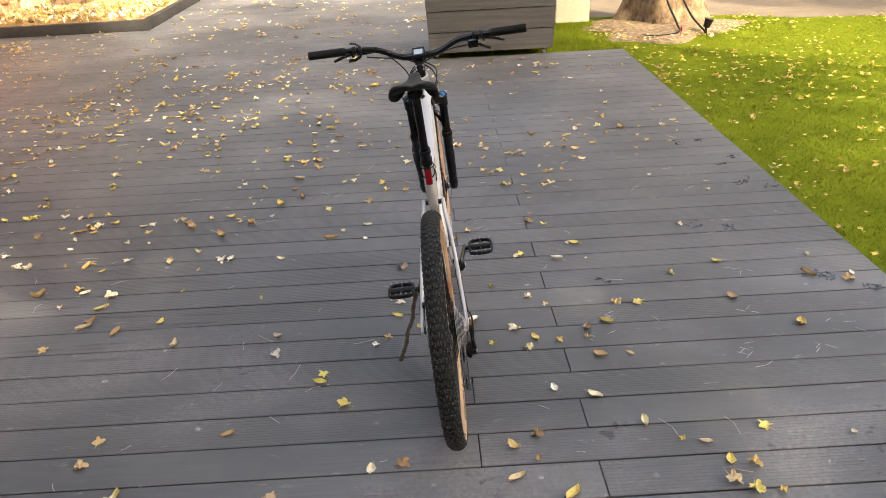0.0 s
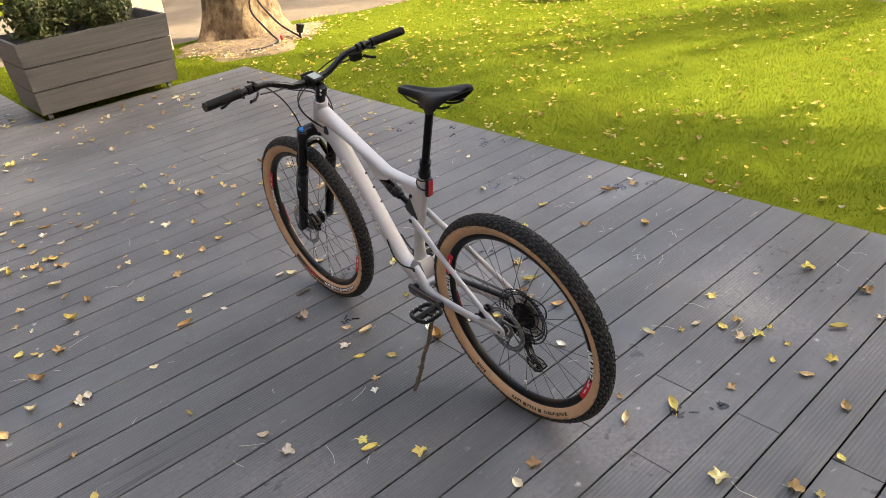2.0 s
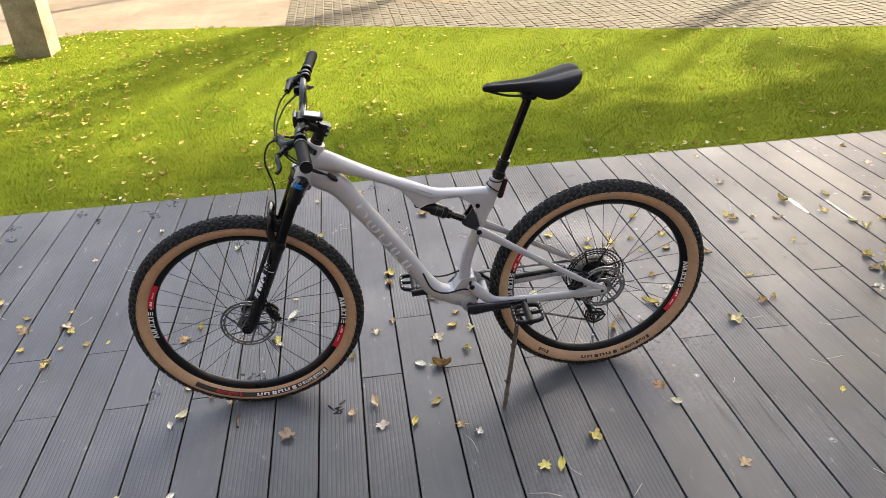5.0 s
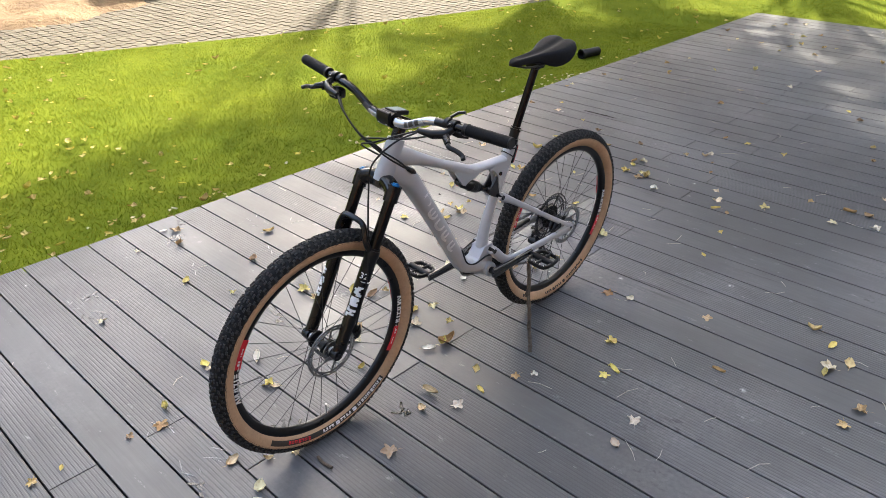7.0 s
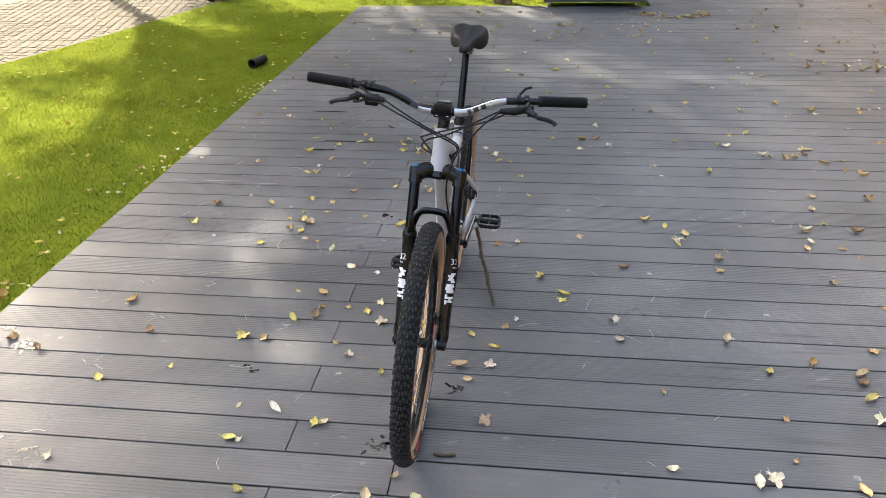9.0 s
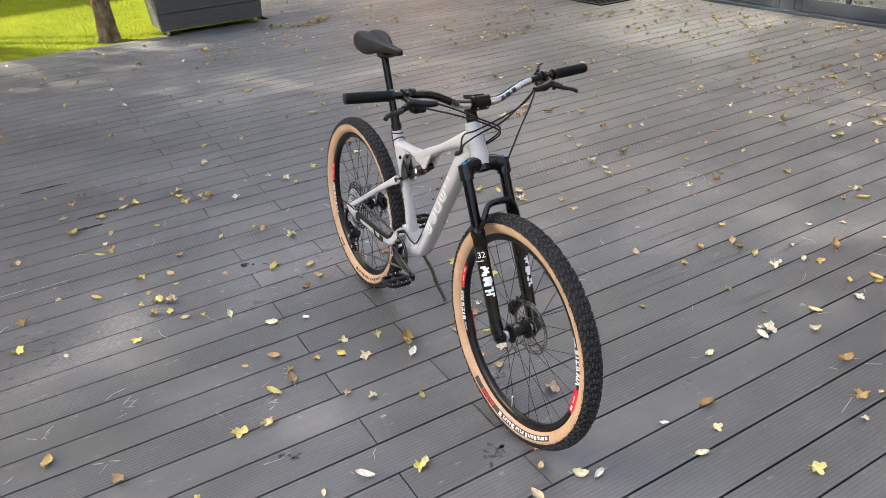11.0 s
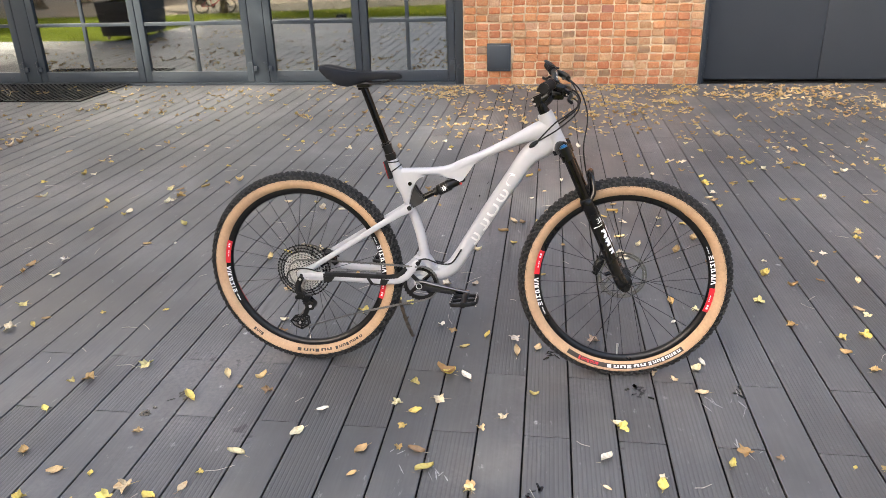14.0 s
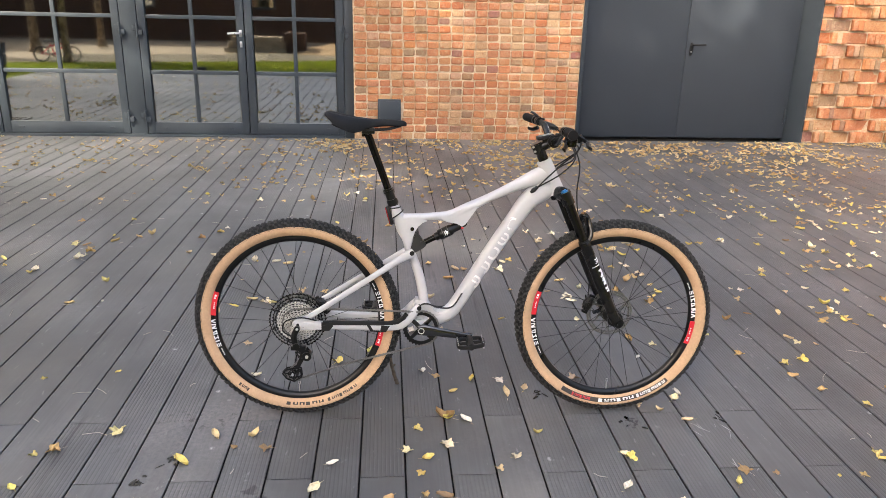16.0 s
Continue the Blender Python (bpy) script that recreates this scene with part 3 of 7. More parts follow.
doors = thing("door_1", "anthracite glazed double doors with small panes, closed", "door", kind="structure")
frame_x = WALL - 0.19
fr = Shape()
fr.box(frame_x, WALL - 0.108, -0.143, -0.043, -0.03, 2.6, 0.004)
fr.box(frame_x, WALL - 0.112, -2.54, -2.36, -0.03, 2.6, 0.004)
fr.box(frame_x, WALL - 0.112, -5.48, -5.3, -0.03, 2.6, 0.004)
fr.box(frame_x, WALL - 0.108, -8.097, -7.95, -0.03, 2.6, 0.004)
fr.box(frame_x + 0.002, WALL - 0.115, -8.097, -0.04, 2.46, 2.75, 0.004)
fr.box(frame_x + 0.002, WALL - 0.06, -8.097, -0.143, -0.03, 0.014, 0.003)
part("door_frame", fr, ANTHRACITE, doors)
for ya, yb, handle in ((-1.222, -0.146, 0), (-2.357, -1.224, -1), (-3.92, -2.543, 0), (-5.297, -3.922, -1), (-6.7, -5.483, 0), (-7.947, -6.702, -1)):
    glazed_leaf(ya, yb, 2, handle, doors)
for yh in (-0.145, -2.359, -2.542, -5.299, -5.482):
    for zh in (0.2, 1.14, 2.2):
        hinge(yh, zh, doors)

SILVER_KEY = plain("bright key steel", (0.6, 0.6, 0.58), 0.3, 0.8)
steel = thing("door_2", "dark grey plain steel double door in a brick opening, closed", "door", kind="structure")
sx = WALL - 0.2
reveal = Shape()
reveal.box(sx - 0.06, WALL + 0.012, 2.505, 2.535, -0.03, 2.75, 0.003)
reveal.put([(sx - 0.06, 5.125, -0.03), (WALL + 0.02, 5.222, -0.03), (WALL + 0.02, 5.245, -0.03), (sx - 0.06, 5.245, -0.03), (sx - 0.06, 5.125, 2.68), (WALL + 0.02, 5.222, 2.68), (WALL + 0.02, 5.245, 2.68), (sx - 0.06, 5.245, 2.68)],
           [(0, 3, 2, 1), (4, 5, 6, 7), (0, 1, 5, 4), (1, 2, 6, 5), (2, 3, 7, 6), (3, 0, 4, 7)])   # splayed lining
reveal.box(sx - 0.06, WALL + 0.015, 2.535, 5.245, 2.683, 2.75, 0.003)
part("door_lining", reveal, ANTHRACITE, steel, "folded steel lining of the opening")
part("door_frame", Shape().box(sx - 0.06, sx + 0.012, 2.535, 2.6, -0.03, 2.68, 0.004).box(sx - 0.06, sx - 0.002, 5.117, 5.124, -0.03, 2.68, 0.002), ANTHRACITE, steel)
for ya, yb in ((2.602, 3.787), (3.791, 5.114)):
    part("door_leaf", Shape().box(sx - 0.05, sx, ya, yb, 0.012, 2.67, 0.003), DOOR_GREY, steel)
hd = Shape().sweep([(sx + 0.004, 3.848, 0.965), (sx + 0.004, 3.85, 0.985), (sx + 0.004, 3.852, 1.04), (sx + 0.004, 3.855, 1.1), (sx + 0.004, 3.856, 1.118)], [(0.006, 0.008), (0.009, 0.02), (0.01, 0.021), (0.009, 0.02), (0.006, 0.008)], 12, 2.4, side=(1, 0, 0))
hd.sweep(curve_points([(sx + 0.005, 3.855, 1.09), (sx + 0.045, 3.855, 1.09), (sx + 0.055, 3.88, 1.09), (sx + 0.055, 4.0, 1.09)], 5), 0.0115, 10)
handle_part = part("door_handle", hd, BLACK_PLASTIC, steel, "black lever handle on an oval plate")
part("key_cylinder", Shape().rod((sx + 0.008, 3.85, 1.01), (sx + 0.016, 3.85, 1.01), 0.008), SILVER_KEY, handle_part, "bright key cylinder")
for zh in (0.27, 1.9):
    part("hinge", Shape().rod((sx + 0.014, 5.108, zh - 0.085), (sx + 0.014, 5.108, zh + 0.085), 0.014, 10), ANTHRACITE, steel)

vent = thing("vent_cover", "small dark grey metal flap set low in the brick wall", "vent")
part("frame", Shape().box(WALL - 0.02, WALL + 0.022, 0.225, 0.485, 0.148, 0.448, 0.004), ANTHRACITE, vent)
part("flap", Shape().box(WALL + 0.022, WALL + 0.028, 0.245, 0.465, 0.168, 0.428, 0.003), ANTHRACITE, vent)

mat = thing("door_mat", "dark steel scraper mat let into the deck", "mat")
part("frame", Shape().box(-5.98, -4.92, -5.86, -5.82, 0.001, 0.014, 0.002).box(-5.98, -4.92, -4.16, -4.12, 0.001, 0.014, 0.002)
     .box(-5.98, -5.94, -5.82, -4.16, 0.001, 0.014, 0.002).box(-4.96, -4.92, -5.82, -4.16, 0.001, 0.014, 0.002), CARBON, mat)
for i in range(27):
    part("bar", Shape().box(-5.94, -4.96, -5.79 + i * 0.061, -5.76 + i * 0.061, 0.001, 0.011), CARBON, mat, "", False)

RENDER_DULL = two_tone("dull brown render", (0.09, 0.08, 0.062), (0.13, 0.115, 0.09), 1.5, 0.9, 0.3)
# unseen walls, added tall to keep low sky glow off the deck
solid("screen_wall_north", Shape().box(-14, 30, 26, 26.4, -0.3, 11.0), RENDER_DULL, "plain dull brown wall added unseen on the far side to screen low sky", "wall", kind="structure", smooth=False)
solid("screen_wall_south", Shape().box(-14, 30, -24.4, -24, -0.3, 14.0), RENDER_DULL, "plain dull brown wall added unseen to screen sky glow", "wall", kind="structure", smooth=False)

# ------------------------------------------------------------------ planters
def leaf_cloud(count, sample, size, seed, fold=0.3):
    """Small folded leaves at random places: verts and faces of two triangles each pair."""
    r = np.random.default_rng(seed)
    c = sample(r, count)
    m = len(c)
    a = r.normal(size=(m, 3)); a /= np.linalg.norm(a, axis=1)[:, None]
    b = r.normal(size=(m, 3)); b = np.cross(a, b); b /= np.linalg.norm(b, axis=1)[:, None]
    nrm = np.cross(a, b)
    s = size * r.uniform(0.6, 1.3, m)[:, None]
    v = np.stack([c - a * s, c + b * s * 0.55 + nrm * s * fold, c + a * s, c - b * s * 0.55 + nrm * s * fold], 1).reshape(-1, 3)
    i = np.arange(m) * 4
    f = np.concatenate([np.stack([i, i + 1, i + 2], 1), np.stack([i, i + 2, i + 3], 1)])
    return v, f


def planter(x0, y0, side, label):
    """Plank box on castors; y0 is the face towards the bike, side the way its depth runs."""
    p = thing("planter", label, "planter", "timber planters", at=Matrix.Translation((x0, y0, 0)))
    w, d, fl = 1.2, 0.62, 0.035
    for i in range(3):
        z0, z1 = 0.062 + i * 0.2, 0.062 + i * 0.2 + 0.191
        o0, o1 = fl * i / 3, fl * (i + 1) / 3
        for yy in (0.0, d):
            k = -1 if yy == 0 else 1
            vs = [(-o0, yy * side + k * o0 * side, z0), (w + o0, yy * side + k * o0 * side, z0), (w + o1, yy * side + k * o1 * side, z1), (-o1, yy * side + k * o1 * side, z1)]
            vs += [(x, y - k * 0.028 * side, z) for x, y, z in vs]
            part("plank", Shape().put(vs, [(0, 1, 2, 3), (4, 7, 6, 5), (0, 4, 5, 1), (1, 5, 6, 2), (2, 6, 7, 3), (3, 7, 4, 0)]), PLANTER_WOOD, p, "", False)
        for xx in (0.0, w):
            k = -1 if xx == 0 else 1
            ya, yb = (0.028 - o0) * side, (d - 0.028 + o0) * side
            yc, yd = (0.028 - o1) * side, (d - 0.028 + o1) * side
            vs = [(xx + k * o0, ya, z0), (xx + k * o0, yb, z0), (xx + k * o1, yd, z1), (xx + k * o1, yc, z1)]
            vs += [(x - k * 0.028, y, z) for x, y, z in vs]
            part("plank", Shape().put(vs, [(0, 1, 2, 3), (4, 7, 6, 5), (0, 4, 5, 1), (1, 5, 6, 2), (2, 6, 7, 3), (3, 7, 4, 0)]), PLANTER_WOOD, p, "", False)
    lo, hi = sorted((0.03 * side, (d - 0.03) * side))
    part("soil", Shape().box(0.03, w - 0.03, lo, hi, 0.075, 0.58), EARTH, p, "dark potting soil")
    for cx in (0.07, w - 0.07):
        for cy in (0.07 * side, (d - 0.07) * side):
            c = Shape().rod((cx - 0.014, cy, 0.028), (cx + 0.014, cy, 0.028), 0.028, 16)
            c.box(cx - 0.022, cx + 0.022, cy - 0.022, cy + 0.022, 0.052, 0.0745, 0.003)
            part("castor", c, STEEL, p, "small castor")
    return p


def shrub(x, y, seed, rx, ry, h, z):
    s = thing("shrub", "dense green evergreen shrub growing in the planter", "shrub", "planter shrubs", at=Matrix.Translation((x, y, z)))
    st = Shape()
    r = random.Random(seed)
    for _ in range(9):
        st.sweep(curve_points([(r.uniform(-rx, rx) * 0.3, r.uniform(-ry, ry) * 0.3, 0), (r.uniform(-rx, rx) * 0.6, r.uniform(-ry, ry) * 0.6, h * 0.5), (r.uniform(-rx, rx) * 0.9, r.uniform(-ry, ry) * 0.9, h * 0.9)], 4), 0.006, 5)
    part("stem", st, TWIG, s)
    def sample(g, n):
        q = g.normal(size=(n, 3)); q /= np.linalg.norm(q, axis=1)[:, None]
        q *= g.uniform(0.55, 1.0, n)[:, None] * (1 + 0.25 * np.sin(q[:, :1] * 9 + seed) * np.cos(q[:, 1:2] * 7))
        return q * (rx, ry, h * 0.5) + (0, 0, h * 0.5)
    v, f = leaf_cloud(2600, sample, 0.028, seed)
    me = bpy.data.meshes.new("foliage")
    me.from_pydata(v.tolist(), [], f.tolist())
    me.materials.append(HEDGE)
    ob = new("foliage", me)
    ob.parent = s


planter(0.03, 5.37, 1, "grey timber plank planter on castors beside the lawn corner")
shrub(0.33, 5.7, 3, 0.27, 0.25, 0.55, 0.575)
shrub(0.82, 5.7, 7, 0.3, 0.25, 0.45, 0.575)
planter(-1.6, -6.52, -1, "grey timber plank planter on castors at the deck's end")
shrub(-1.2, -6.83, 11, 0.3, 0.24, 0.5, 0.575)
shrub(-0.75, -6.83, 13, 0.28, 0.24, 0.5, 0.575)

# ------------------------------------------------------------------ trees
def tree(name, x, y, r0, height, crown, leaves, seed, label, flare=1.55, mat=None, size=0.11, tufts_in=42):
    """Flared trunk, limbs, and a crown of many small leaves in clumps."""
    t = thing(name, label, "tree", at=Matrix.Translation((x, y, -0.06)))
    r = random.Random(seed)
    g = np.random.default_rng(seed)
    tr = Shape()
    n, rows = 40, 26
    vs = []
    for i in range(rows):
        z = height * (i / (rows - 1)) ** 1.7
        rr = r0 * (1 - 0.45 * z / height) * (1 + (flare - 1) * math.exp(-z / (0.55 * r0 + 0.05)))
        for j in range(n):
            w = 2 * math.pi * j / n
            k = 1 + (0.16 * math.exp(-z / 0.5) + 0.03) * math.sin(5 * w + seed) + 0.05 * noise.noise((math.cos(w) * 3, math.sin(w) * 3, z * 2 + seed))
            k += 0.03 * noise.noise((math.cos(w) * 11, math.sin(w) * 11, z * 5))
            vs.append((rr * k * math.cos(w), rr * k * math.sin(w), z))
    tr.put(vs, [(i * n + j, i * n + (j + 1) % n, (i + 1) * n + (j + 1) % n, (i + 1) * n + j) for i in range(rows - 1) for j in range(n)])
    part("trunk", tr, mat or BARK, t, "pale flaking bark, flared at the roots")
    cx, cy, cz, crx, cry, crz = crown
    clumps = []
    for i in range(tufts_in):
        q = Vector((r.gauss(0, 1), r.gauss(0, 1), r.gauss(0, 1))).normalized() * r.uniform(0.35, 1.0)
        clumps.append((cx + q.x * crx, cy + q.y * cry, cz + q.z * crz))
    lb = Shape()
    for c in clumps[::3]:
        mid = ((c[0]) * 0.45 + r.uniform(-0.3, 0.3), (c[1]) * 0.45 + r.uniform(-0.3, 0.3), height * 0.75 + (c[2] - height * 0.75) * 0.6)
        lb.sweep(curve_points([(0, 0, height * r.uniform(0.6, 0.95)), mid, c], 5), [r0 * 0.3 * (1 - 0.085 * i) for i in range(11)], 7)
    part("limb", lb, mat or BARK, t)
    cl = np.array(clumps)
    def sample(gg, m):
        return cl[gg.integers(0, len(cl), m)] + gg.normal(size=(m, 3)) * (0.12 * crx, 0.12 * cry, 0.13 * crz)
    v, f = leaf_cloud(leaves, sample, size, seed + 1)
    me = bpy.data.meshes.new("crown")
    me.from_pydata(v.tolist(), [], f.tolist())
    me.materials.append(LEAF_GREEN)
    ob = new("crown", me)
    ob.parent = t
    return t


tree("plane_tree", 2.79, 6.96, 0.38, 5.4, (0.4, 1.2, 8.4, 3.4, 3.4, 2.0), 8000, 5, "old plane tree with flared flaking trunk on the lawn", 1.38)
# limes are added out of view; places and seeds set the dappled shade
tree("shade_lime", 7.4, -9.4, 0.12, 4.6, (-1.14, 2.49, 7.5, 2.99, 2.54, 1.6), 6760, 7159, "leafy lime tree added past the paved way for shade", tufts_in=80)
tree("shade_lime", 11.5, 2.4, 0.12, 4.6, (-0.4, 0.0, 7.0, 2.4, 2.6, 1.9), 5000, 17, "leafy lime tree added past the paved way for shade")
tree("shade_lime", 12.0, -4.5, 0.14, 7.4, (-3.7, -0.9, 11.0, 4.0, 3.8, 2.0), 11500, 7099, "leafy lime tree added past the paved way for shade", tufts_in=80)
# unseen crown widened and seeded to shade deck and wall
tree("young_tree", 0.13, -7.05, 0.1, 5.0, (1.1, 2.4, 8.4, 3.4, 5.2, 1.6), 16900, 1477, "slim tree with a wide crown at the deck's end", 1.25, tufts_in=80)
tree("shade_lime", 6.6, -14.2, 0.22, 6.2, (-1.6, 2.6, 8.6, 3.6, 3.0, 1.7), 7800, 5066, "leafy lime tree added far down the paved way for shade")
tree("shade_lime", 0.6, -14.6, 0.2, 6.0, (1.7, 0.5, 8.5, 3.7, 3.5, 1.6), 19000, 6083, "leafy lime tree added behind the deck's end for shade", tufts_in=60)
tree("shade_lime", 9.4, -14.4, 0.2, 6.0, (-0.46, 1.83, 8.6, 2.4, 2.4, 1.6), 4400, 5408, "leafy lime tree added across the paved way for shade", tufts_in=30)
tree("shade_lime", 10.2, -8.6, 0.1, 5.6, (-2.44, 2.27, 8.0, 1.69, 2.21, 1.2), 780, 3150, "thin-leaved young lime tree added across the paved way for partial shade", tufts_in=30)
# unseen crown enlarged to shade the lawn edge
tree("young_tree", 4.05, -7.22, 0.085, 4.4, (1.0, 0.1, 6.0, 2.0, 1.7, 1.3), 2645, 8169, "slim tree on the lawn with a small bicycle against it", 1.3, tufts_in=60)
tree("bed_tree", -5.0, 9.4, 0.3, 4.0, (0.6, 0.2, 6.6, 2.6, 2.6, 1.8), 5000, 25, "old tree standing in a leaf-filled bed", 1.4)

EDGING = two_tone("black-stained timber", (0.02, 0.019, 0.018), (0.04, 0.037, 0.034), 3, 0.7, 0.3)
bed = thing("tree_bed", "timber-edged tree bed heaped with dry leaves", "planting bed", at=Matrix.Translation((-3.55, 7.9, 0)))
for x0, x1, y0, y1 in ((-2.3, 0.0, 0.0, 0.09), (-0.09, 0.0, 0.092, 2.4), (-2.3, 0.0, 2.402, 2.49)):
    part("edging", Shape().box(x0, x1, y0, y1, 0.0, 0.13, 0.008), EDGING, bed, "dark timber edging")
heap = Shape()
n = 24
vs = [(-2.25 + 2.15 * i / n, 0.1 + 2.29 * j / n, 0.07 + 0.16 * math.sin(math.pi * i / n) * math.sin(math.pi * j / n) + 0.03 * noise.noise((i * 0.6, j * 0.6, 1))) for i in range(n + 1) for j in range(n + 1)]
heap.put(vs, [(i * (n + 1) + j, (i + 1) * (n + 1) + j, (i + 1) * (n + 1) + j + 1, i * (n + 1) + j + 1) for i in range(n) for j in range(n)])
part("mound", heap, two_tone("dry leaf litter", (0.3, 0.19, 0.08), (0.55, 0.38, 0.18), 18, 0.9, 0.9), bed)
lv, lf = leaf_cloud(1500, lambda g, m: np.stack([g.uniform(-5.75, -3.68, m), g.uniform(8.02, 10.25, m), 0.16 + 0.05 * g.random(m)], 1), 0.05, 31)
raw("leaf_litter", lv.tolist(), lf.tolist(), LEAF_YELLOW, "dry yellow and brown leaves heaped in the tree bed", "leaves", kind="stuff")

# lamp and cable by the big tree
spot = thing("garden_light", "small black spike spotlight beside the tree", "lamp", at=Matrix.Translation((2.98, 6.02, -0.04)))
part("spike", Shape().rod((0, 0, -0.05), (0, 0, 0.09), 0.012), BLACK_PLASTIC, spot)
part("head", Shape().rod((0, 0, 0.085), (0.02, -0.005, 0.16), 0.034, 16, 0.045), BLACK_PLASTIC, spot)
part("rim", Shape().rod((0.02, -0.005, 0.16), (0.023, -0.006, 0.172), 0.049, 16), BLACK_PLASTIC, spot)
solid("cable", Shape().sweep(curve_points([(2.97, 6.0, 0.0), (2.9, 6.26, 0.12), (2.83, 6.44, 0.3), (2.74, 6.49, 0.47), (2.66, 6.43, 0.3), (2.72, 6.2, 0.07), (2.68, 6.0, 0.012), (2.46, 5.93, 0.0), (2.28, 6.0, 0.0)], 8), 0.011, 8), BLACK_PLASTIC,
      "black lighting cable looped over the tree roots", "cable")
soil = Shape()
vs = [(2.62, 6.45, 0.02)]
for j in range(40):
    w = 2 * math.pi * j / 40
    q = 1 + 0.22 * math.sin(3 * w + 1) + 0.12 * math.sin(7 * w)
    vs += [(2.62 + 0.62 * q * math.cos(w), 6.45 + 0.5 * q * math.sin(w), 0.0), (2.62 + 0.86 * q * math.cos(w), 6.45 + 0.66 * q * math.sin(w), -0.04)]
soil.put(vs, [(0, 1 + 2 * j, 1 + 2 * ((j + 1) % 40)) for j in range(40)] + [(1 + 2 * j, 2 + 2 * j, 2 + 2 * ((j + 1) % 40), 1 + 2 * ((j + 1) % 40)) for j in range(40)])
solid("bare_soil", soil, two_tone("root soil with litter", (0.13, 0.09, 0.05), (0.34, 0.24, 0.14), 16, 0.95, 0.9), "bare soil and litter round the tree", "soil", kind="structure")
solid("flower", Shape().sweep([(2.68, 5.92, -0.01), (2.68, 5.92, 0.05)], 0.004, 5).lathe([(0, 0.001), (0.012, 0.03), (0.02, 0.001)], 10, (2.67, 5.92, 0.06)), RED, "small red bloom at the foot of the tree", "flower")


def block_post(x, y, w, h, mat, label):
    p = thing("post", label, "post", at=Matrix.Translation((x, y, -0.05)))
    part("shaft", Shape().box(-w / 2, w / 2, -w / 2, w / 2, -0.15, h, 0.012), mat, p)
    part("cap", Shape().box(-w / 2 - 0.02, w / 2 + 0.02, -w / 2 - 0.02, w / 2 + 0.02, h, h + 0.04, 0.008), mat, p)


block_post(1.76, 7.3, 0.40, 0.75, CREAM, "square cream rendered post past the tree")
block_post(6.05, 5.45, 0.30, 0.8, CREAM, "square cream rendered post at the lawn's end")
block_post(6.35, 4.0, 0.34, 0.8, POST_BROWN, "square weathered grey-brown post at the lawn's end")

pipe = thing("drain_pipe", "short black plastic pipe lying on the lawn", "pipe", at=Matrix.Translation((2.29, -3.72, 0.008)) @ Matrix.Rotation(radians(80), 4, "Z"))
part("tube", Shape().lathe([(-0.11, 0.04), (0.11, 0.04), (0.11, 0.035), (-0.11, 0.035)], 28), BLACK_PLASTIC, pipe)
part("collar", Shape().lathe([(0.07, 0.045), (0.115, 0.045), (0.115, 0.034), (0.07, 0.034)], 28), BLACK_PLASTIC, pipe)

# timber bench and brown barn across the way, mirrored in the panes
bench = thing("timber_bench", "weathered bench of stacked timber beams", "bench", at=Matrix.Translation((8.6, -3.6, -0.06)))
for i in range(3):
    part("beam", Shape().box(0.0, 0.4, -0.9 + 0.1 * i, 0.9 - 0.05 * i, 0.16 * i, 0.16 * i + 0.15, 0.01), POST_BROWN, bench)
part("side", Shape().box(-0.02, 0.42, 0.92, 1.5, 0.0, 0.6, 0.01), BARN, bench)
barn = thing("barn", "long dark brown boarded barn across the way", "building")
part("wall", Shape().box(15.5, 19.0, -16, 16, -0.3, 4.2), BARN, barn, "brown boarding", False)
part("roof", Shape().put([(15.1, -16.3, 4.1), (17.4, -16.3, 6.3), (19.6, -16.3, 4.1), (15.1, 16.3, 4.1), (17.4, 16.3, 6.3), (19.6, 16.3, 4.1)], [(0, 1, 2), (3, 5, 4), (0, 3, 4, 1), (1, 4, 5, 2), (0, 2, 5, 3)]), ANTHRACITE, barn, "", False)
for yb in (-9, -4.5, 0, 4.5, 9):
    wdw = part("window", Shape().box(15.44, 15.5, yb - 0.6, yb + 0.6, 1.1, 2.5), ANTHRACITE, barn, "", False)
    part("pane", Shape().box(15.425, 15.436, yb - 0.52, yb + 0.52, 1.18, 2.42), GLASS, wdw, "", False)


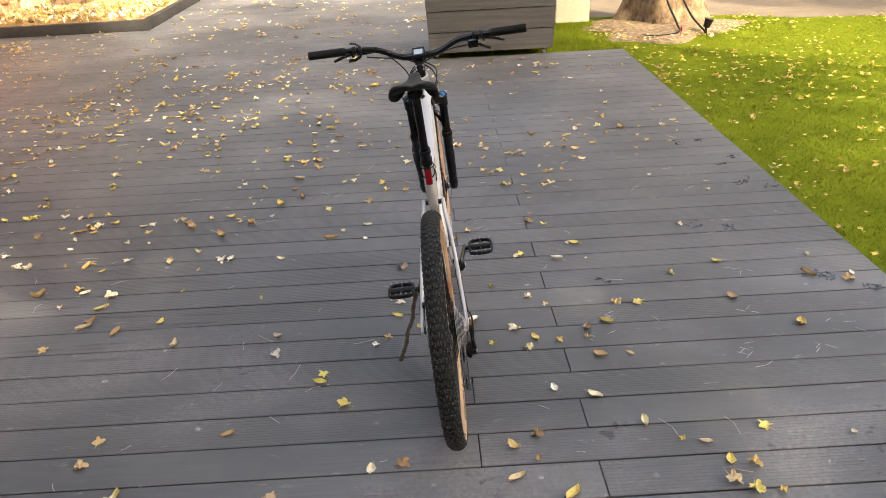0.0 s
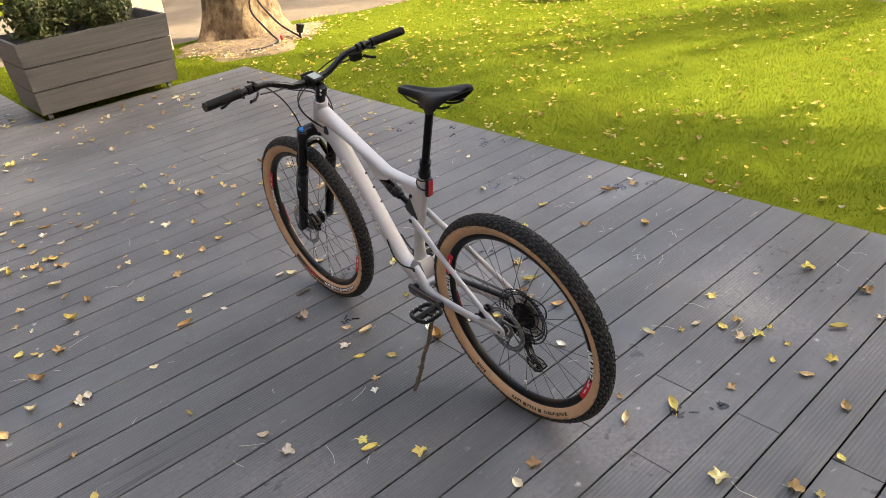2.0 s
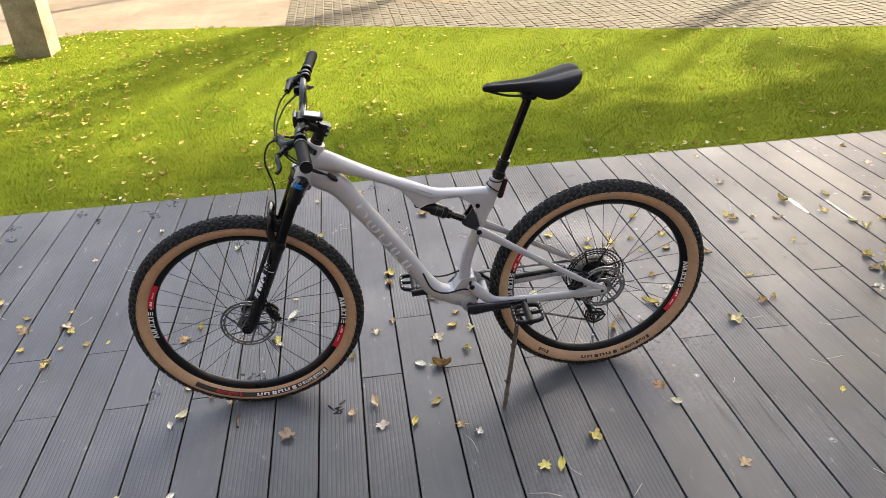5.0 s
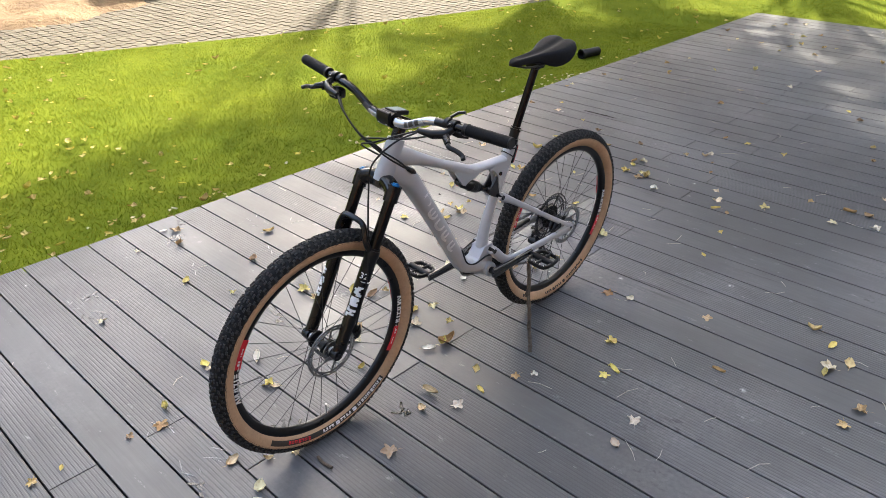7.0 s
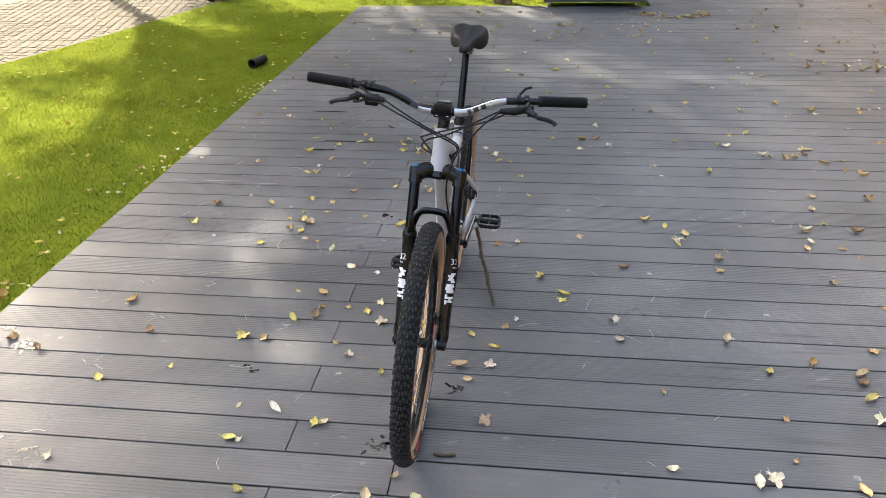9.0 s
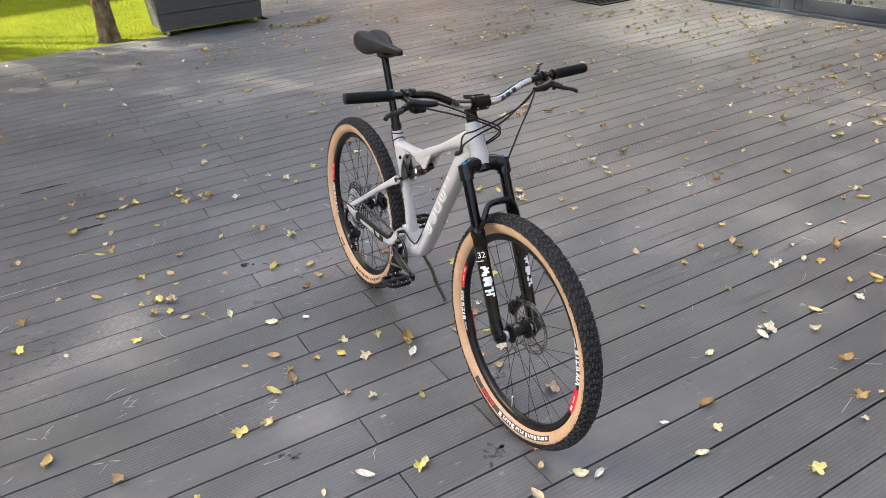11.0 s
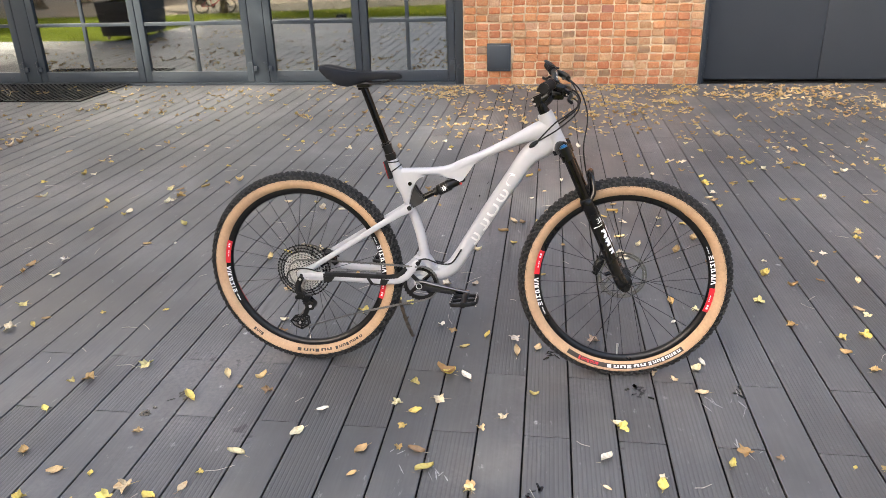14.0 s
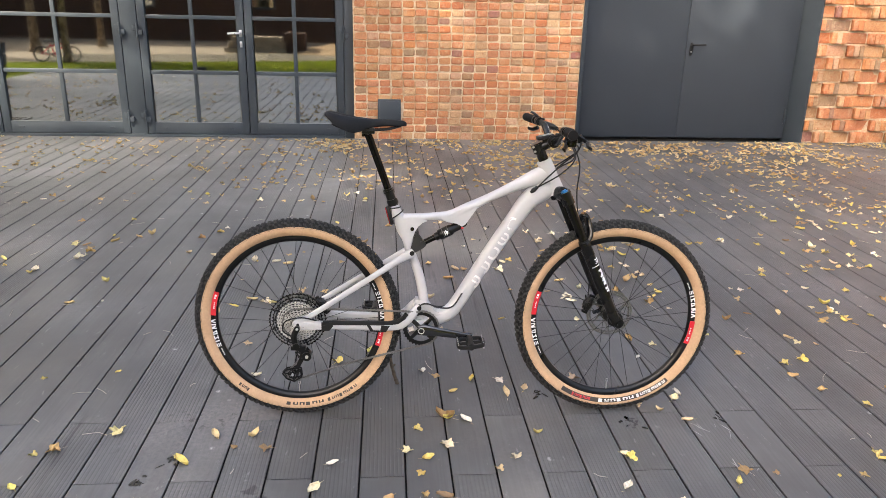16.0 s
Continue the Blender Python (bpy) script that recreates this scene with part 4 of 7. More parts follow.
def parked_bicycle(x, y, turn):
    """A child's bicycle: two small wheels, frame, fork, bars and saddle."""
    b = thing("child_bicycle", "small dark child's bicycle leaning on a slim tree", "bicycle", at=Matrix.Translation((x, y, -0.035)) @ Matrix.Rotation(turn, 4, "Z") @ Matrix.Rotation(radians(5), 4, "Y"))
    r, base = 0.18, 0.67
    for name, u in (("front_wheel", base), ("rear_wheel", 0.0)):
        c = (0, u, r)
        w = part(name, Shape().lathe([(-0.009, r - 0.03), (0.009, r - 0.03), (0.01, r - 0.018), (-0.01, r - 0.018)], 40, c), CARBON, b, "small wheel with a black rim")
        part("tyre", Shape().lathe([(0.017 * math.cos(k * math.pi / 5), r - 0.017 + 0.017 * math.sin(k * math.pi / 5)) for k in range(10)], 40, c), RUBBER, w, "black tyre")
        part("hub", Shape().rod((-0.045, u, r), (0.045, u, r), 0.014, 14), SILVER, w)
        for k in range(16):
            a = 2 * math.pi * k / 16
            part("spoke", Shape().rod((0.018 * (-1) ** k, u + 0.014 * math.cos(a + 0.7), r + 0.014 * math.sin(a + 0.7)), (0, u + (r - 0.028) * math.cos(a), r + (r - 0.028) * math.sin(a)), 0.0012, 5), SPOKE, w)
    f = Shape()
    for p0, p1, rr in (((0, 0.27, 0.17), (0, 0.2, 0.42), 0.014), ((0, 0.27, 0.17), (0, 0.55, 0.43), 0.017), ((0, 0.215, 0.36), (0, 0.55, 0.45), 0.014), ((0, 0.545, 0.41), (0, 0.53, 0.5), 0.018)):
        f.rod(p0, p1, rr, 14)
    for s in (-1, 1):
        f.rod((s * 0.02, 0.27, 0.17), (s * 0.045, 0.0, r), 0.009, 10)
        f.rod((s * 0.015, 0.21, 0.38), (s * 0.045, 0.0, r), 0.008, 10)
    part("frame", f, RED, b, "dark red steel frame")
    fk = Shape().rod((0, 0.54, 0.41), (0, 0.556, 0.36), 0.02, 14)
    for s in (-1, 1):
        fk.rod((s * 0.03, 0.556, 0.37), (s * 0.04, base, r), 0.01, 10)
    fk.rod((-0.04, 0.556, 0.37), (0.04, 0.556, 0.37), 0.012, 10)
    part("fork", fk, CARBON, b)
    part("handlebar", Shape().sweep(curve_points([(-0.24, 0.46, 0.62), (-0.1, 0.5, 0.6), (0, 0.525, 0.55), (0.1, 0.5, 0.6), (0.24, 0.46, 0.62)], 5), 0.011, 10), CARBON, b)
    part("saddle", Shape().sweep([(0, 0.07, 0.47), (0, 0.11, 0.475), (0, 0.18, 0.47), (0, 0.27, 0.465)], [(0.05, 0.018), (0.065, 0.022), (0.035, 0.02), (0.015, 0.014)], 14, 2.4, side=(1, 0, 0)).rod((0, 0.2, 0.41), (0, 0.185, 0.46), 0.011, 10), BLACK_PLASTIC, b)
    part("crankset", Shape().lathe([(0.03, 0.03), (0.034, 0.03), (0.034, 0.055), (0.03, 0.055)], 28, (0, 0.27, 0.17)).rod((-0.06, 0.27, 0.17), (0.06, 0.27, 0.17), 0.01, 10).rod((0.055, 0.27, 0.17), (0.06, 0.36, 0.15), 0.007, 8).rod((-0.055, 0.27, 0.17), (-0.06, 0.18, 0.19), 0.007, 8), CARBON, b)


parked_bicycle(3.95, -7.76, math.atan2(-0.17, 0.66))

# ------------------------------------------------------------------ the bicycle
LEAN = 4.5
HUB = 0.3735          # height of the axles
BASE = 1.178          # wheelbase
bike = thing("mountain_bike", "pearl grey full-suspension mountain bike with gum-wall tyres, propped on the deck", "bicycle",
             at=Matrix.Translation((0.029, 0, 0)) @ Matrix.Rotation(radians(-0.8), 4, "Z") @ Matrix.Rotation(radians(-LEAN), 4, "Y"))


def P(u, w, x=0.0):
    """A place on the bike: u ahead of the rear axle, w above it, x to its right."""
    return Vector((x, u, w + HUB))


def tube(shape, rows, n=20, e=2.3, smooth_steps=6):
    """Frame tube through rows of (u, w, half width, half height[, x])."""
    keys = [Vector((*r[:2], r[4] if len(r) > 4 else 0.0)) for r in rows]
    line = curve_points(keys, smooth_steps)
    rad = curve_points([Vector((r[2], r[3], 0)) for r in rows], smooth_steps)
    return shape.sweep([P(p.x, p.y, p.z) for p in line], [(max(q.x, 0.002), max(q.y, 0.002)) for q in rad], n, e, side=(1, 0, 0))


# main frame
fr = Shape()
tube(fr, [(0.884, 0.592, 0.026, 0.026), (0.893, 0.572, 0.0265, 0.027), (0.912, 0.53, 0.0265, 0.028), (0.931, 0.488, 0.029, 0.030), (0.937, 0.474, 0.0295, 0.030)], 28, 2.0)   # head tube
tube(fr, [(0.908, 0.542, 0.024, 0.036), (0.865, 0.532, 0.026, 0.030), (0.80, 0.505, 0.026, 0.0205), (0.735, 0.4745, 0.025, 0.0155), (0.677, 0.447, 0.0235, 0.0145),
          (0.615, 0.4165, 0.022, 0.018), (0.554, 0.3885, 0.021, 0.0185), (0.485, 0.385, 0.02, 0.0125), (0.435, 0.38, 0.02, 0.0155), (0.385, 0.373, 0.019, 0.021)], 28, 2.5)       # top tube
tube(fr, [(0.918, 0.505, 0.024, 0.036), (0.88, 0.478, 0.027, 0.037), (0.835, 0.445, 0.029, 0.0335), (0.78, 0.366, 0.0295, 0.0295), (0.70, 0.245, 0.029, 0.0275), (0.635, 0.14, 0.0285, 0.0265),
          (0.598, 0.078, 0.0285, 0.0265), (0.562, 0.028, 0.029, 0.0265), (0.52, 0.004, 0.031, 0.0265), (0.465, -0.012, 0.034, 0.027)], 28, 2.5)                                   # down tube
tube(fr, [(0.351, 0.424, 0.0185, 0.0185), (0.357, 0.404, 0.0188, 0.019), (0.372, 0.374, 0.019, 0.023), (0.386, 0.345, 0.0195, 0.0285), (0.3955, 0.32, 0.0195, 0.0255), (0.4005, 0.296, 0.0195, 0.0195),
          (0.405, 0.268, 0.018, 0.0155), (0.422, 0.225, 0.0165, 0.016), (0.438, 0.18, 0.018, 0.0168), (0.448, 0.143, 0.019, 0.0175), (0.457, 0.09, 0.022, 0.018), (0.461, 0.04, 0.027, 0.021), (0.458, 0.0, 0.03, 0.026)], 24, 2.5)   # seat tube
for sx in (-1, 1):  # web between seat tube and top tube
    fr.plate([(p.y, p.z) for p in (P(0.372, 0.378), P(0.388, 0.335), P(0.402, 0.285), P(0.411, 0.28), P(0.4165, 0.305), P(0.425, 0.331), P(0.437, 0.35), P(0.452, 0.3635), P(0.47, 0.37), P(0.43, 0.385))], sx * 0.006, sx * 0.0196)
for sx in (-1, 1):  # shock mount cheeks under the top tube
    fr.plate([(p.y, p.z) for p in (P(0.672, 0.447), P(0.655, 0.43), P(0.632, 0.395), P(0.606, 0.358), P(0.594, 0.352), P(0.575, 0.362), P(0.54, 0.368), P(0.52, 0.38), P(0.6, 0.42))], sx * 0.0125, sx * 0.0205)
fr.rod(P(0.45, -0.023, -0.046), P(0.45, -0.023, 0.046), 0.0265, 28)
fr.plate([(p.y, p.z) for p in (P(0.472, 0.07), P(0.43, 0.075), P(0.42, 0.045), P(0.425, -0.03), P(0.455, -0.05), P(0.52, -0.02), P(0.54, 0.02), P(0.5, 0.03))], -0.026, 0.026)
frame_part = part("frame", fr, FRAME_PAINT, bike, "pearl grey carbon main frame")

# lettering on the down tube as plain slanted blocks, both sides
a, b = Vector((0.792, 0.388)), Vector((0.626, 0.117))
d = (b - a).normalized()
nn = Vector((-d.y, d.x))
for sx in (-1, 1):
    for i in range(5):
        L = 0.316 / 5
        s0 = a + d * (L * i + 0.003)
        letter = Shape()
        def q(t, k, lift):
            r = s0 + d * t - nn * k
            return (sx * (0.0288 * (1 - (abs(k) / 0.0272) ** 2.5) ** 0.4 + lift), r.x, r.y + HUB)
        loops = 20
        span = range(loops) if i in (0, 2) else range(loops) if i == 1 else range(3, loops - 2)
        for g in span:   # rounded stroke, left open on some letters
            ring = []
            for w0 in (g, g + 1):
                w = 2 * math.pi * w0 / loops
                cw, sw_ = math.cos(w), math.sin(w)
                for k0 in (1.0, 0.62):
                    ring.append((0.0265 + 0.0245 * k0 ** 0.8 * math.copysign(abs(cw) ** 0.7, cw), 0.0205 * k0 * math.copysign(abs(sw_) ** 0.7, sw_)))
            vs = [q(t, k, lift) for lift in (0.0007, -0.0012) for t, k in ring]
            letter.put(vs, [(0, 1, 3, 2), (4, 6, 7, 5), (0, 2, 6, 4), (1, 5, 7, 3)])
        if i in (1, 3, 4):   # cross bar
            ks = [-0.0165 + 0.033 * g / 6 for g in range(7)]
            vs = [q(t, k, lift) for lift in (0.0007, -0.0012) for k in ks for t in (0.023, 0.03)]
            letter.put(vs, [(2 * g, 2 * g + 1, 2 * g + 3, 2 * g + 2) for g in range(6)] + [(14 + 2 * g, 16 + 2 * g, 17 + 2 * g, 15 + 2 * g) for g in range(6)] + [(2 * g, 2 * g + 2, 16 + 2 * g, 14 + 2 * g) for g in range(6)] + [(2 * g + 1, 15 + 2 * g, 17 + 2 * g, 2 * g + 3) for g in range(6)])
        part("logo_block", letter, FRAME_LOGO, frame_part, "pale silver block of the frame lettering", False)
for u, w in ((0.66, 0.232), (0.69, 0.282), (0.72, 0.33)):
    n2 = Vector((-0.853, 0.522)).normalized()
    c = Vector((u, w)) + n2 * 0.0
    part("bolt", Shape().rod(P(u - 0.0265, w + 0.0155), P(u - 0.029, w + 0.0172), 0.004, 10), CARBON, frame_part)
for u, w, x in ((0.416, 0.342, 0.0205),):
    part("bolt", Shape().rod(P(u, w, -x - 0.003), P(u, w, x + 0.003), 0.007, 16), CARBON, frame_part, "black pivot bolt")
for sx in (-1, 1):
    port = Shape().sweep([P(0.862, 0.498, sx * 0.022), P(0.846, 0.487, sx * 0.0315), P(0.836, 0.479, sx * 0.0325)], [0.006, 0.009, 0.004], 10)
    part("cable_port", port, BLACK_PLASTIC, frame_part, "black rubber cable port")
part("seat_collar", Shape().rod(P(0.3415, 0.447), P(0.3475, 0.43), 0.0205, 28).rod(P(0.335, 0.4285), P(0.3285, 0.4265), 0.006, 12), CARBON, frame_part, "black seat clamp")
# chainstay hose guide below the down tube
part("hose", Shape().sweep(curve_points([P(0.60, 0.115, -0.032), P(0.575, 0.055, -0.036), P(0.53, 0.03, -0.036), P(0.47, 0.038, -0.036), P(0.43, 0.03, -0.04)], 6), 0.003, 8), BLACK_PLASTIC, frame_part)
part("hose", Shape().sweep(curve_points([P(0.60, 0.105, 0.032), P(0.565, 0.055, 0.037), P(0.52, 0.05, 0.037), P(0.46, 0.065, 0.036), P(0.41, 0.03, 0.045)], 6), 0.003, 8), BLACK_PLASTIC, frame_part)

# swingarm
sw = Shape()
for s in (-1, 1):
    tube(sw, [(0.446, 0.056, 0.012, 0.017, s * 0.038), (0.425, 0.036, 0.012, 0.018, s * 0.042), (0.395, 0.005, 0.0115, 0.018, s * 0.047), (0.355, -0.014, 0.01, 0.0165, s * 0.052),
              (0.25, -0.013, 0.009, 0.0145, s * 0.059), (0.12, -0.007, 0.008, 0.013, s * 0.066), (0.03, -0.002, 0.007, 0.014, s * 0.07), (-0.006, 0.0, 0.0055, 0.015, s * 0.071)], 14, 2.8)
    tube(sw, [(0.421, 0.262, 0.0075, 0.0125, s * 0.034), (0.408, 0.253, 0.0075, 0.0165, s * 0.035), (0.37, 0.232, 0.0075, 0.013, s * 0.038), (0.28, 0.176, 0.007, 0.0105, s * 0.05), (0.16, 0.1, 0.0065, 0.01, s * 0.061), (0.045, 0.028, 0.006, 0.01, s * 0.069), (0.004, 0.004, 0.0055, 0.011, s * 0.071)], 14, 2.8)
    sw.plate([(p.y, p.z) for p in (P(-0.012, 0.006), P(-0.01, -0.012), P(0.004, -0.018), P(0.03, -0.019), P(0.095, -0.019), P(0.095, 0.011), P(0.06, 0.018), P(0.034, 0.034), P(0.012, 0.024), P(-0.004, 0.017))], s * 0.067, s * 0.0745)
sw.rod(P(0.395, 0.004, -0.045), P(0.395, 0.004, 0.045), 0.014, 16)
swing = part("swingarm", sw, FRAME_PAINT, bike, "pearl grey chainstays and seatstays")
for u, w, x in ((0.442, 0.052, 0.052), (0.415, 0.257, 0.0435), (0.006, 0.0, 0.0775), (0.026, -0.005, 0.0765)):
    part("bolt", Shape().rod(P(u, w, -x), P(u, w, x), 0.0085 if w > 0.02 else 0.0055, 18), CARBON, swing, "black pivot axle")
part("chainstay_guard", Shape().sweep([P(0.095, 0.004, 0.0695), P(0.14, 0.004, 0.0665), P(0.25, 0.0, 0.06), P(0.33, -0.004, 0.054), P(0.365, 0.001, 0.0525), P(0.388, 0.018, 0.0505), P(0.398, 0.032, 0.048)], [(0.0095, 0.0085)] * 7, 12, 3, side=(1, 0, 0)), BLACK_PLASTIC, swing, "black rubber chain guard")
def stay_panel(pts, x):
    part("guard_panel", Shape().plate([(p.y, p.z) for p in (P(u, w) for u, w in pts)], x - 0.006, x + 0.0015), BLACK_PLASTIC, swing, "black rubber panel", False)
stay_panel([(0.09, 0.009), (0.125, 0.009), (0.132, -0.006), (0.118, -0.023), (0.09, -0.0235)], 0.0755)
stay_panel([(0.252, -0.005), (0.264, -0.005), (0.278, -0.028), (0.266, -0.0295)], 0.0682)
stay_panel([(0.266, -0.0255), (0.307, -0.029), (0.307, -0.0325), (0.265, -0.0295)], 0.0668)
stay_panel([(0.305, -0.008), (0.336, -0.01), (0.322, -0.033), (0.3, -0.0315)], 0.0652)

# rocker link and shock
lk = Shape()
for s in (-1, 1):
    lk.plate([(p.y, p.z) for p in (P(0.431, 0.334), P(0.442, 0.314), P(0.456, 0.296), P(0.463, 0.285), P(0.459, 0.272), P(0.44, 0.26), P(0.416, 0.248), P(0.407, 0.258), P(0.412, 0.275), P(0.421, 0.306))], s * 0.0125, s * 0.0175)
lk.rod(P(0.452, 0.284, -0.0185), P(0.452, 0.284, 0.0185), 0.0115, 16)
part("rocker_link", lk, plain("dark grey link", (0.035, 0.035, 0.037), 0.38, 0.3), bike, "dark grey rocker link")
A, B2 = P(0.454, 0.285), P(0.602, 0.36)
dd = (B2 - A).normalized()
shock = part("shock", Shape().sweep([A + dd * k for k in (0.05, 0.053, 0.064, 0.067, 0.07, 0.112, 0.116, 0.12, 0.15, 0.156)], [0.013, 0.0155, 0.0155, 0.0185, 0.0205, 0.0205, 0.0195, 0.0165, 0.0165, 0.012], 26), CARBON, bike, "black air shock")
part("sleeve_band", Shape().rod(A + dd * 0.083, A + dd * 0.0845, 0.0209, 26).rod(A + dd * 0.104, A + dd * 0.1055, 0.0209, 26), plain("grey shock line", (0.12, 0.12, 0.12), 0.4, 0.5), shock, "thin grey line round the shock")
part("shaft", Shape().rod(A, A + dd * 0.052, 0.0105, 20), STANCHION, shock)
part("valve", Shape().rod(A + dd * 0.128 + Vector((0, 0.004, 0.012)), A + dd * 0.128 + Vector((0, -0.006, 0.024)), 0.004, 10), CARBON, shock)
part("eyelet", Shape().rod(A + Vector((-0.016, 0, 0)), A + Vector((0.016, 0, 0)), 0.0125, 18), CARBON, shock)
part("eyelet", Shape().rod(B2 + Vector((-0.012, 0, 0)), B2 + Vector((0.012, 0, 0)), 0.0115, 18), CARBON, shock)
part("dial", Shape().rod(A + dd * 0.152 + Vector((0.006, 0.002, -0.01)), A + dd * 0.158 + Vector((0.014, 0.004, -0.012)), 0.0038, 14), RED, shock, "small red dial")
for k, h in ((0.09, 0.0075), (0.096, 0.009), (0.1, 0.005)):
    part("print", Shape().box(0.012, 0.0209, -0.0018, 0.0018, -h, h, 0.0, Matrix.Translation(A + dd * k) @ Matrix.Rotation(0.47, 4, "X")), WHITE, shock, "white print", False)

# seatpost and saddle
post = part("seatpost", Shape().rod(P(0.358, 0.4), P(0.3305, 0.478), 0.0168, 24).rod(P(0.3325, 0.472), P(0.3305, 0.4775), 0.0195, 24).rod(P(0.3295, 0.481), P(0.328, 0.485), 0.0188, 24), CARBON, bike, "black dropper seatpost")
part("stanchion", Shape().rod(P(0.331, 0.477), P(0.2575, 0.682), 0.0132, 24), STANCHION, post, "glossy black sliding tube")
part("clamp", Shape().box(-0.024, 0.024, 0.238, 0.284, HUB + 0.678, HUB + 0.698, 0.005).rod(P(0.243, 0.668, 0), P(0.243, 0.7, 0), 0.005), CARBON, post)
rows = [(0.113, 0.034, 0.7530, 0.007), (0.118, 0.052, 0.7540, 0.013), (0.13, 0.0665, 0.7530, 0.023), (0.15, 0.0735, 0.7495, 0.035), (0.172, 0.0725, 0.7445, 0.045), (0.196, 0.0655, 0.7395, 0.050), (0.216, 0.055, 0.7360, 0.050),
        (0.235, 0.0435, 0.7335, 0.044), (0.254, 0.034, 0.7315, 0.034), (0.275, 0.0275, 0.7300, 0.027), (0.305, 0.0235, 0.7290, 0.0225), (0.335, 0.021, 0.7285, 0.020), (0.365, 0.019, 0.7270, 0.019), (0.382, 0.0155, 0.7245, 0.016), (0.391, 0.0095, 0.7205, 0.0115), (0.3945, 0.004, 0.716, 0.006)]
sd = Shape()
ns = 25
vs = []
for u, hw, top, dep in rows:
    for j in range(ns):
        s = j / (ns - 1) * 2 - 1
        y = abs(s)
        drop = dep * (0.16 * y ** 2 + 0.84 * max(0.0, (y - 0.52) / 0.48) ** 1.5)
        dip = 0.0055 * math.exp(-((s * hw) / 0.0085) ** 2) * min(1.0, max(0.0, (0.375 - u) / 0.03))
        vs.append(P(u, top - drop - dip, hw * math.sin(s * math.pi / 2)))
    for j in range(ns - 1, -1, -1):
        s = j / (ns - 1) * 2 - 1
        hollow = max(0.0, dep - 0.017) * (1 - s * s) ** 0.6
        vs.append(P(u, top - dep - 0.002 + hollow, hw * 0.95 * math.sin(s * math.pi / 2)))
m = ns * 2
sd.put(vs, [(i * m + j, i * m + (j + 1) % m, (i + 1) * m + (j + 1) % m, (i + 1) * m + j) for i in range(len(rows) - 1) for j in range(m)] + [tuple(range(m)), tuple((len(rows) - 1) * m + j for j in reversed(range(m)))])
saddle = part("saddle", sd, SADDLE, bike, "smooth black saddle")
for s in (-1, 1):
    part("rail", Shape().sweep(curve_points([P(0.135, 0.712, s * 0.03), P(0.17, 0.698, s * 0.0225), P(0.22, 0.692, s * 0.022), P(0.29, 0.692, s * 0.022), P(0.33, 0.695, s * 0.018), P(0.375, 0.706, s * 0.009)], 6), 0.0036, 10), CARBON, saddle, "black rail")
ML = Matrix.Translation(P(0.3345, 0.388)) @ Matrix.Rotation(radians(15.5), 4, "X")
light = part("rear_light", Shape().box(-0.0115, 0.0115, -0.006, 0.0075, -0.035, 0.035, 0.005, ML), BLACK_PLASTIC, bike, "small dark red rear light strapped to the seat tube")
part("lens", Shape().box(-0.0102, 0.0102, -0.0088, -0.005, -0.031, 0.031, 0.0015, ML), RED_LENS, light, "dark red lens")
for w0, w1 in ((0.418, 0.412), (0.392, 0.4)):
    ring = [P(0.3535 + (0.415 - w0) * 0.36 + 0.0215 * math.cos(2 * math.pi * k / 24), w0 + (w1 - w0) * math.cos(2 * math.pi * k / 24) - 0.0215 * 0.36 * math.cos(2 * math.pi * k / 24) * -1, 0.0215 * math.sin(2 * math.pi * k / 24)) for k in range(24)]
    part("strap", Shape().sweep(ring, 0.0022, 8, closed=True), BLACK_PLASTIC, light, "black rubber strap")

# wheels
def ring_arc(shape, x0, x1, r0, r1, a0, a1, c, n=6):
    return shape.lathe([(x0, r0), (x0, r1), (x1, r1), (x1, r0)], n, c, True, a0, a1)


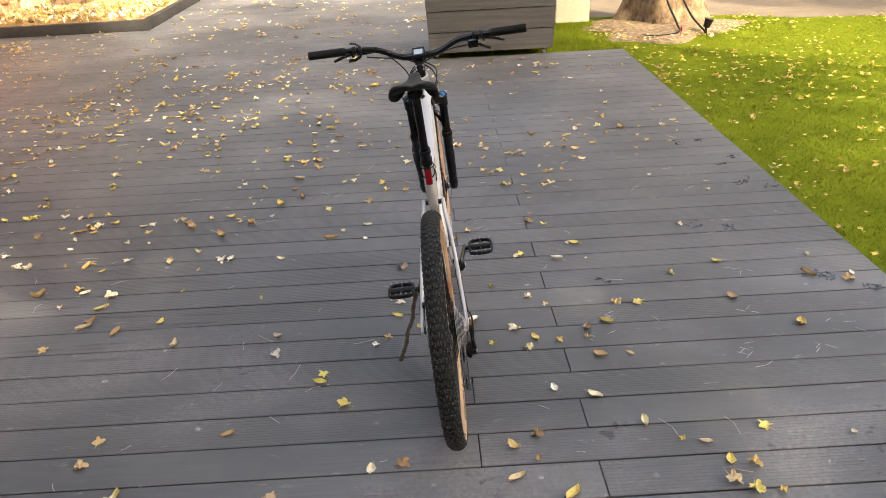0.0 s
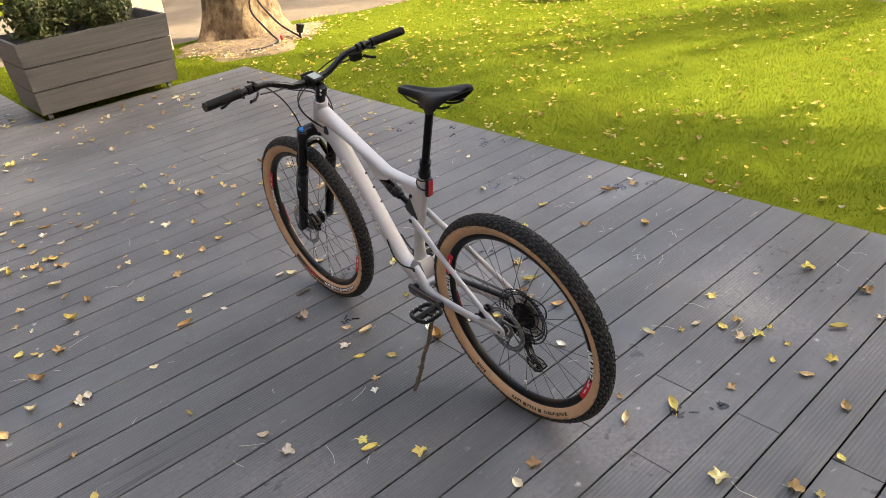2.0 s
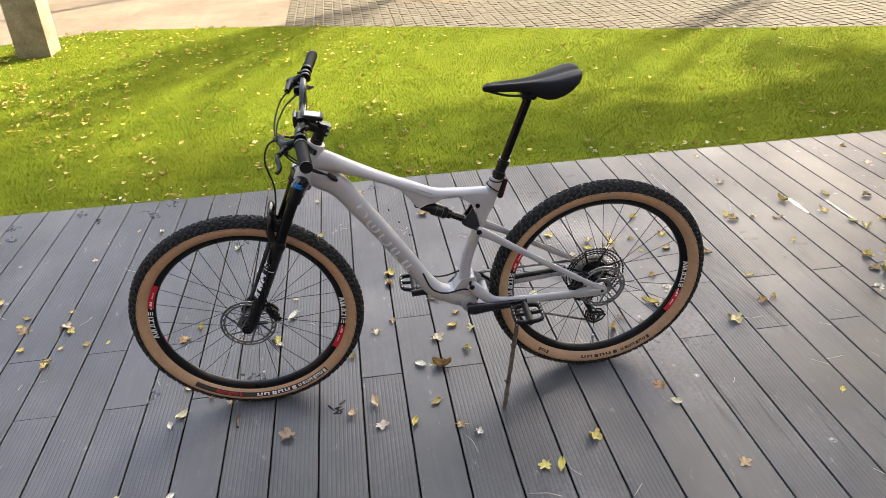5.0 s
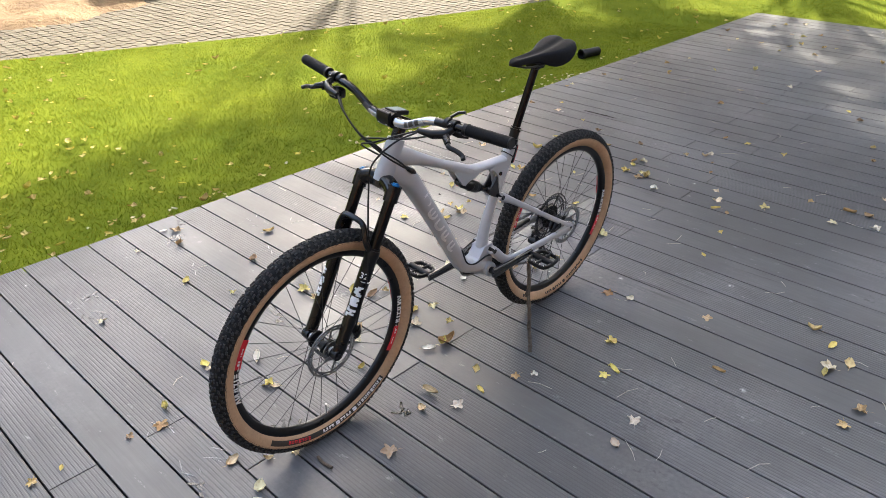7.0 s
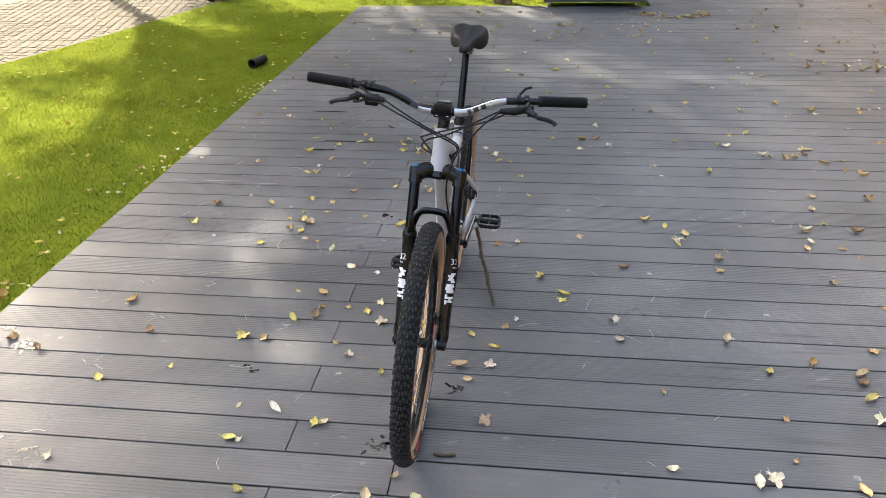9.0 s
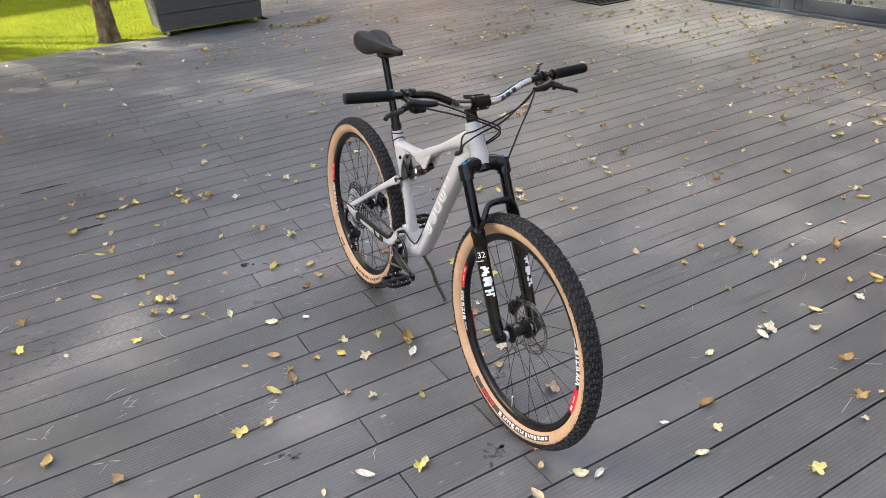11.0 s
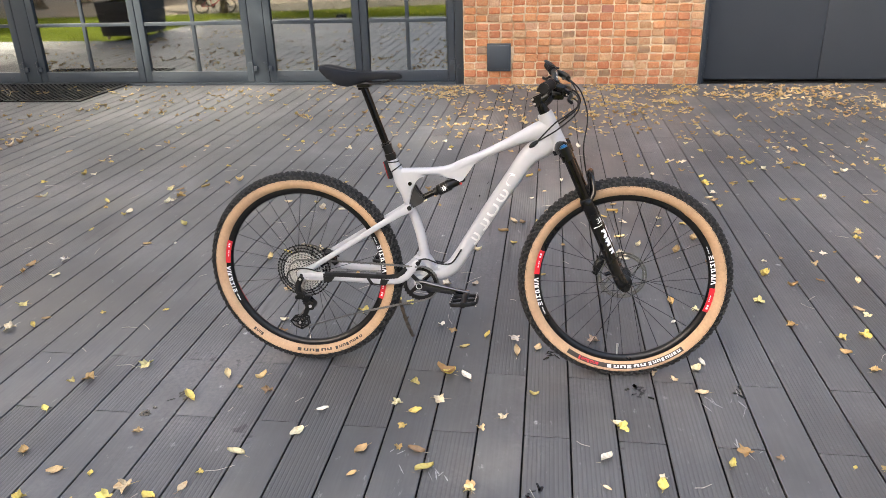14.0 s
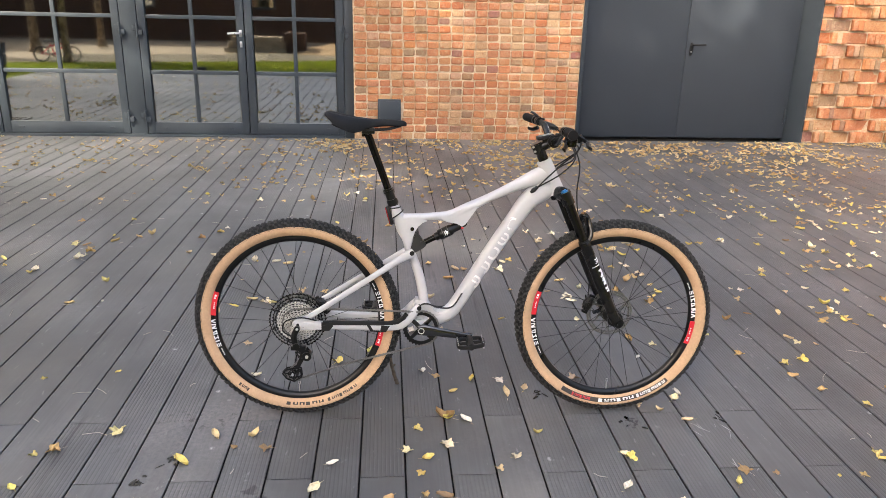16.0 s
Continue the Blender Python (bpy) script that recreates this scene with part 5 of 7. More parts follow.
def wheel(u, name, hub_half, letters, disc_x, tilt):
    c = P(u, 0.0)
    w = part(name, Shape().lathe([(-0.0135, 0.317), (-0.0145, 0.313), (-0.014, 0.306), (-0.010, 0.296), (-0.004, 0.2925), (0.004, 0.2925), (0.010, 0.296), (0.014, 0.306), (0.0145, 0.313), (0.0135, 0.317)], 96, c), CARBON, bike, "wheel with a black alloy rim")
    rim = w
    # casing: gum walls and black tread
    rc, ax, br, low = 0.3445, 0.0288, 0.0282, 0.0335
    prof = lambda t: (ax * math.sin(radians(t)), rc + (br if abs(t) < 90 else low) * math.cos(radians(t)))
    tyre = part("tyre", Shape().lathe([prof(t) for t in range(-88, 89, 8)] + [(ax * 0.7, rc), (-ax * 0.7, rc)], 96, c), RUBBER, w, "black knobbly tyre")
    for s in (-1, 1):
        wall_prof = [prof(s * t) for t in range(79, 153, 6)]
        inner = [(x * 0.9, rc + (r - rc) * 0.9) for x, r in reversed(wall_prof)]
        part("sidewall", Shape().lathe(wall_prof + inner, 96, c), GUM, w, "tan gum sidewall")
    kn = Shape()
    rk = random.Random(3)
    count = 104
    for i in range(count):
        base = 360 * i / count
        rowsk = ((0, 0.0), (17, 0.3), (-17, 0.3), (35, 0.1), (-35, 0.1), (52, 0.45), (-52, 0.45), (67, 0.15), (-67, 0.15)) if i % 2 else ((8.5, 0.1), (-8.5, 0.1), (26, 0.25), (-26, 0.25), (44, 0.0), (-44, 0.0), (60, 0.4), (-60, 0.4), (77, 0.2), (-77, 0.2))
        for t, off in rowsk:
            x, r = prof(t)
            ang = radians(base + off * 360 / count + rk.uniform(-0.2, 0.2))
            nx, nr = math.sin(radians(t)), math.cos(radians(t))
            h = 0.0046 if abs(t) < 64 else 0.003 if abs(t) < 70 else 0.0016
            lw, ll = (0.0032, 0.0062) if abs(t) < 40 else (0.0034, 0.0056)
            rad_v = Vector((0, math.cos(ang), math.sin(ang)))
            tan_v = Vector((0, -math.sin(ang), math.cos(ang)))
            up = Vector((nx, 0, 0)) + rad_v * nr
            side = Vector((nr, 0, 0)) - rad_v * nx
            o = c + Vector((x, 0, 0)) + rad_v * r - up * 0.001
            sk = 0.35 if t < 0 else -0.35
            vs = [o + side * a1 * lw + (tan_v * b1 + side * sk * b1 * 0.3) * ll for a1, b1 in ((-1, -1), (1, -1), (1, 1), (-1, 1))]
            vs += [o + up * h + side * a1 * lw * 0.8 + (tan_v * b1 + side * sk * b1 * 0.3) * ll * 0.75 for a1, b1 in ((-1, -1), (1, -1), (1, 1), (-1, 1))]
            kn.put(vs, [(4, 5, 6, 7), (0, 1, 5, 4), (1, 2, 6, 5), (2, 3, 7, 6), (3, 0, 4, 7)])
    tagged(part("tread", kn, TREAD, w, "rows of rubber knobs", False), kind="stuff")
    # rim, spokes, hub
    for s, reds, glyphs in ((1, (160, -20), (179.5, -0.5)), (-1, (15, 195), (-8, 172))):
        x0, x1 = s * 0.0136, s * 0.0156
        turn = 1 if s > 0 else -1
        for a0 in reds:
            part("decal", ring_arc(Shape(), x0, x1, 0.2975, 0.3165, a0, a0 + 17, c, 7), RED, rim, "red rim decal", False)
            for b0, wd in ((2.0, 1.4), (4.0, 1.0), (7.5, 0.7), (8.7, 0.9), (10.1, 0.6), (11.2, 0.9)):
                part("decal", ring_arc(Shape(), s * 0.015, s * 0.0162, 0.3035, 0.3075 if b0 > 5 else 0.3105, a0 + b0, a0 + b0 + wd, c, 1), WHITE, rim, "white print on the red", False)
        for a0 in glyphs:
            # six characters as open strokes, then a row of small print
            at = a0
            for wd, bars in ((3.3, "/\\"), (4.0, "|/\\|"), (3.2, "/_|"), (3.0, "~/_"), (1.6, "|"), (2.8, "~-_")):
                q0, q1 = 0.2995, 0.3150
                for k, b in enumerate(bars):
                    g = Shape()
                    if b in "/|\\":
                        f0 = (k + 0.1) / len(bars) if b != "|" or len(bars) == 1 else (0.0 if k == 0 else 0.82)
                        la, lb = {"/": (f0, f0 + 0.38), "\\": (f0 + 0.38, f0), "|": (f0, f0)}[b]
                        bw = 0.75
                        vs = []
                        for xx in (x0, x1):
                            for rr, ff in ((q0, la), (q1, lb)):
                                for e in (0, bw):
                                    w0 = radians(at + ff * wd * 0.8 + e)
                                    vs.append(c + Vector((xx, rr * math.cos(w0), rr * math.sin(w0))))
                        g.put(vs, [(0, 1, 3, 2), (4, 6, 7, 5), (0, 4, 5, 1), (1, 5, 7, 3), (3, 7, 6, 2), (2, 6, 4, 0)])
                    else:
                        rr = {"_": q0, "-": (q0 + q1) / 2 - 0.0015, "~": q1 - 0.0032}[b]
                        ring_arc(g, x0, x1, rr, rr + 0.0032, at, at + wd * 0.86, c, 2)
                    part("decal", g, WHITE, rim, "white stroke of the rim lettering", False)
                at += wd + 0.55
            for k in range(5):
                part("decal", ring_arc(Shape(), x0, x1, 0.303, 0.3065, at + 0.8 + k * 1.1, at + 1.5 + k * 1.1, c, 1), WHITE, rim, "small white rim print", False)
    for i in range(28):
        s = 1 if i % 2 else -1
        k = (i // 2) % 2
        hub_a = radians(360 * (i + 0.5 * s) / 28 + (74 if k else -74))
        rim_a = radians(360 * i / 28 + tilt)
        fx = s * (0.029 if name == "front_wheel" else 0.026)
        part("spoke", Shape().rod(c + Vector((fx, 0.026 * math.cos(hub_a + radians(tilt)), 0.026 * math.sin(hub_a + radians(tilt)))), c + Vector((s * 0.003, 0.296 * math.cos(rim_a), 0.296 * math.sin(rim_a))), 0.00095, 6), SPOKE, w)
    hb = Shape().lathe([(-hub_half, 0.001), (-hub_half, 0.011), (-0.04, 0.013), (-0.034, 0.03), (-0.028, 0.03), (-0.022, 0.016), (0.02, 0.015), (0.025, 0.029), (0.031, 0.029), (0.037, 0.014), (hub_half, 0.011), (hub_half, 0.001)], 30, c)
    part("hub", hb, CARBON, w, "black hub")
    part("axle_cap", Shape().lathe([(-0.052, 0.001), (-0.052, 0.0125), (-0.045, 0.014), (-0.045, 0.001)], 24, c), SILVER, w, "bright hub end")
    part("axle_cap", Shape().lathe([(0.041, 0.001), (0.041, 0.0145), (0.05, 0.013), (0.05, 0.001)], 24, c), SILVER, w, "bright hub end")
    part("valve", Shape().rod(c + Vector((0, -0.006, -0.294)), c + Vector((0, -0.005, -0.262)), 0.0029, 10).rod(c + Vector((0, -0.005, -0.262)), c + Vector((0, -0.005, -0.252)), 0.0042, 10), SILVER, w, "metal valve")
    # brake disc
    dc = Shape()
    R = 0.089 if name == "front_wheel" else 0.081
    holes = 24
    dc.lathe([(disc_x - 0.0009, R), (disc_x + 0.0009, R), (disc_x + 0.0009, R - 0.0065), (disc_x - 0.0009, R - 0.0065)], 60, c)
    dc.lathe([(disc_x - 0.0009, R - 0.0105), (disc_x + 0.0009, R - 0.0105), (disc_x + 0.0009, R - 0.0165), (disc_x - 0.0009, R - 0.0165)], 60, c)
    dc.lathe([(disc_x - 0.0012, 0.034), (disc_x + 0.0012, 0.034), (disc_x + 0.0012, 0.02), (disc_x - 0.0012, 0.02)], 40, c)
    for i in range(holes):
        w0 = radians(360 * i / holes)
        w1 = w0 + radians(9)
        dc.sweep([c + Vector((disc_x, (R - 0.004) * math.cos(w0), (R - 0.004) * math.sin(w0))), c + Vector((disc_x, (R - 0.0135) * math.cos(w1), (R - 0.0135) * math.sin(w1)))], [(0.001, 0.0031)] * 2, 6, 2, side=(1, 0, 0))
    for i in range(6):
        w0 = radians(60 * i)
        w1 = w0 + radians(32)
        dc.sweep([c + Vector((disc_x, 0.032 * math.cos(w0), 0.032 * math.sin(w0))), c + Vector((disc_x, (R - 0.014) * math.cos(w1), (R - 0.014) * math.sin(w1)))], [(0.001, 0.0042), (0.001, 0.0035)], 6, 2, side=(1, 0, 0))
    part("brake_disc", dc, DISC, w, "perforated steel brake disc")
    # tyre lettering as bars following the wall
    for s, mat, spans in letters:
        for a0, a1, kind in spans:
            xr = lambda r: s * (ax * math.sin(math.acos(max(-1, min(1, (r - rc) / (br if r > rc else low))))) + 0.0006)
            def strip(r0, r1, b0, b1):
                k = max(1, int((b1 - b0) / 2.5))
                g = Shape().lathe([(xr(r0), r0), (xr((r0 + r1) / 2), (r0 + r1) / 2), (xr(r1), r1), (xr(r1) * 0.96, r1), (xr(r0) * 0.96, r0)], k, c, True, b0, b1)
                part("lettering", g, mat, w, "tyre lettering as a plain block", False)
            if kind == "bar":
                strip(0.3235, 0.3395, a0, a1)
            else:
                step = (a1 - a0) / kind
                for i in range(kind):
                    b0 = a0 + i * step
                    u0, u1, b1 = 0.3262, 0.3375 if i in (0, 3) else 0.3352, b0 + step * (0.8 if i % 3 else 0.62)
                    if i % 3 == 0:
                        strip(u0, u1, b0, b1)
                    else:   # open character: two uprights and one bar
                        third = (b1 - b0) * 0.32
                        strip(u0, u1, b0, b0 + third)
                        strip(u0, u1, b1 - third, b1)
                        strip(u1 - 0.0026, u1, b0 + third, b1 - third) if i % 2 else strip(u0, u0 + 0.0026, b0 + third, b1 - third)
    return w


front = wheel(BASE, "front_wheel", 0.055, [
    (1, BLACK_DECAL, [(236, 312, "bar")]), (1, WHITE, [(263, 288, 6), (289, 311, 8)]), (1, RED, [(244, 258, 7)]),
    (-1, BLACK_DECAL, [(228, 312, "bar")]), (-1, WHITE, [(229, 250, 8), (251, 276, 6)]), (-1, RED, [(284, 300, 7)])], -0.047, 3)
rear = wheel(0.0, "rear_wheel", 0.066, [
    (1, BLACK_DECAL, [(261, 286, 6), (288, 310, 8), (228, 236, 4)]), (-1, BLACK_DECAL, [(232, 252, 8), (254, 278, 6), (300, 308, 4)])], -0.052, 0)

# cassette
COG = plain("worn sprocket steel", (0.66, 0.64, 0.61), 0.32, 0.7, 0.35, 260)
c = P(0, 0)
cs = part("cassette", Shape().lathe([(0.06, 0.001), (0.06, 0.018), (0.068, 0.016), (0.068, 0.001)], 24, c), SILVER, bike, "steel and black gear cassette")
part("carrier", Shape().lathe([(0.031, 0.018), (0.031, 0.048), (0.0335, 0.048), (0.06, 0.022), (0.06, 0.018)], 48, c), RUBBER, cs, "dark sprocket carrier")
for i in range(12):
    r = (0.103, 0.091, 0.081, 0.073, 0.065, 0.058, 0.051, 0.045, 0.039, 0.034, 0.029, 0.024)[i]
    x = 0.0275 + i * 0.0034
    teeth = max(10, int(r * 2 * math.pi / 0.0127))
    prof2 = []
    for k in range(teeth * 2):
        w0 = 2 * math.pi * k / (teeth * 2)
        rr = r + (0.0025 if k % 2 else -0.0025)
        prof2.append((c.y + rr * math.cos(w0), c.z + rr * math.sin(w0)))
    g = Shape()
    inner = [(c.y + (r - 0.0046) * math.cos(2 * math.pi * k / (teeth * 2)), c.z + (r - 0.0046) * math.sin(2 * math.pi * k / (teeth * 2))) for k in range(teeth * 2)]
    kk = teeth * 2
    vs = [(xx, *p) for xx in (x - 0.0008, x + 0.0008) for p in prof2 + inner]
    fs = []
    for j in range(kk):
        j2 = (j + 1) % kk
        fs += [(j, j2, kk + j2, kk + j), (2 * kk + j, 3 * kk + j, 3 * kk + j2, 2 * kk + j2), (j, 2 * kk + j, 2 * kk + j2, j2), (kk + j, kk + j2, 3 * kk + j2, 3 * kk + j)]
    g.put(vs, fs)
    part("sprocket", g, CARBON if i < 3 else COG, cs, "black large sprocket" if i < 3 else "steel sprocket", False)
for q2 in range(8):
    w0 = 2 * math.pi * q2 / 8
    part("sprocket_arm", Shape().sweep([c + Vector((0.0275, 0.03 * math.cos(w0), 0.03 * math.sin(w0))), c + Vector((0.0275, 0.099 * math.cos(w0 + 0.35), 0.099 * math.sin(w0 + 0.35)))], [(0.001, 0.0045), (0.001, 0.0032)], 6, 2.4, side=(1, 0, 0)), CARBON, cs)

# fork
AX = Vector((0, math.sin(radians(24.3)), -math.cos(radians(24.3))))   # down the steering axis
FX = 0.0675
top = P(0.952, 0.482)
cr = Shape()
for s in (-1, 1):
    t0 = top + Vector((s * FX, 0, 0))
    cr.rod(t0 - AX * 0.006, t0 + AX * 0.042, 0.0215, 24)
    cr.sweep(curve_points([P(0.937, 0.472, 0), P(0.945, 0.478, s * 0.035), top + Vector((s * FX, 0, 0)) + AX * 0.014], 5), [(0.022, 0.024)] * 11, 14, 2.6, side=(0, 1, 0))
cr.rod(P(0.936, 0.476), P(0.944, 0.458), 0.028, 24)
fork = part("fork", cr, FORK_BLACK, bike, "gloss black suspension fork")
for s in (-1, 1):
    t0 = top + Vector((s * FX, 0, 0))
    part("cap", Shape().rod(t0 - AX * 0.006, t0 - AX * 0.0095, 0.0135, 20).rod(t0 - AX * 0.0095, t0 - AX * 0.0135, 0.009, 16), BLUE, fork, "blue top cap")
    part("stanchion", Shape().rod(t0 + AX * 0.04, t0 + AX * 0.23, 0.0165, 24), STANCHION, fork, "glossy black stanchion")
    leg = Shape()
    leg.sweep([t0 + AX * k for k in (0.192, 0.2, 0.212, 0.216, 0.34, 0.42, 0.47, 0.505, 0.525)], [0.021, 0.0225, 0.0225, 0.0205, 0.0205, 0.0195, 0.0185, 0.02, 0.017], 24)
    dropc = P(BASE, 0.0, s * FX)
    leg.rod(dropc + Vector((-0.012, 0, 0)), dropc + Vector((0.012, 0, 0)), 0.0175, 24)
    leg.sweep([t0 + AX * 0.47, dropc], [(0.012, 0.018), (0.012, 0.016)], 14, 2.4, side=(1, 0, 0))
    lower = part("lower_leg", leg, FORK_BLACK, fork, "black lower leg")
    part("seal", Shape().rod(t0 + AX * 0.186, t0 + AX * 0.196, 0.0195, 24), RUBBER, fork)
    # white print, wrapped round the outside and front of the leg
    def wrap(k0, k1, w0, w1, mat, label):
        g = Shape()
        n = 8
        fw = Vector((0, AX.z * -1, AX.y)).normalized()
        vs = []
        for k in (k0, k1):
            for r in (0.0196, 0.0212):
                for j in range(n + 1):
                    w = radians(w0 + (w1 - w0) * j / n)
                    vs.append(t0 + AX * k + (Vector((s, 0, 0)) * math.cos(w) + fw * math.sin(w)) * r)
        m = n + 1
        fs = []
        for j in range(n):
            fs += [(m + j, m + j + 1, 3 * m + j + 1, 3 * m + j), (j, 2 * m + j, 2 * m + j + 1, j + 1), (j, j + 1, m + j + 1, m + j), (2 * m + j, 3 * m + j, 3 * m + j + 1, 2 * m + j + 1)]
        fs += [(0, m, 3 * m, 2 * m), (n, 2 * m + n, 3 * m + n, m + n)]
        part("decal", g.put(vs, fs), mat, fork, label, False)
    for k0, k1, w0, w1 in ((0.306, 0.312, 22, 70), (0.312, 0.318, 40, 96), (0.318, 0.3235, 50, 84), (0.3235, 0.3295, 34, 92), (0.3295, 0.336, 20, 66),
                           (0.34, 0.346, 30, 100), (0.346, 0.351, 22, 104), (0.351, 0.358, 40, 106), (0.358, 0.368, 24, 96),
                           (0.372, 0.379, 84, 104), (0.379, 0.386, 24, 104), (0.386, 0.391, 52, 70), (0.391, 0.397, 30, 104), (0.397, 0.403, 86, 104)):
        wrap(k0, k1, w0, w1, WHITE, "white block of the fork graphic")
    wrap(0.288, 0.2905, -30, 62, WHITE, "white line")
    fw = Vector((0, AX.z * -1, AX.y)).normalized()
    for chars, size in (("32", 0.026),):
        cu = bpy.data.curves.new("number", "FONT")
        cu.body, cu.size, cu.extrude = chars, size, 0.0006
        cu.align_x, cu.align_y = "CENTER", "CENTER"
        tmp = bpy.data.objects.new("number", cu)
        me = bpy.data.meshes.new_from_object(tmp)
        bpy.data.objects.remove(tmp)
        for v in me.vertices:   # bend round the leg
            a1 = v.co.x / 0.0212
            r1 = 0.0212 + v.co.z
            mid = radians(52)
            ang = mid + (a1 if s > 0 else -a1)
            v.co = t0 + AX * (0.272 - v.co.y) + (Vector((s, 0, 0)) * math.cos(ang) + fw * math.sin(ang)) * r1
        me.materials.append(WHITE)
        ob = new("number", me)
        ob.parent = fork
        tagged(ob, "white number 32")
ar = Shape()
ta, tb = top + Vector((-FX, 0, 0)) + AX * 0.2, top + Vector((FX, 0, 0)) + AX * 0.2
fw = Vector((0, -AX.z, AX.y)).normalized()
ar.sweep(curve_points([ta, ta + Vector((0.006, 0, 0)) + fw * 0.03 - AX * 0.022, ta + Vector((0.022, 0, 0)) + fw * 0.042 - AX * 0.062, ta + Vector((0.042, 0, 0)) + fw * 0.046 - AX * 0.076,
                       tb + Vector((-0.042, 0, 0)) + fw * 0.046 - AX * 0.076, tb + Vector((-0.022, 0, 0)) + fw * 0.042 - AX * 0.062, tb + Vector((-0.006, 0, 0)) + fw * 0.03 - AX * 0.022, tb], 6), [(0.0085, 0.0125)] * 43, 12, 2.8)
part("arch", ar, FORK_BLACK, fork, "black fork arch")
part("axle", Shape().rod(P(BASE, 0, -FX - 0.016), P(BASE, 0, FX + 0.018), 0.0085, 18), CARBON, fork)
def caliper(u, w, x, turn, parent, label):
    """Two rounded half bodies over the disc, pad window, mounting ears and a banjo."""
    m = Matrix.Translation(P(u, w, x)) @ Matrix.Rotation(turn, 4, "X")
    at = lambda a1, b1, c1: m @ Vector((a1, b1, c1))
    body = Shape()
    for s1 in (-1, 1):
        body.sweep([at(s1 * 0.0095, -0.029, -0.006), at(s1 * 0.0095, -0.02, 0.0), at(s1 * 0.0095, 0.0, 0.003), at(s1 * 0.0095, 0.02, 0.0), at(s1 * 0.0095, 0.029, -0.006)],
                   [(0.004, 0.005), (0.0075, 0.0125), (0.0085, 0.0155), (0.0075, 0.0125), (0.004, 0.005)], 12, 2.5, side=m.to_3x3() @ Vector((1, 0, 0)))
        body.rod(at(s1 * 0.012, 0, 0.001), at(s1 * 0.021, 0, 0.001), 0.0105, 16)
        body.rod(at(0, s1 * 0.034, -0.012), at(0, s1 * 0.034, 0.006), 0.0058, 12)
        body.sweep([at(0, s1 * 0.022, -0.002), at(0, s1 * 0.036, -0.004)], [(0.006, 0.005), (0.006, 0.006)], 10)
    body.sweep([at(-0.011, -0.012, 0.014), at(0.011, -0.012, 0.014)], [(0.005, 0.004)] * 2, 8)
    cal = part("brake_caliper", body, CARBON, parent, label)
    for s1 in (-1, 1):
        part("bolt", Shape().rod(at(0, s1 * 0.034, 0.006), at(0, s1 * 0.034, 0.0105), 0.0042, 10), CARBON, cal)
    part("banjo", Shape().rod(at(-0.02, 0.006, 0.004), at(-0.0255, 0.006, 0.004), 0.006, 12).sweep([at(-0.023, 0.006, 0.004), at(-0.024, 0.024, 0.016)], 0.0034, 8), BLACK_PLASTIC, cal)


caliper(BASE - 0.085, 0.037, -0.047, radians(66), fork, "black front brake caliper")
part("caliper_mount", Shape().sweep([P(BASE - 0.036, 0.066, -FX + 0.003), P(BASE - 0.058, 0.06, -0.05)], [(0.006, 0.008), (0.006, 0.007)], 10), FORK_BLACK, fork)
part("caliper_mount", Shape().sweep([P(BASE - 0.014, 0.01, -FX + 0.003), P(BASE - 0.062, 0.0, -0.05)], [(0.006, 0.008), (0.006, 0.007)], 10), FORK_BLACK, fork)
caliper(0.082, 0.034, -0.052, radians(-52), swing, "black rear brake caliper")

# crankset
BBU, BBW = 0.45, -0.024
teeth = 32
rg = 0.0655
g = Shape()
kk = teeth * 2
vs = []
for xx in (0.0485, 0.0515):
    vs += [P(BBU + (rg + (0.003 if k % 2 else -0.0025)) * math.cos(math.pi * k / teeth), BBW + (rg + (0.003 if k % 2 else -0.0025)) * math.sin(math.pi * k / teeth), xx) for k in range(kk)]
    vs += [P(BBU + 0.05 * math.cos(math.pi * k / teeth), BBW + 0.05 * math.sin(math.pi * k / teeth), xx) for k in range(kk)]
fs = []
for j in range(kk):
    j2 = (j + 1) % kk
    fs += [(j, j2, kk + j2, kk + j), (2 * kk + j, 3 * kk + j, 3 * kk + j2, 2 * kk + j2), (j, 2 * kk + j, 2 * kk + j2, j2), (kk + j, kk + j2, 3 * kk + j2, 3 * kk + j)]
g.put(vs, fs)
for i in range(4):
    w0 = radians(45 + 90 * i)
    g.sweep([P(BBU, BBW, 0.0535), P(BBU + 0.053 * math.cos(w0), BBW + 0.053 * math.sin(w0), 0.0505)], [(0.003, 0.0095), (0.0025, 0.0065)], 10, 2.5, side=(1, 0, 0))
CRANK = plain("polished black crank", (0.012, 0.013, 0.016), 0.16, 0.3, 0.1, 40, 0, 0.6)
crank = part("crankset", g, CARBON, bike, "black toothed chainring and cranks", False)
part("spindle", Shape().rod(P(BBU, BBW, -0.075), P(BBU, BBW, 0.08), 0.0125, 20).rod(P(BBU, BBW, 0.077), P(BBU, BBW, 0.082), 0.011, 20), CARBON, crank)
part("spindle_rim", Shape().lathe([(0.0815, 0.0085), (0.0835, 0.0085), (0.0835, 0.0115), (0.0815, 0.0115)], 24, P(BBU, BBW)), SILVER, crank, "thin silver rim")
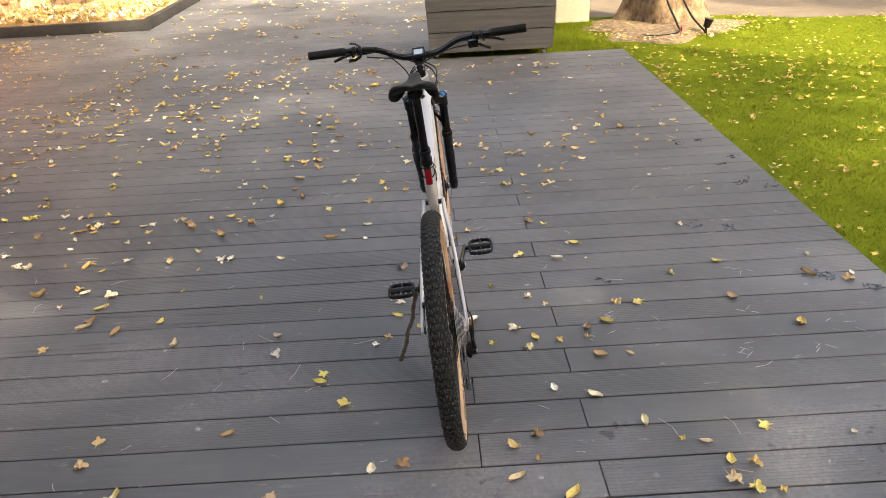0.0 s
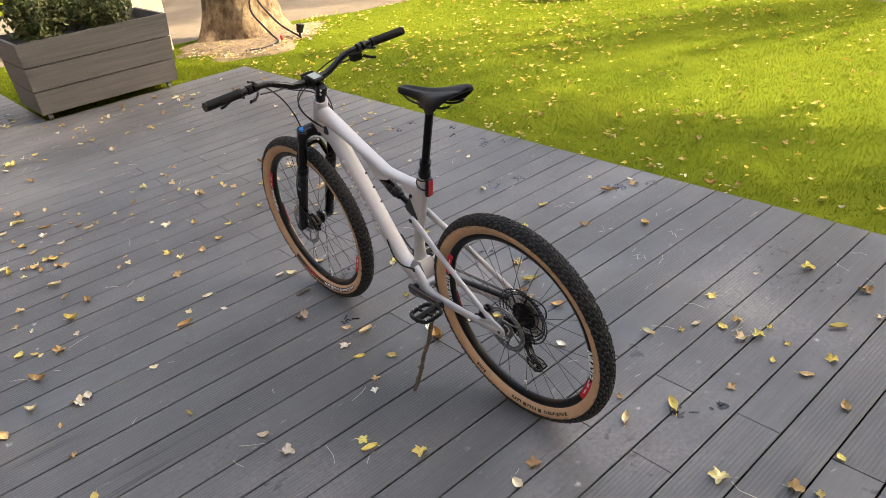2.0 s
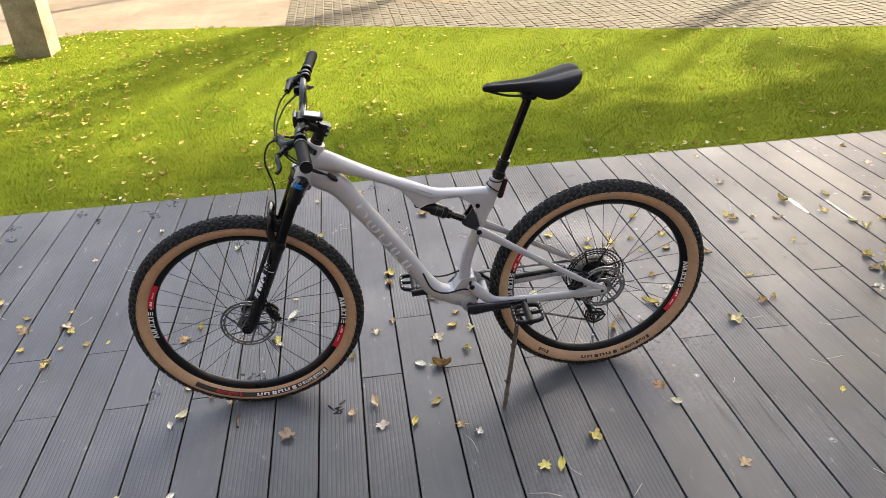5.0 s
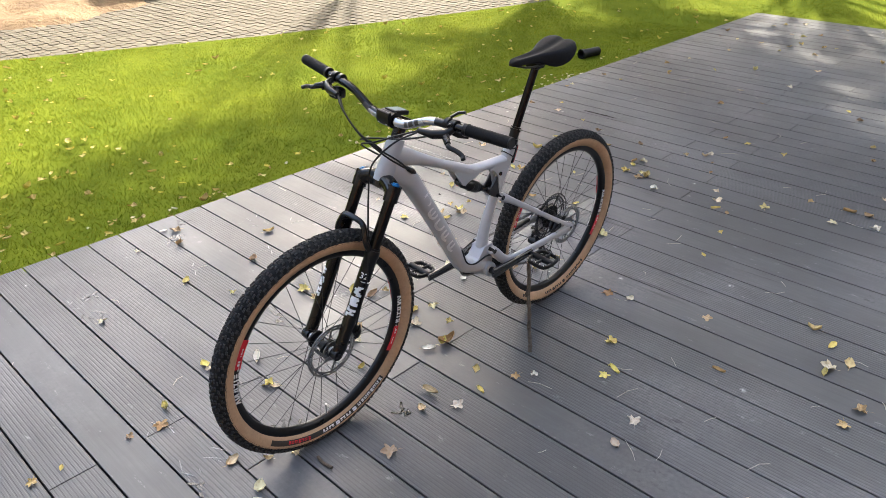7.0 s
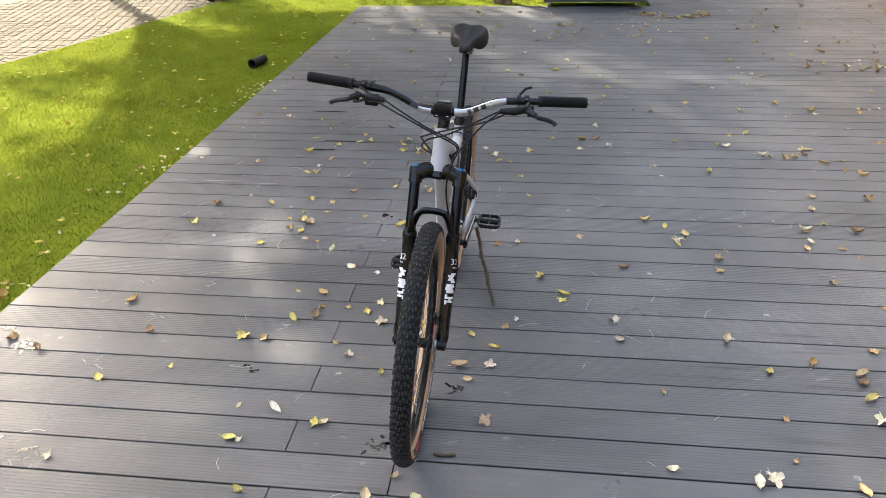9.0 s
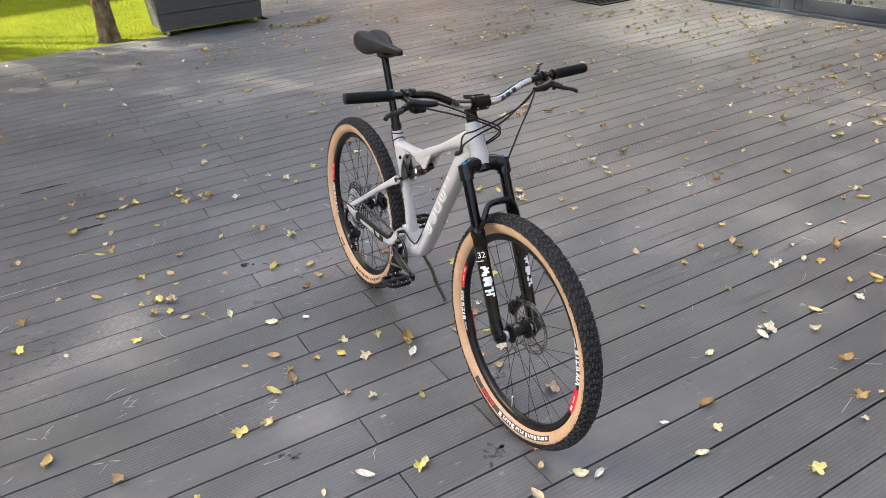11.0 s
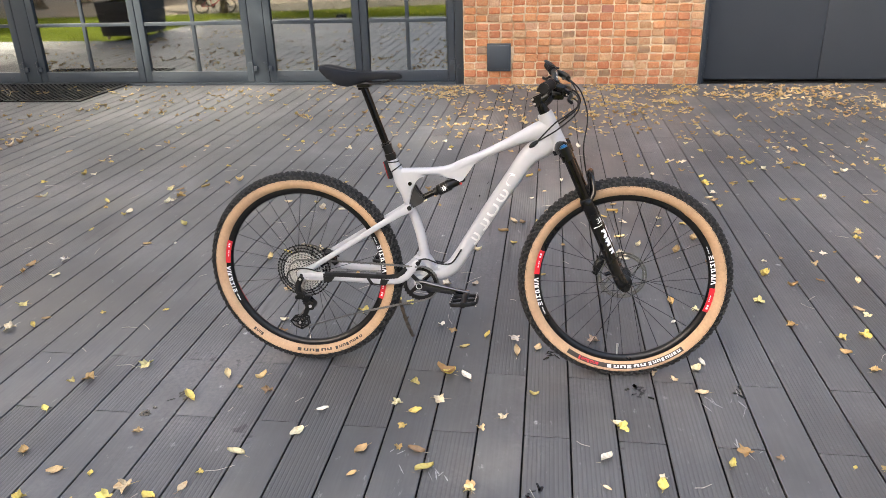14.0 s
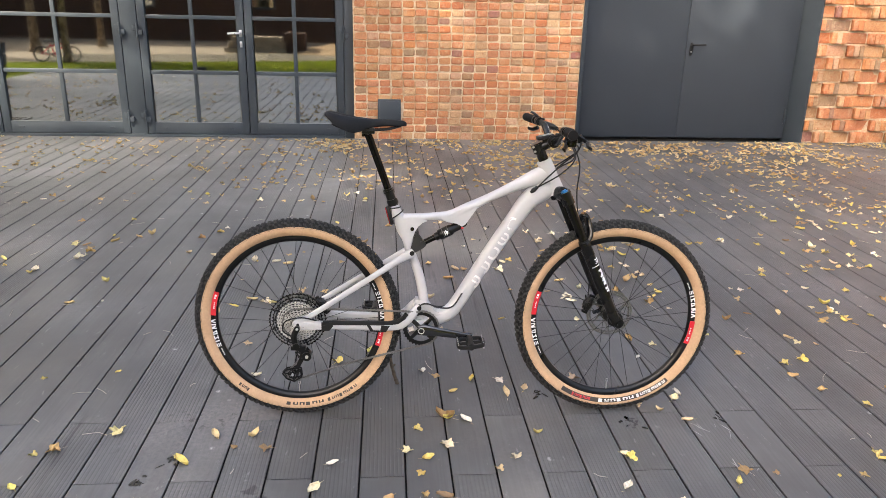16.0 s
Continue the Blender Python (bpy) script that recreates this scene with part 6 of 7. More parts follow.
for s in (-1, 1):
    e1 = BBU + s * 0.173
    arm = Shape().sweep([P(BBU - s * 0.012, BBW, s * 0.068), P(BBU + s * 0.012, BBW, s * 0.069), P(BBU + s * 0.06, BBW - s * 0.006, s * 0.074), P(e1 - s * 0.02, BBW - s * 0.018, s * 0.083), P(e1 + s * 0.012, BBW - s * 0.0215, s * 0.085)],
                        [(0.008, 0.018), (0.0095, 0.0215), (0.0078, 0.0165), (0.007, 0.013), (0.0065, 0.0125)], 18, 3.0, side=(1, 0, 0))
    part("crank_arm", arm, CRANK, crank, "black crank arm")
    pc = P(e1, BBW - s * 0.0205, 0)
    lo, hi = sorted((s * 0.1, s * 0.196))
    L = 0.05
    Mp = Matrix.Translation(pc) @ Matrix.Rotation(radians(6 if s > 0 else -4), 4, "X")
    mid = (lo + hi) / 2
    pd = Shape()
    hoop = []
    for k in range(28):   # moulded rim with rounded corners
        w = 2 * math.pi * k / 28
        cx, cy = math.cos(w), math.sin(w)
        hoop.append(Mp @ Vector((mid + 0.043 * math.copysign(abs(cx) ** 0.5, cx), 0.046 * math.copysign(abs(cy) ** 0.55, cy), 0)))
    pd.sweep(hoop, [(0.0075, 0.0055)] * 28, 8, 3.0, side=(0, 0, 1), closed=True)
    pd.sweep([Mp @ Vector((mid, -0.045, 0)), Mp @ Vector((mid, 0, 0)), Mp @ Vector((mid, 0.045, 0))], [(0.0038, 0.0065)] * 3, 8, 3, side=(1, 0, 0))
    pd.rod(Mp @ Vector((lo + 0.002, 0, 0)), Mp @ Vector((hi - 0.002, 0, 0)), 0.0115, 14)
    pedal = part("pedal", pd, BLACK_PLASTIC, bike, "black flat platform pedal with an open cage")
    part("axle", Shape().rod(pc + Vector((s * 0.08, 0, 0)), pc + Vector((s * 0.19, 0, 0)), 0.0085, 14), CARBON, pedal)
    pins = Shape()
    for xx in np.linspace(lo + 0.012, hi - 0.012, 5):
        for yy in (-L + 0.006, L - 0.006):
            for z in (-1, 1):
                pins.rod(Mp @ Vector((xx, yy, z * 0.008)), Mp @ Vector((xx, yy, z * 0.012)), 0.0018, 6)
    tagged(part("pins", pins, SILVER, pedal, "grip pins"), kind="stuff")

# chain and derailleur
chain_line = []
cog_r, cogx = 0.051, 0.0465
jl, ju = (-0.022, -0.202), (0.012, -0.118)
for a1 in range(105, -76, -15):
    chain_line.append((BBU + (rg) * math.cos(radians(a1)), BBW + rg * math.sin(radians(a1)), 0.05))
chain_line = [(0.02, 0.051, cogx), (0.24, 0.047, 0.0485)] + chain_line
lower_run = [(0.2, -0.155, 0.0485), (jl[0] + 0.006, jl[1] - 0.024, cogx)]
around = [(jl[0] - 0.016, jl[1] - 0.016, cogx), (jl[0] - 0.022, jl[1] + 0.006, cogx), (ju[0] + 0.008, ju[1] - 0.012, cogx), (ju[0] + 0.022, ju[1] + 0.004, cogx), (ju[0] + 0.012, ju[1] + 0.022, cogx),
          (-0.018, -0.06, cogx), (-0.045, -0.03, cogx), (-0.053, 0.0, cogx), (-0.045, 0.028, cogx), (-0.02, 0.048, cogx)]
full = [P(*q) for q in chain_line + lower_run + around] + [P(0.02, 0.051, cogx)]
pos = []
step = 0.00635
carry = 0.0
for p0, p1 in zip(full, full[1:]):
    L = (p1 - p0).length
    t = carry
    while t < L:
        pos.append((p0 + (p1 - p0) * (t / L), (p1 - p0).normalized()))
        t += step * 2
    carry = t - L
ch = Shape()
for i, (p0, d0) in enumerate(pos):
    wv = 0.0032 if i % 2 else 0.0022
    up = Vector((1, 0, 0)).cross(d0)
    for sx in (-1, 1):
        o = p0 + Vector((sx * wv, 0, 0))
        vs = [o + d0 * a1 * 0.0078 + up * b1 * 0.0036 + Vector((cc * 0.0007, 0, 0)) for cc in (-1, 1) for a1, b1 in ((-1, -0.7), (-0.5, -1), (0, -0.55), (0.5, -1), (1, -0.7), (1, 0.7), (0.5, 1), (0, 0.55), (-0.5, 1), (-1, 0.7))]
        ch.put(vs, [tuple(range(10)), tuple(reversed(range(10, 20)))] + [(j, 10 + j, 10 + (j + 1) % 10, (j + 1) % 10) for j in range(10)])
part("chain", ch, plain("chain steel", (0.2, 0.195, 0.19), 0.36, 0.75, 0.35, 300), bike, "dull steel roller chain", False)

bd = Shape()
bd.rod(P(0.004, -0.012, 0.073), P(0.004, -0.012, 0.09), 0.0105, 18)                                                        # hanger bolt
bd.sweep(curve_points([P(0.004, -0.012, 0.081), P(-0.008, -0.04, 0.083), P(-0.004, -0.07, 0.082), P(0.008, -0.082, 0.08)], 4), [(0.007, 0.011)] * 13, 12, 2.8, side=(1, 0, 0))
bd.rod(P(0.0, -0.078, 0.066), P(0.0, -0.078, 0.092), 0.0125, 18)
bd.box(0.062, 0.09, -0.022, 0.034, HUB - 0.094, HUB - 0.078, 0.005)
rd = part("rear_derailleur", bd, CARBON, bike, "black rear derailleur")
for x, wd in ((0.088, 0.0035), (0.066, 0.003)):
    part("link", Shape().sweep([P(0.004, -0.08, x), P(0.028, -0.1, x - 0.004), P(0.04, -0.118, x - 0.008)], [(wd, 0.011), (wd, 0.0135), (wd, 0.012)], 12, 3, side=(1, 0, 0)), CARBON, rd)
part("knuckle", Shape().rod(P(0.036, -0.118, 0.056), P(0.036, -0.118, 0.09), 0.0165, 22).sweep([P(0.036, -0.118, 0.074), P(0.014, -0.122, 0.066)], [(0.011, 0.0145), (0.009, 0.0125)], 12, 2.6, side=(1, 0, 0)), CARBON, rd, "black clutch housing")
part("bolt", Shape().rod(P(0.036, -0.118, 0.09), P(0.036, -0.118, 0.0925), 0.006, 14), SILVER, rd)
part("bolt", Shape().rod(P(0.004, -0.012, 0.09), P(0.004, -0.012, 0.092), 0.005, 6), SILVER, rd)
for x in (0.037, 0.0555):
    cg = Shape()
    mx, mw = (ju[0] + jl[0]) / 2, (ju[1] + jl[1]) / 2
    cg.sweep([P(ju[0] + 0.016, ju[1] + 0.006, x), P(ju[0] + 0.004, ju[1] - 0.016, x), P(mx + 0.008, mw, x), P(jl[0] + 0.018, jl[1] + 0.024, x)], [(0.0015, 0.008), (0.0015, 0.0095), (0.0015, 0.008), (0.0015, 0.007)], 10, 2.6, side=(1, 0, 0))
    hoop = [(-0.036, 0.006), (-0.022, 0.02), (0.012, 0.026), (0.03, 0.02), (0.033, -0.008), (0.006, -0.026), (-0.022, -0.014)]
    cg.sweep([P(jl[0] + a1, jl[1] + b1, x) for a1, b1 in hoop], [(0.0015, 0.0036)] * 7, 8, 2.6, side=(1, 0, 0), closed=True)
    cg.sweep([P(jl[0] - 0.03, jl[1] + 0.008, x), P(jl[0], jl[1], x), P(jl[0] + 0.028, jl[1] + 0.014, x)], [(0.0015, 0.0032)] * 3, 8, 2.4, side=(1, 0, 0))
    cg.sweep([P(jl[0], jl[1], x), P(jl[0] + 0.006, jl[1] - 0.024, x)], [(0.0015, 0.0032)] * 2, 8, 2.4, side=(1, 0, 0))
    part("cage", cg, CARBON, rd, "open black derailleur cage")
    part("bolt", Shape().rod(P(*jl, x - 0.003), P(*jl, x + 0.003), 0.005, 12), SILVER, rd)
for q2 in (ju, jl):
    jw = Shape().lathe([(0.0435, 0.004), (0.0435, 0.009), (0.0495, 0.009), (0.0495, 0.004)], 20, P(*q2)).lathe([(0.0445, 0.014), (0.0445, 0.019), (0.0485, 0.019), (0.0485, 0.014)], 26, P(*q2))
    for k in range(12):
        w = 2 * math.pi * k / 12
        jw.sweep([P(q2[0] + 0.018 * math.cos(w), q2[1] + 0.018 * math.sin(w), 0.0465), P(q2[0] + 0.0235 * math.cos(w), q2[1] + 0.0235 * math.sin(w), 0.0465)], [(0.0012, 0.0035), (0.001, 0.0015)], 6, 2, side=(1, 0, 0))
        if k % 3 == 0:
            jw.sweep([P(q2[0] + 0.008 * math.cos(w), q2[1] + 0.008 * math.sin(w), 0.0465), P(q2[0] + 0.015 * math.cos(w), q2[1] + 0.015 * math.sin(w), 0.0465)], [(0.0018, 0.003)] * 2, 6, 2, side=(1, 0, 0))
    part("jockey_wheel", jw, BLACK_PLASTIC, rd, "small toothed pulley")
part("cable", Shape().sweep(curve_points([P(0.08, 0.012, 0.07), P(0.02, 0.03, 0.086), P(-0.035, 0.018, 0.09), P(-0.045, -0.02, 0.086), P(-0.01, -0.045, 0.084)], 6), 0.0026, 8), BLACK_PLASTIC, rd, "looped gear cable")

# cockpit
UPAX = -AX
ht = P(0.886, 0.588)
stem = part("stem", Shape().rod(ht + UPAX * 0.03, ht + UPAX * 0.066, 0.0185, 24).sweep([ht + UPAX * 0.05 + Vector((0, 0.004, 0)), P(0.9, 0.652)], [(0.0165, 0.0165), (0.0175, 0.016)], 16, 2.6, side=(1, 0, 0))
            .rod(P(0.914, 0.66, -0.026), P(0.914, 0.66, 0.026), 0.0225, 26), CARBON, bike, "black stem")
for i in range(3):
    part("spacer", Shape().rod(ht + UPAX * (0.0 + 0.0102 * i), ht + UPAX * (0.0095 + 0.0102 * i), 0.018, 24), CARBON, stem)
part("steerer_clamp", Shape().sweep([ht + UPAX * 0.032 + Vector((0, -0.016, -0.002)), ht + UPAX * 0.064 + Vector((0, -0.016, -0.002))], [(0.0135, 0.009)] * 2, 14, 3.2, side=(1, 0, 0)), CARBON, stem, "split clamp at the back of the stem")
for k in (0.04, 0.057):
    part("bolt", Shape().rod(ht + UPAX * k + Vector((-0.0155, -0.02, -0.002)), ht + UPAX * k + Vector((0.0155, -0.02, -0.002)), 0.0042, 10), SILVER, stem)
part("face_plate", Shape().sweep([P(0.933, 0.668, -0.024), P(0.9345, 0.6685, 0), P(0.933, 0.668, 0.024)], [(0.0065, 0.019)] * 3, 12, 3.0, side=(0, 1, 0)), CARBON, stem, "black bar clamp face")
part("top_cap", Shape().rod(ht + UPAX * 0.066, ht + UPAX * 0.07, 0.016, 24), CARBON, stem)
for sx in (-1, 1):
    for dz in (-1, 1):
        part("bolt", Shape().rod(P(0.93, 0.665 + dz * 0.014, sx * 0.016), P(0.938, 0.668 + dz * 0.014, sx * 0.016), 0.0038, 10), SILVER, stem)
bars = [(0.0, 0.914, 0.660), (0.035, 0.914, 0.660), (0.06, 0.914, 0.662), (0.085, 0.9135, 0.669), (0.12, 0.913, 0.686), (0.15, 0.9125, 0.699), (0.178, 0.912, 0.706), (0.21, 0.910, 0.709), (0.28, 0.903, 0.7125), (0.412, 0.8865, 0.7165)]
line = [P(u, w, -x) for x, u, w in reversed(bars)] + [P(u, w, x) for x, u, w in bars[1:]]
rb2 = [0.0112 if x > 0.09 else 0.0112 + (0.09 - x) / 0.09 * 0.0047 for x, u, w in bars]
handlebar = part("handlebar", Shape().sweep(curve_points(line, 4), [q.x for q in curve_points([Vector((r, 0, 0)) for r in list(reversed(rb2)) + rb2[1:]], 4)], 18, 2.0), FORK_BLACK, bike, "black riser handlebar")
# bright graphics on the front of the bar
for sx in (-1, 1):
    pts = [(x, u, w) for x, u, w in bars if 0.03 < x < 0.22]
    cl = curve_points([P(u, w, sx * x) for x, u, w in pts], 5)
    rr = [q.x for q in curve_points([Vector((0.0112 if x > 0.09 else 0.0112 + (0.09 - x) / 0.09 * 0.0047, 0, 0)) for x, u, w in pts], 5)]
    def half(i0, i1, w0, w1, mat, label, lift=0.0009):
        g = Shape()
        n = 7
        vs = []
        ids = list(range(i0, min(i1, len(cl) - 1) + 1))
        for i in ids:
            t = (cl[min(i + 1, len(cl) - 1)] - cl[max(i - 1, 0)]).normalized()
            f1 = Vector((0, 1, 0)); f1 = (f1 - t * f1.dot(t)).normalized()
            u1 = t.cross(f1) * (1 if t.x > 0 else -1)
            for r0 in (rr[i] + lift, rr[i] - 0.001):
                for j in range(n + 1):
                    w = radians(w0 + (w1 - w0) * j / n)
                    vs.append(cl[i] + (f1 * math.cos(w) + u1 * math.sin(w)) * r0)
        m = n + 1
        fs = []
        for a1 in range(len(ids) - 1):
            for j in range(n):
                b0, b1 = a1 * 2 * m, (a1 + 1) * 2 * m
                fs += [(b0 + j, b0 + j + 1, b1 + j + 1, b1 + j), (b0 + m + j, b1 + m + j, b1 + m + j + 1, b0 + m + j + 1)]
            b0, b1 = a1 * 2 * m, (a1 + 1) * 2 * m
            fs += [(b0, b1, b1 + m, b0 + m), (b0 + n, b0 + m + n, b1 + m + n, b1 + n)]
        for a1 in (0, len(ids) - 1):
            b0 = a1 * 2 * m
            fs += [(b0 + j, b0 + j + 1, b0 + m + j + 1, b0 + m + j) for j in range(n)]
        part("graphic", g.put(vs, fs), mat, handlebar, label, False)
    if sx < 0:
        half(0, 26, -75, 60, BAR_SILVER, "silver graphic on the bar")
        for i0 in (8, 11, 14):
            half(i0, i0 + 2, -30, 40, BLACK_DECAL, "black slash of the bar lettering", 0.0016)
    else:
        half(0, 12, -75, 30, BAR_SILVER, "silver graphic on the bar")
        half(8, 12, -20, 55, BLACK_DECAL, "black block of the bar lettering", 0.0016)
for sx in (-1, 1):
    g0, g1 = P(0.9025, 0.7127, sx * 0.283), P(0.8862, 0.7166, sx * 0.414)
    gd = (g1 - g0).normalized()
    gp = Shape()
    n = 34
    gp.sweep([g0 + (g1 - g0) * (i / n) for i in range(n + 1)], [0.0152 + (0.0009 if i % 2 else 0) for i in range(n + 1)], 20)
    grip = part("grip", gp, GRIP, bike, "black ribbed rubber grip")
    part("lock_ring", Shape().rod(g0 - gd * 0.006, g0 + gd * 0.004, 0.0172, 22), CARBON, grip)
    part("end_cap", Shape().rod(g1 - gd * 0.001, g1 + gd * 0.004, 0.0155, 22), CARBON, grip)
    # brake lever
    bc = P(0.905, 0.712, sx * 0.243)
    lev = Shape().rod(bc - Vector((sx * 0.007, 0, 0)), bc + Vector((sx * 0.007, 0, 0)), 0.0165, 20)
    lev.sweep([bc + Vector((sx * 0.004, 0.014, -0.006)), bc + Vector((0, 0.034, -0.014)), bc + Vector((sx * -0.03, 0.05, -0.02)), bc + Vector((sx * -0.075, 0.056, -0.022))], [0.009, 0.0125, 0.0125, 0.008], 14)
    lev.sweep([bc + Vector((sx * 0.0, 0.036, -0.016)), bc + Vector((sx * 0.03, 0.056, -0.024))], [(0.008, 0.011), (0.007, 0.009)], 12)
    for dz in (-1, 1):
        lev.rod(bc + Vector((0, 0.012, dz * 0.011 - 0.002)), bc + Vector((0, 0.024, dz * 0.011 - 0.004)), 0.004, 10)
    lev.rod(bc + Vector((sx * 0.012, 0.04, -0.01)), bc + Vector((sx * 0.012, 0.04, -0.034)), 0.0055, 12)
    body = part("brake_lever", lev, CARBON, bike, "black hydraulic brake lever")
    part("blade", Shape().sweep(curve_points([bc + Vector((sx * 0.022, 0.052, -0.024)), bc + Vector((sx * 0.04, 0.061, -0.029)), bc + Vector((sx * 0.062, 0.056, -0.034)), bc + Vector((sx * 0.08, 0.054, -0.04)), bc + Vector((sx * 0.09, 0.061, -0.045))], 5),
                                [(0.005, 0.0065)] * 21, 10, 2.4), CARBON, body, "curved lever blade")
    if sx > 0:
        sh = Shape().box(-0.03, 0.012, 0.004, 0.04, -0.05, -0.02, 0.008, Matrix.Translation(P(0.905, 0.712, 0.222)))
        sh.sweep([P(0.91, 0.675, 0.235), P(0.9, 0.662, 0.262), P(0.892, 0.658, 0.278)], [(0.004, 0.008)] * 3, 10)
        sh.rod(P(0.905, 0.712, 0.212), P(0.905, 0.712, 0.224), 0.0155, 18)
        part("shifter", sh, CARBON, bike, "black gear shifter")
    else:
        rm = Shape().rod(P(0.905, 0.712, -0.214), P(0.905, 0.712, -0.226), 0.0155, 18)
        rm.sweep([P(0.9, 0.69, -0.22), P(0.885, 0.68, -0.24), P(0.872, 0.682, -0.265)], [(0.005, 0.008)] * 3, 10)
        rm.sweep([P(0.9, 0.728, -0.222), P(0.885, 0.742, -0.236), P(0.878, 0.745, -0.252)], [(0.004, 0.006)] * 3, 10)
        part("remote_lever", rm, CARBON, bike, "black remote levers")
comp = part("bike_computer", Shape().box(-0.021, 0.021, -0.03, 0.03, -0.007, 0.007, 0.005, Matrix.Translation(P(0.885, 0.674)) @ Matrix.Rotation(radians(12), 4, "X")), BLACK_PLASTIC, bike, "small bike computer on the stem")
part("display", Shape().box(-0.0165, 0.0165, -0.02, 0.023, 0.007, 0.0078, 0, Matrix.Translation(P(0.885, 0.674)) @ Matrix.Rotation(radians(12), 4, "X")), SCREEN, comp, "grey display", False)
part("mount", Shape().box(-0.01, 0.01, -0.012, 0.02, -0.024, -0.006, 0.003, Matrix.Translation(P(0.885, 0.674)) @ Matrix.Rotation(radians(12), 4, "X")), BLACK_PLASTIC, comp)

hoses = [
    [P(0.961, 0.69, 0.168), P(0.985, 0.672, 0.12), P(1.0, 0.635, 0.04), P(0.985, 0.6, -0.03), P(0.93, 0.555, -0.055), P(0.865, 0.5, -0.03)],
    [P(0.935, 0.672, 0.19), P(0.975, 0.655, 0.12), P(0.995, 0.622, 0.03), P(0.97, 0.578, -0.045), P(0.91, 0.53, -0.048), P(0.862, 0.497, -0.026)],
    [P(0.961, 0.69, -0.168), P(0.985, 0.662, -0.11), P(1.0, 0.62, -0.03), P(0.985, 0.59, 0.035), P(0.93, 0.545, 0.056), P(0.865, 0.5, 0.03)],
    [P(0.92, 0.678, -0.2), P(0.965, 0.655, -0.13), P(0.995, 0.635, -0.04), P(0.98, 0.6, 0.045), P(0.925, 0.57, 0.058), P(0.86, 0.497, 0.028)],
    [P(0.963, 0.688, -0.17), P(1.005, 0.65, -0.12), P(1.03, 0.57, -0.06), P(1.02, 0.47, -0.035), P(1.035, 0.37, -0.05), P(1.07, 0.25, -0.088), P(1.1, 0.13, -0.085), P(1.095, 0.06, -0.062)],
]
for h in hoses:
    part("hose", Shape().sweep(curve_points(h, 8), 0.0026, 8), BLACK_PLASTIC, bike, "black cable hose")

# the front wheel and fork stand turned a little; loaded tyres sit flat on the deck
turned = Matrix.Translation(ht) @ Matrix.Rotation(radians(0.5), 4, UPAX) @ Matrix.Translation(-ht)
front.matrix_local = turned
fork.matrix_local = turned
for w, m in ((front, bike.matrix_world @ turned), (rear, bike.matrix_world)):
    back = m.inverted()
    for ob in [c for c in w.children if c.name.split(".")[0] in ("tyre", "tread", "sidewall")]:
        for v in ob.data.vertices:
            p = m @ v.co
            if p.z < 0.0008:
                p.z = 0.0008
                v.co = back @ p

# stick that props the bike up
st = Shape()
prop = [(-0.172, 0.366, 0.0), (-0.165, 0.358, 0.03), (-0.146, 0.345, 0.09), (-0.136, 0.334, 0.15), (-0.116, 0.32, 0.21), (-0.108, 0.309, 0.27), (-0.092, 0.298, 0.337)]
st.sweep(curve_points(prop, 5), [0.0085 - 0.0022 * math.sin(i * 0.9) ** 2 for i in range(31)], 9)
st.sweep([(-0.146, 0.345, 0.09), (-0.15, 0.358, 0.1)], [0.005, 0.003], 7)
st.sweep([(-0.118, 0.322, 0.2), (-0.106, 0.326, 0.218)], [0.005, 0.003], 7)
solid("stick", st, TWIG, "thin crooked branch propping the bicycle under its pedal", "stick")
solid("stick", Shape().sweep(curve_points([(-0.03, 1.27, 0.006), (-0.06, 1.275, 0.006), (-0.1, 1.27, 0.007)], 4), [0.0055] * 9, 7), TWIG, "short brown twig on the deck by the front tyre", "stick")

# ------------------------------------------------------------------ fallen leaves
def leaf_points(length, width, curl, jag, seed):
    """A curled leaf with a pointed tip and midrib: verts and faces, lying near z = 0."""
    r = random.Random(seed)
    n, cols = 7, 4
    vs, fs = [], []
    for i in range(n + 1):
        t = i / n
        w = width * (math.sin(math.pi * min(1, t * 0.96 + 0.02)) ** 0.8) * (1 - 0.25 * t) + 0.0006
        for j in range(cols + 1):
            s = j / cols * 2 - 1
            x = (t - 0.5) * length
            y = s * w * (1 + jag * (r.random() - 0.5) * abs(s))
            z = curl * (abs(s) ** 1.6 * 0.9 + (2 * t - 1) ** 2 * 0.6 + 0.25 * math.sin(5 * t + seed)) * width + 0.003
            vs.append((x, y, z))
    for i in range(n):
        for j in range(cols):
            a = i * (cols + 1) + j
            fs.append((a, a + 1, a + cols + 2, a + cols + 1))
    k = len(vs)
    vs += [(-0.5 * length, 0.0012, 0.004), (-0.5 * length, -0.0012, 0.004), (-0.5 * length - 0.35 * length, 0.1 * length, 0.008)]
    fs.append((k, k + 1, k + 2))
    z0 = min(p[2] for p in vs)
    return [(x, y, z - z0 + 0.0006) for x, y, z in vs], fs


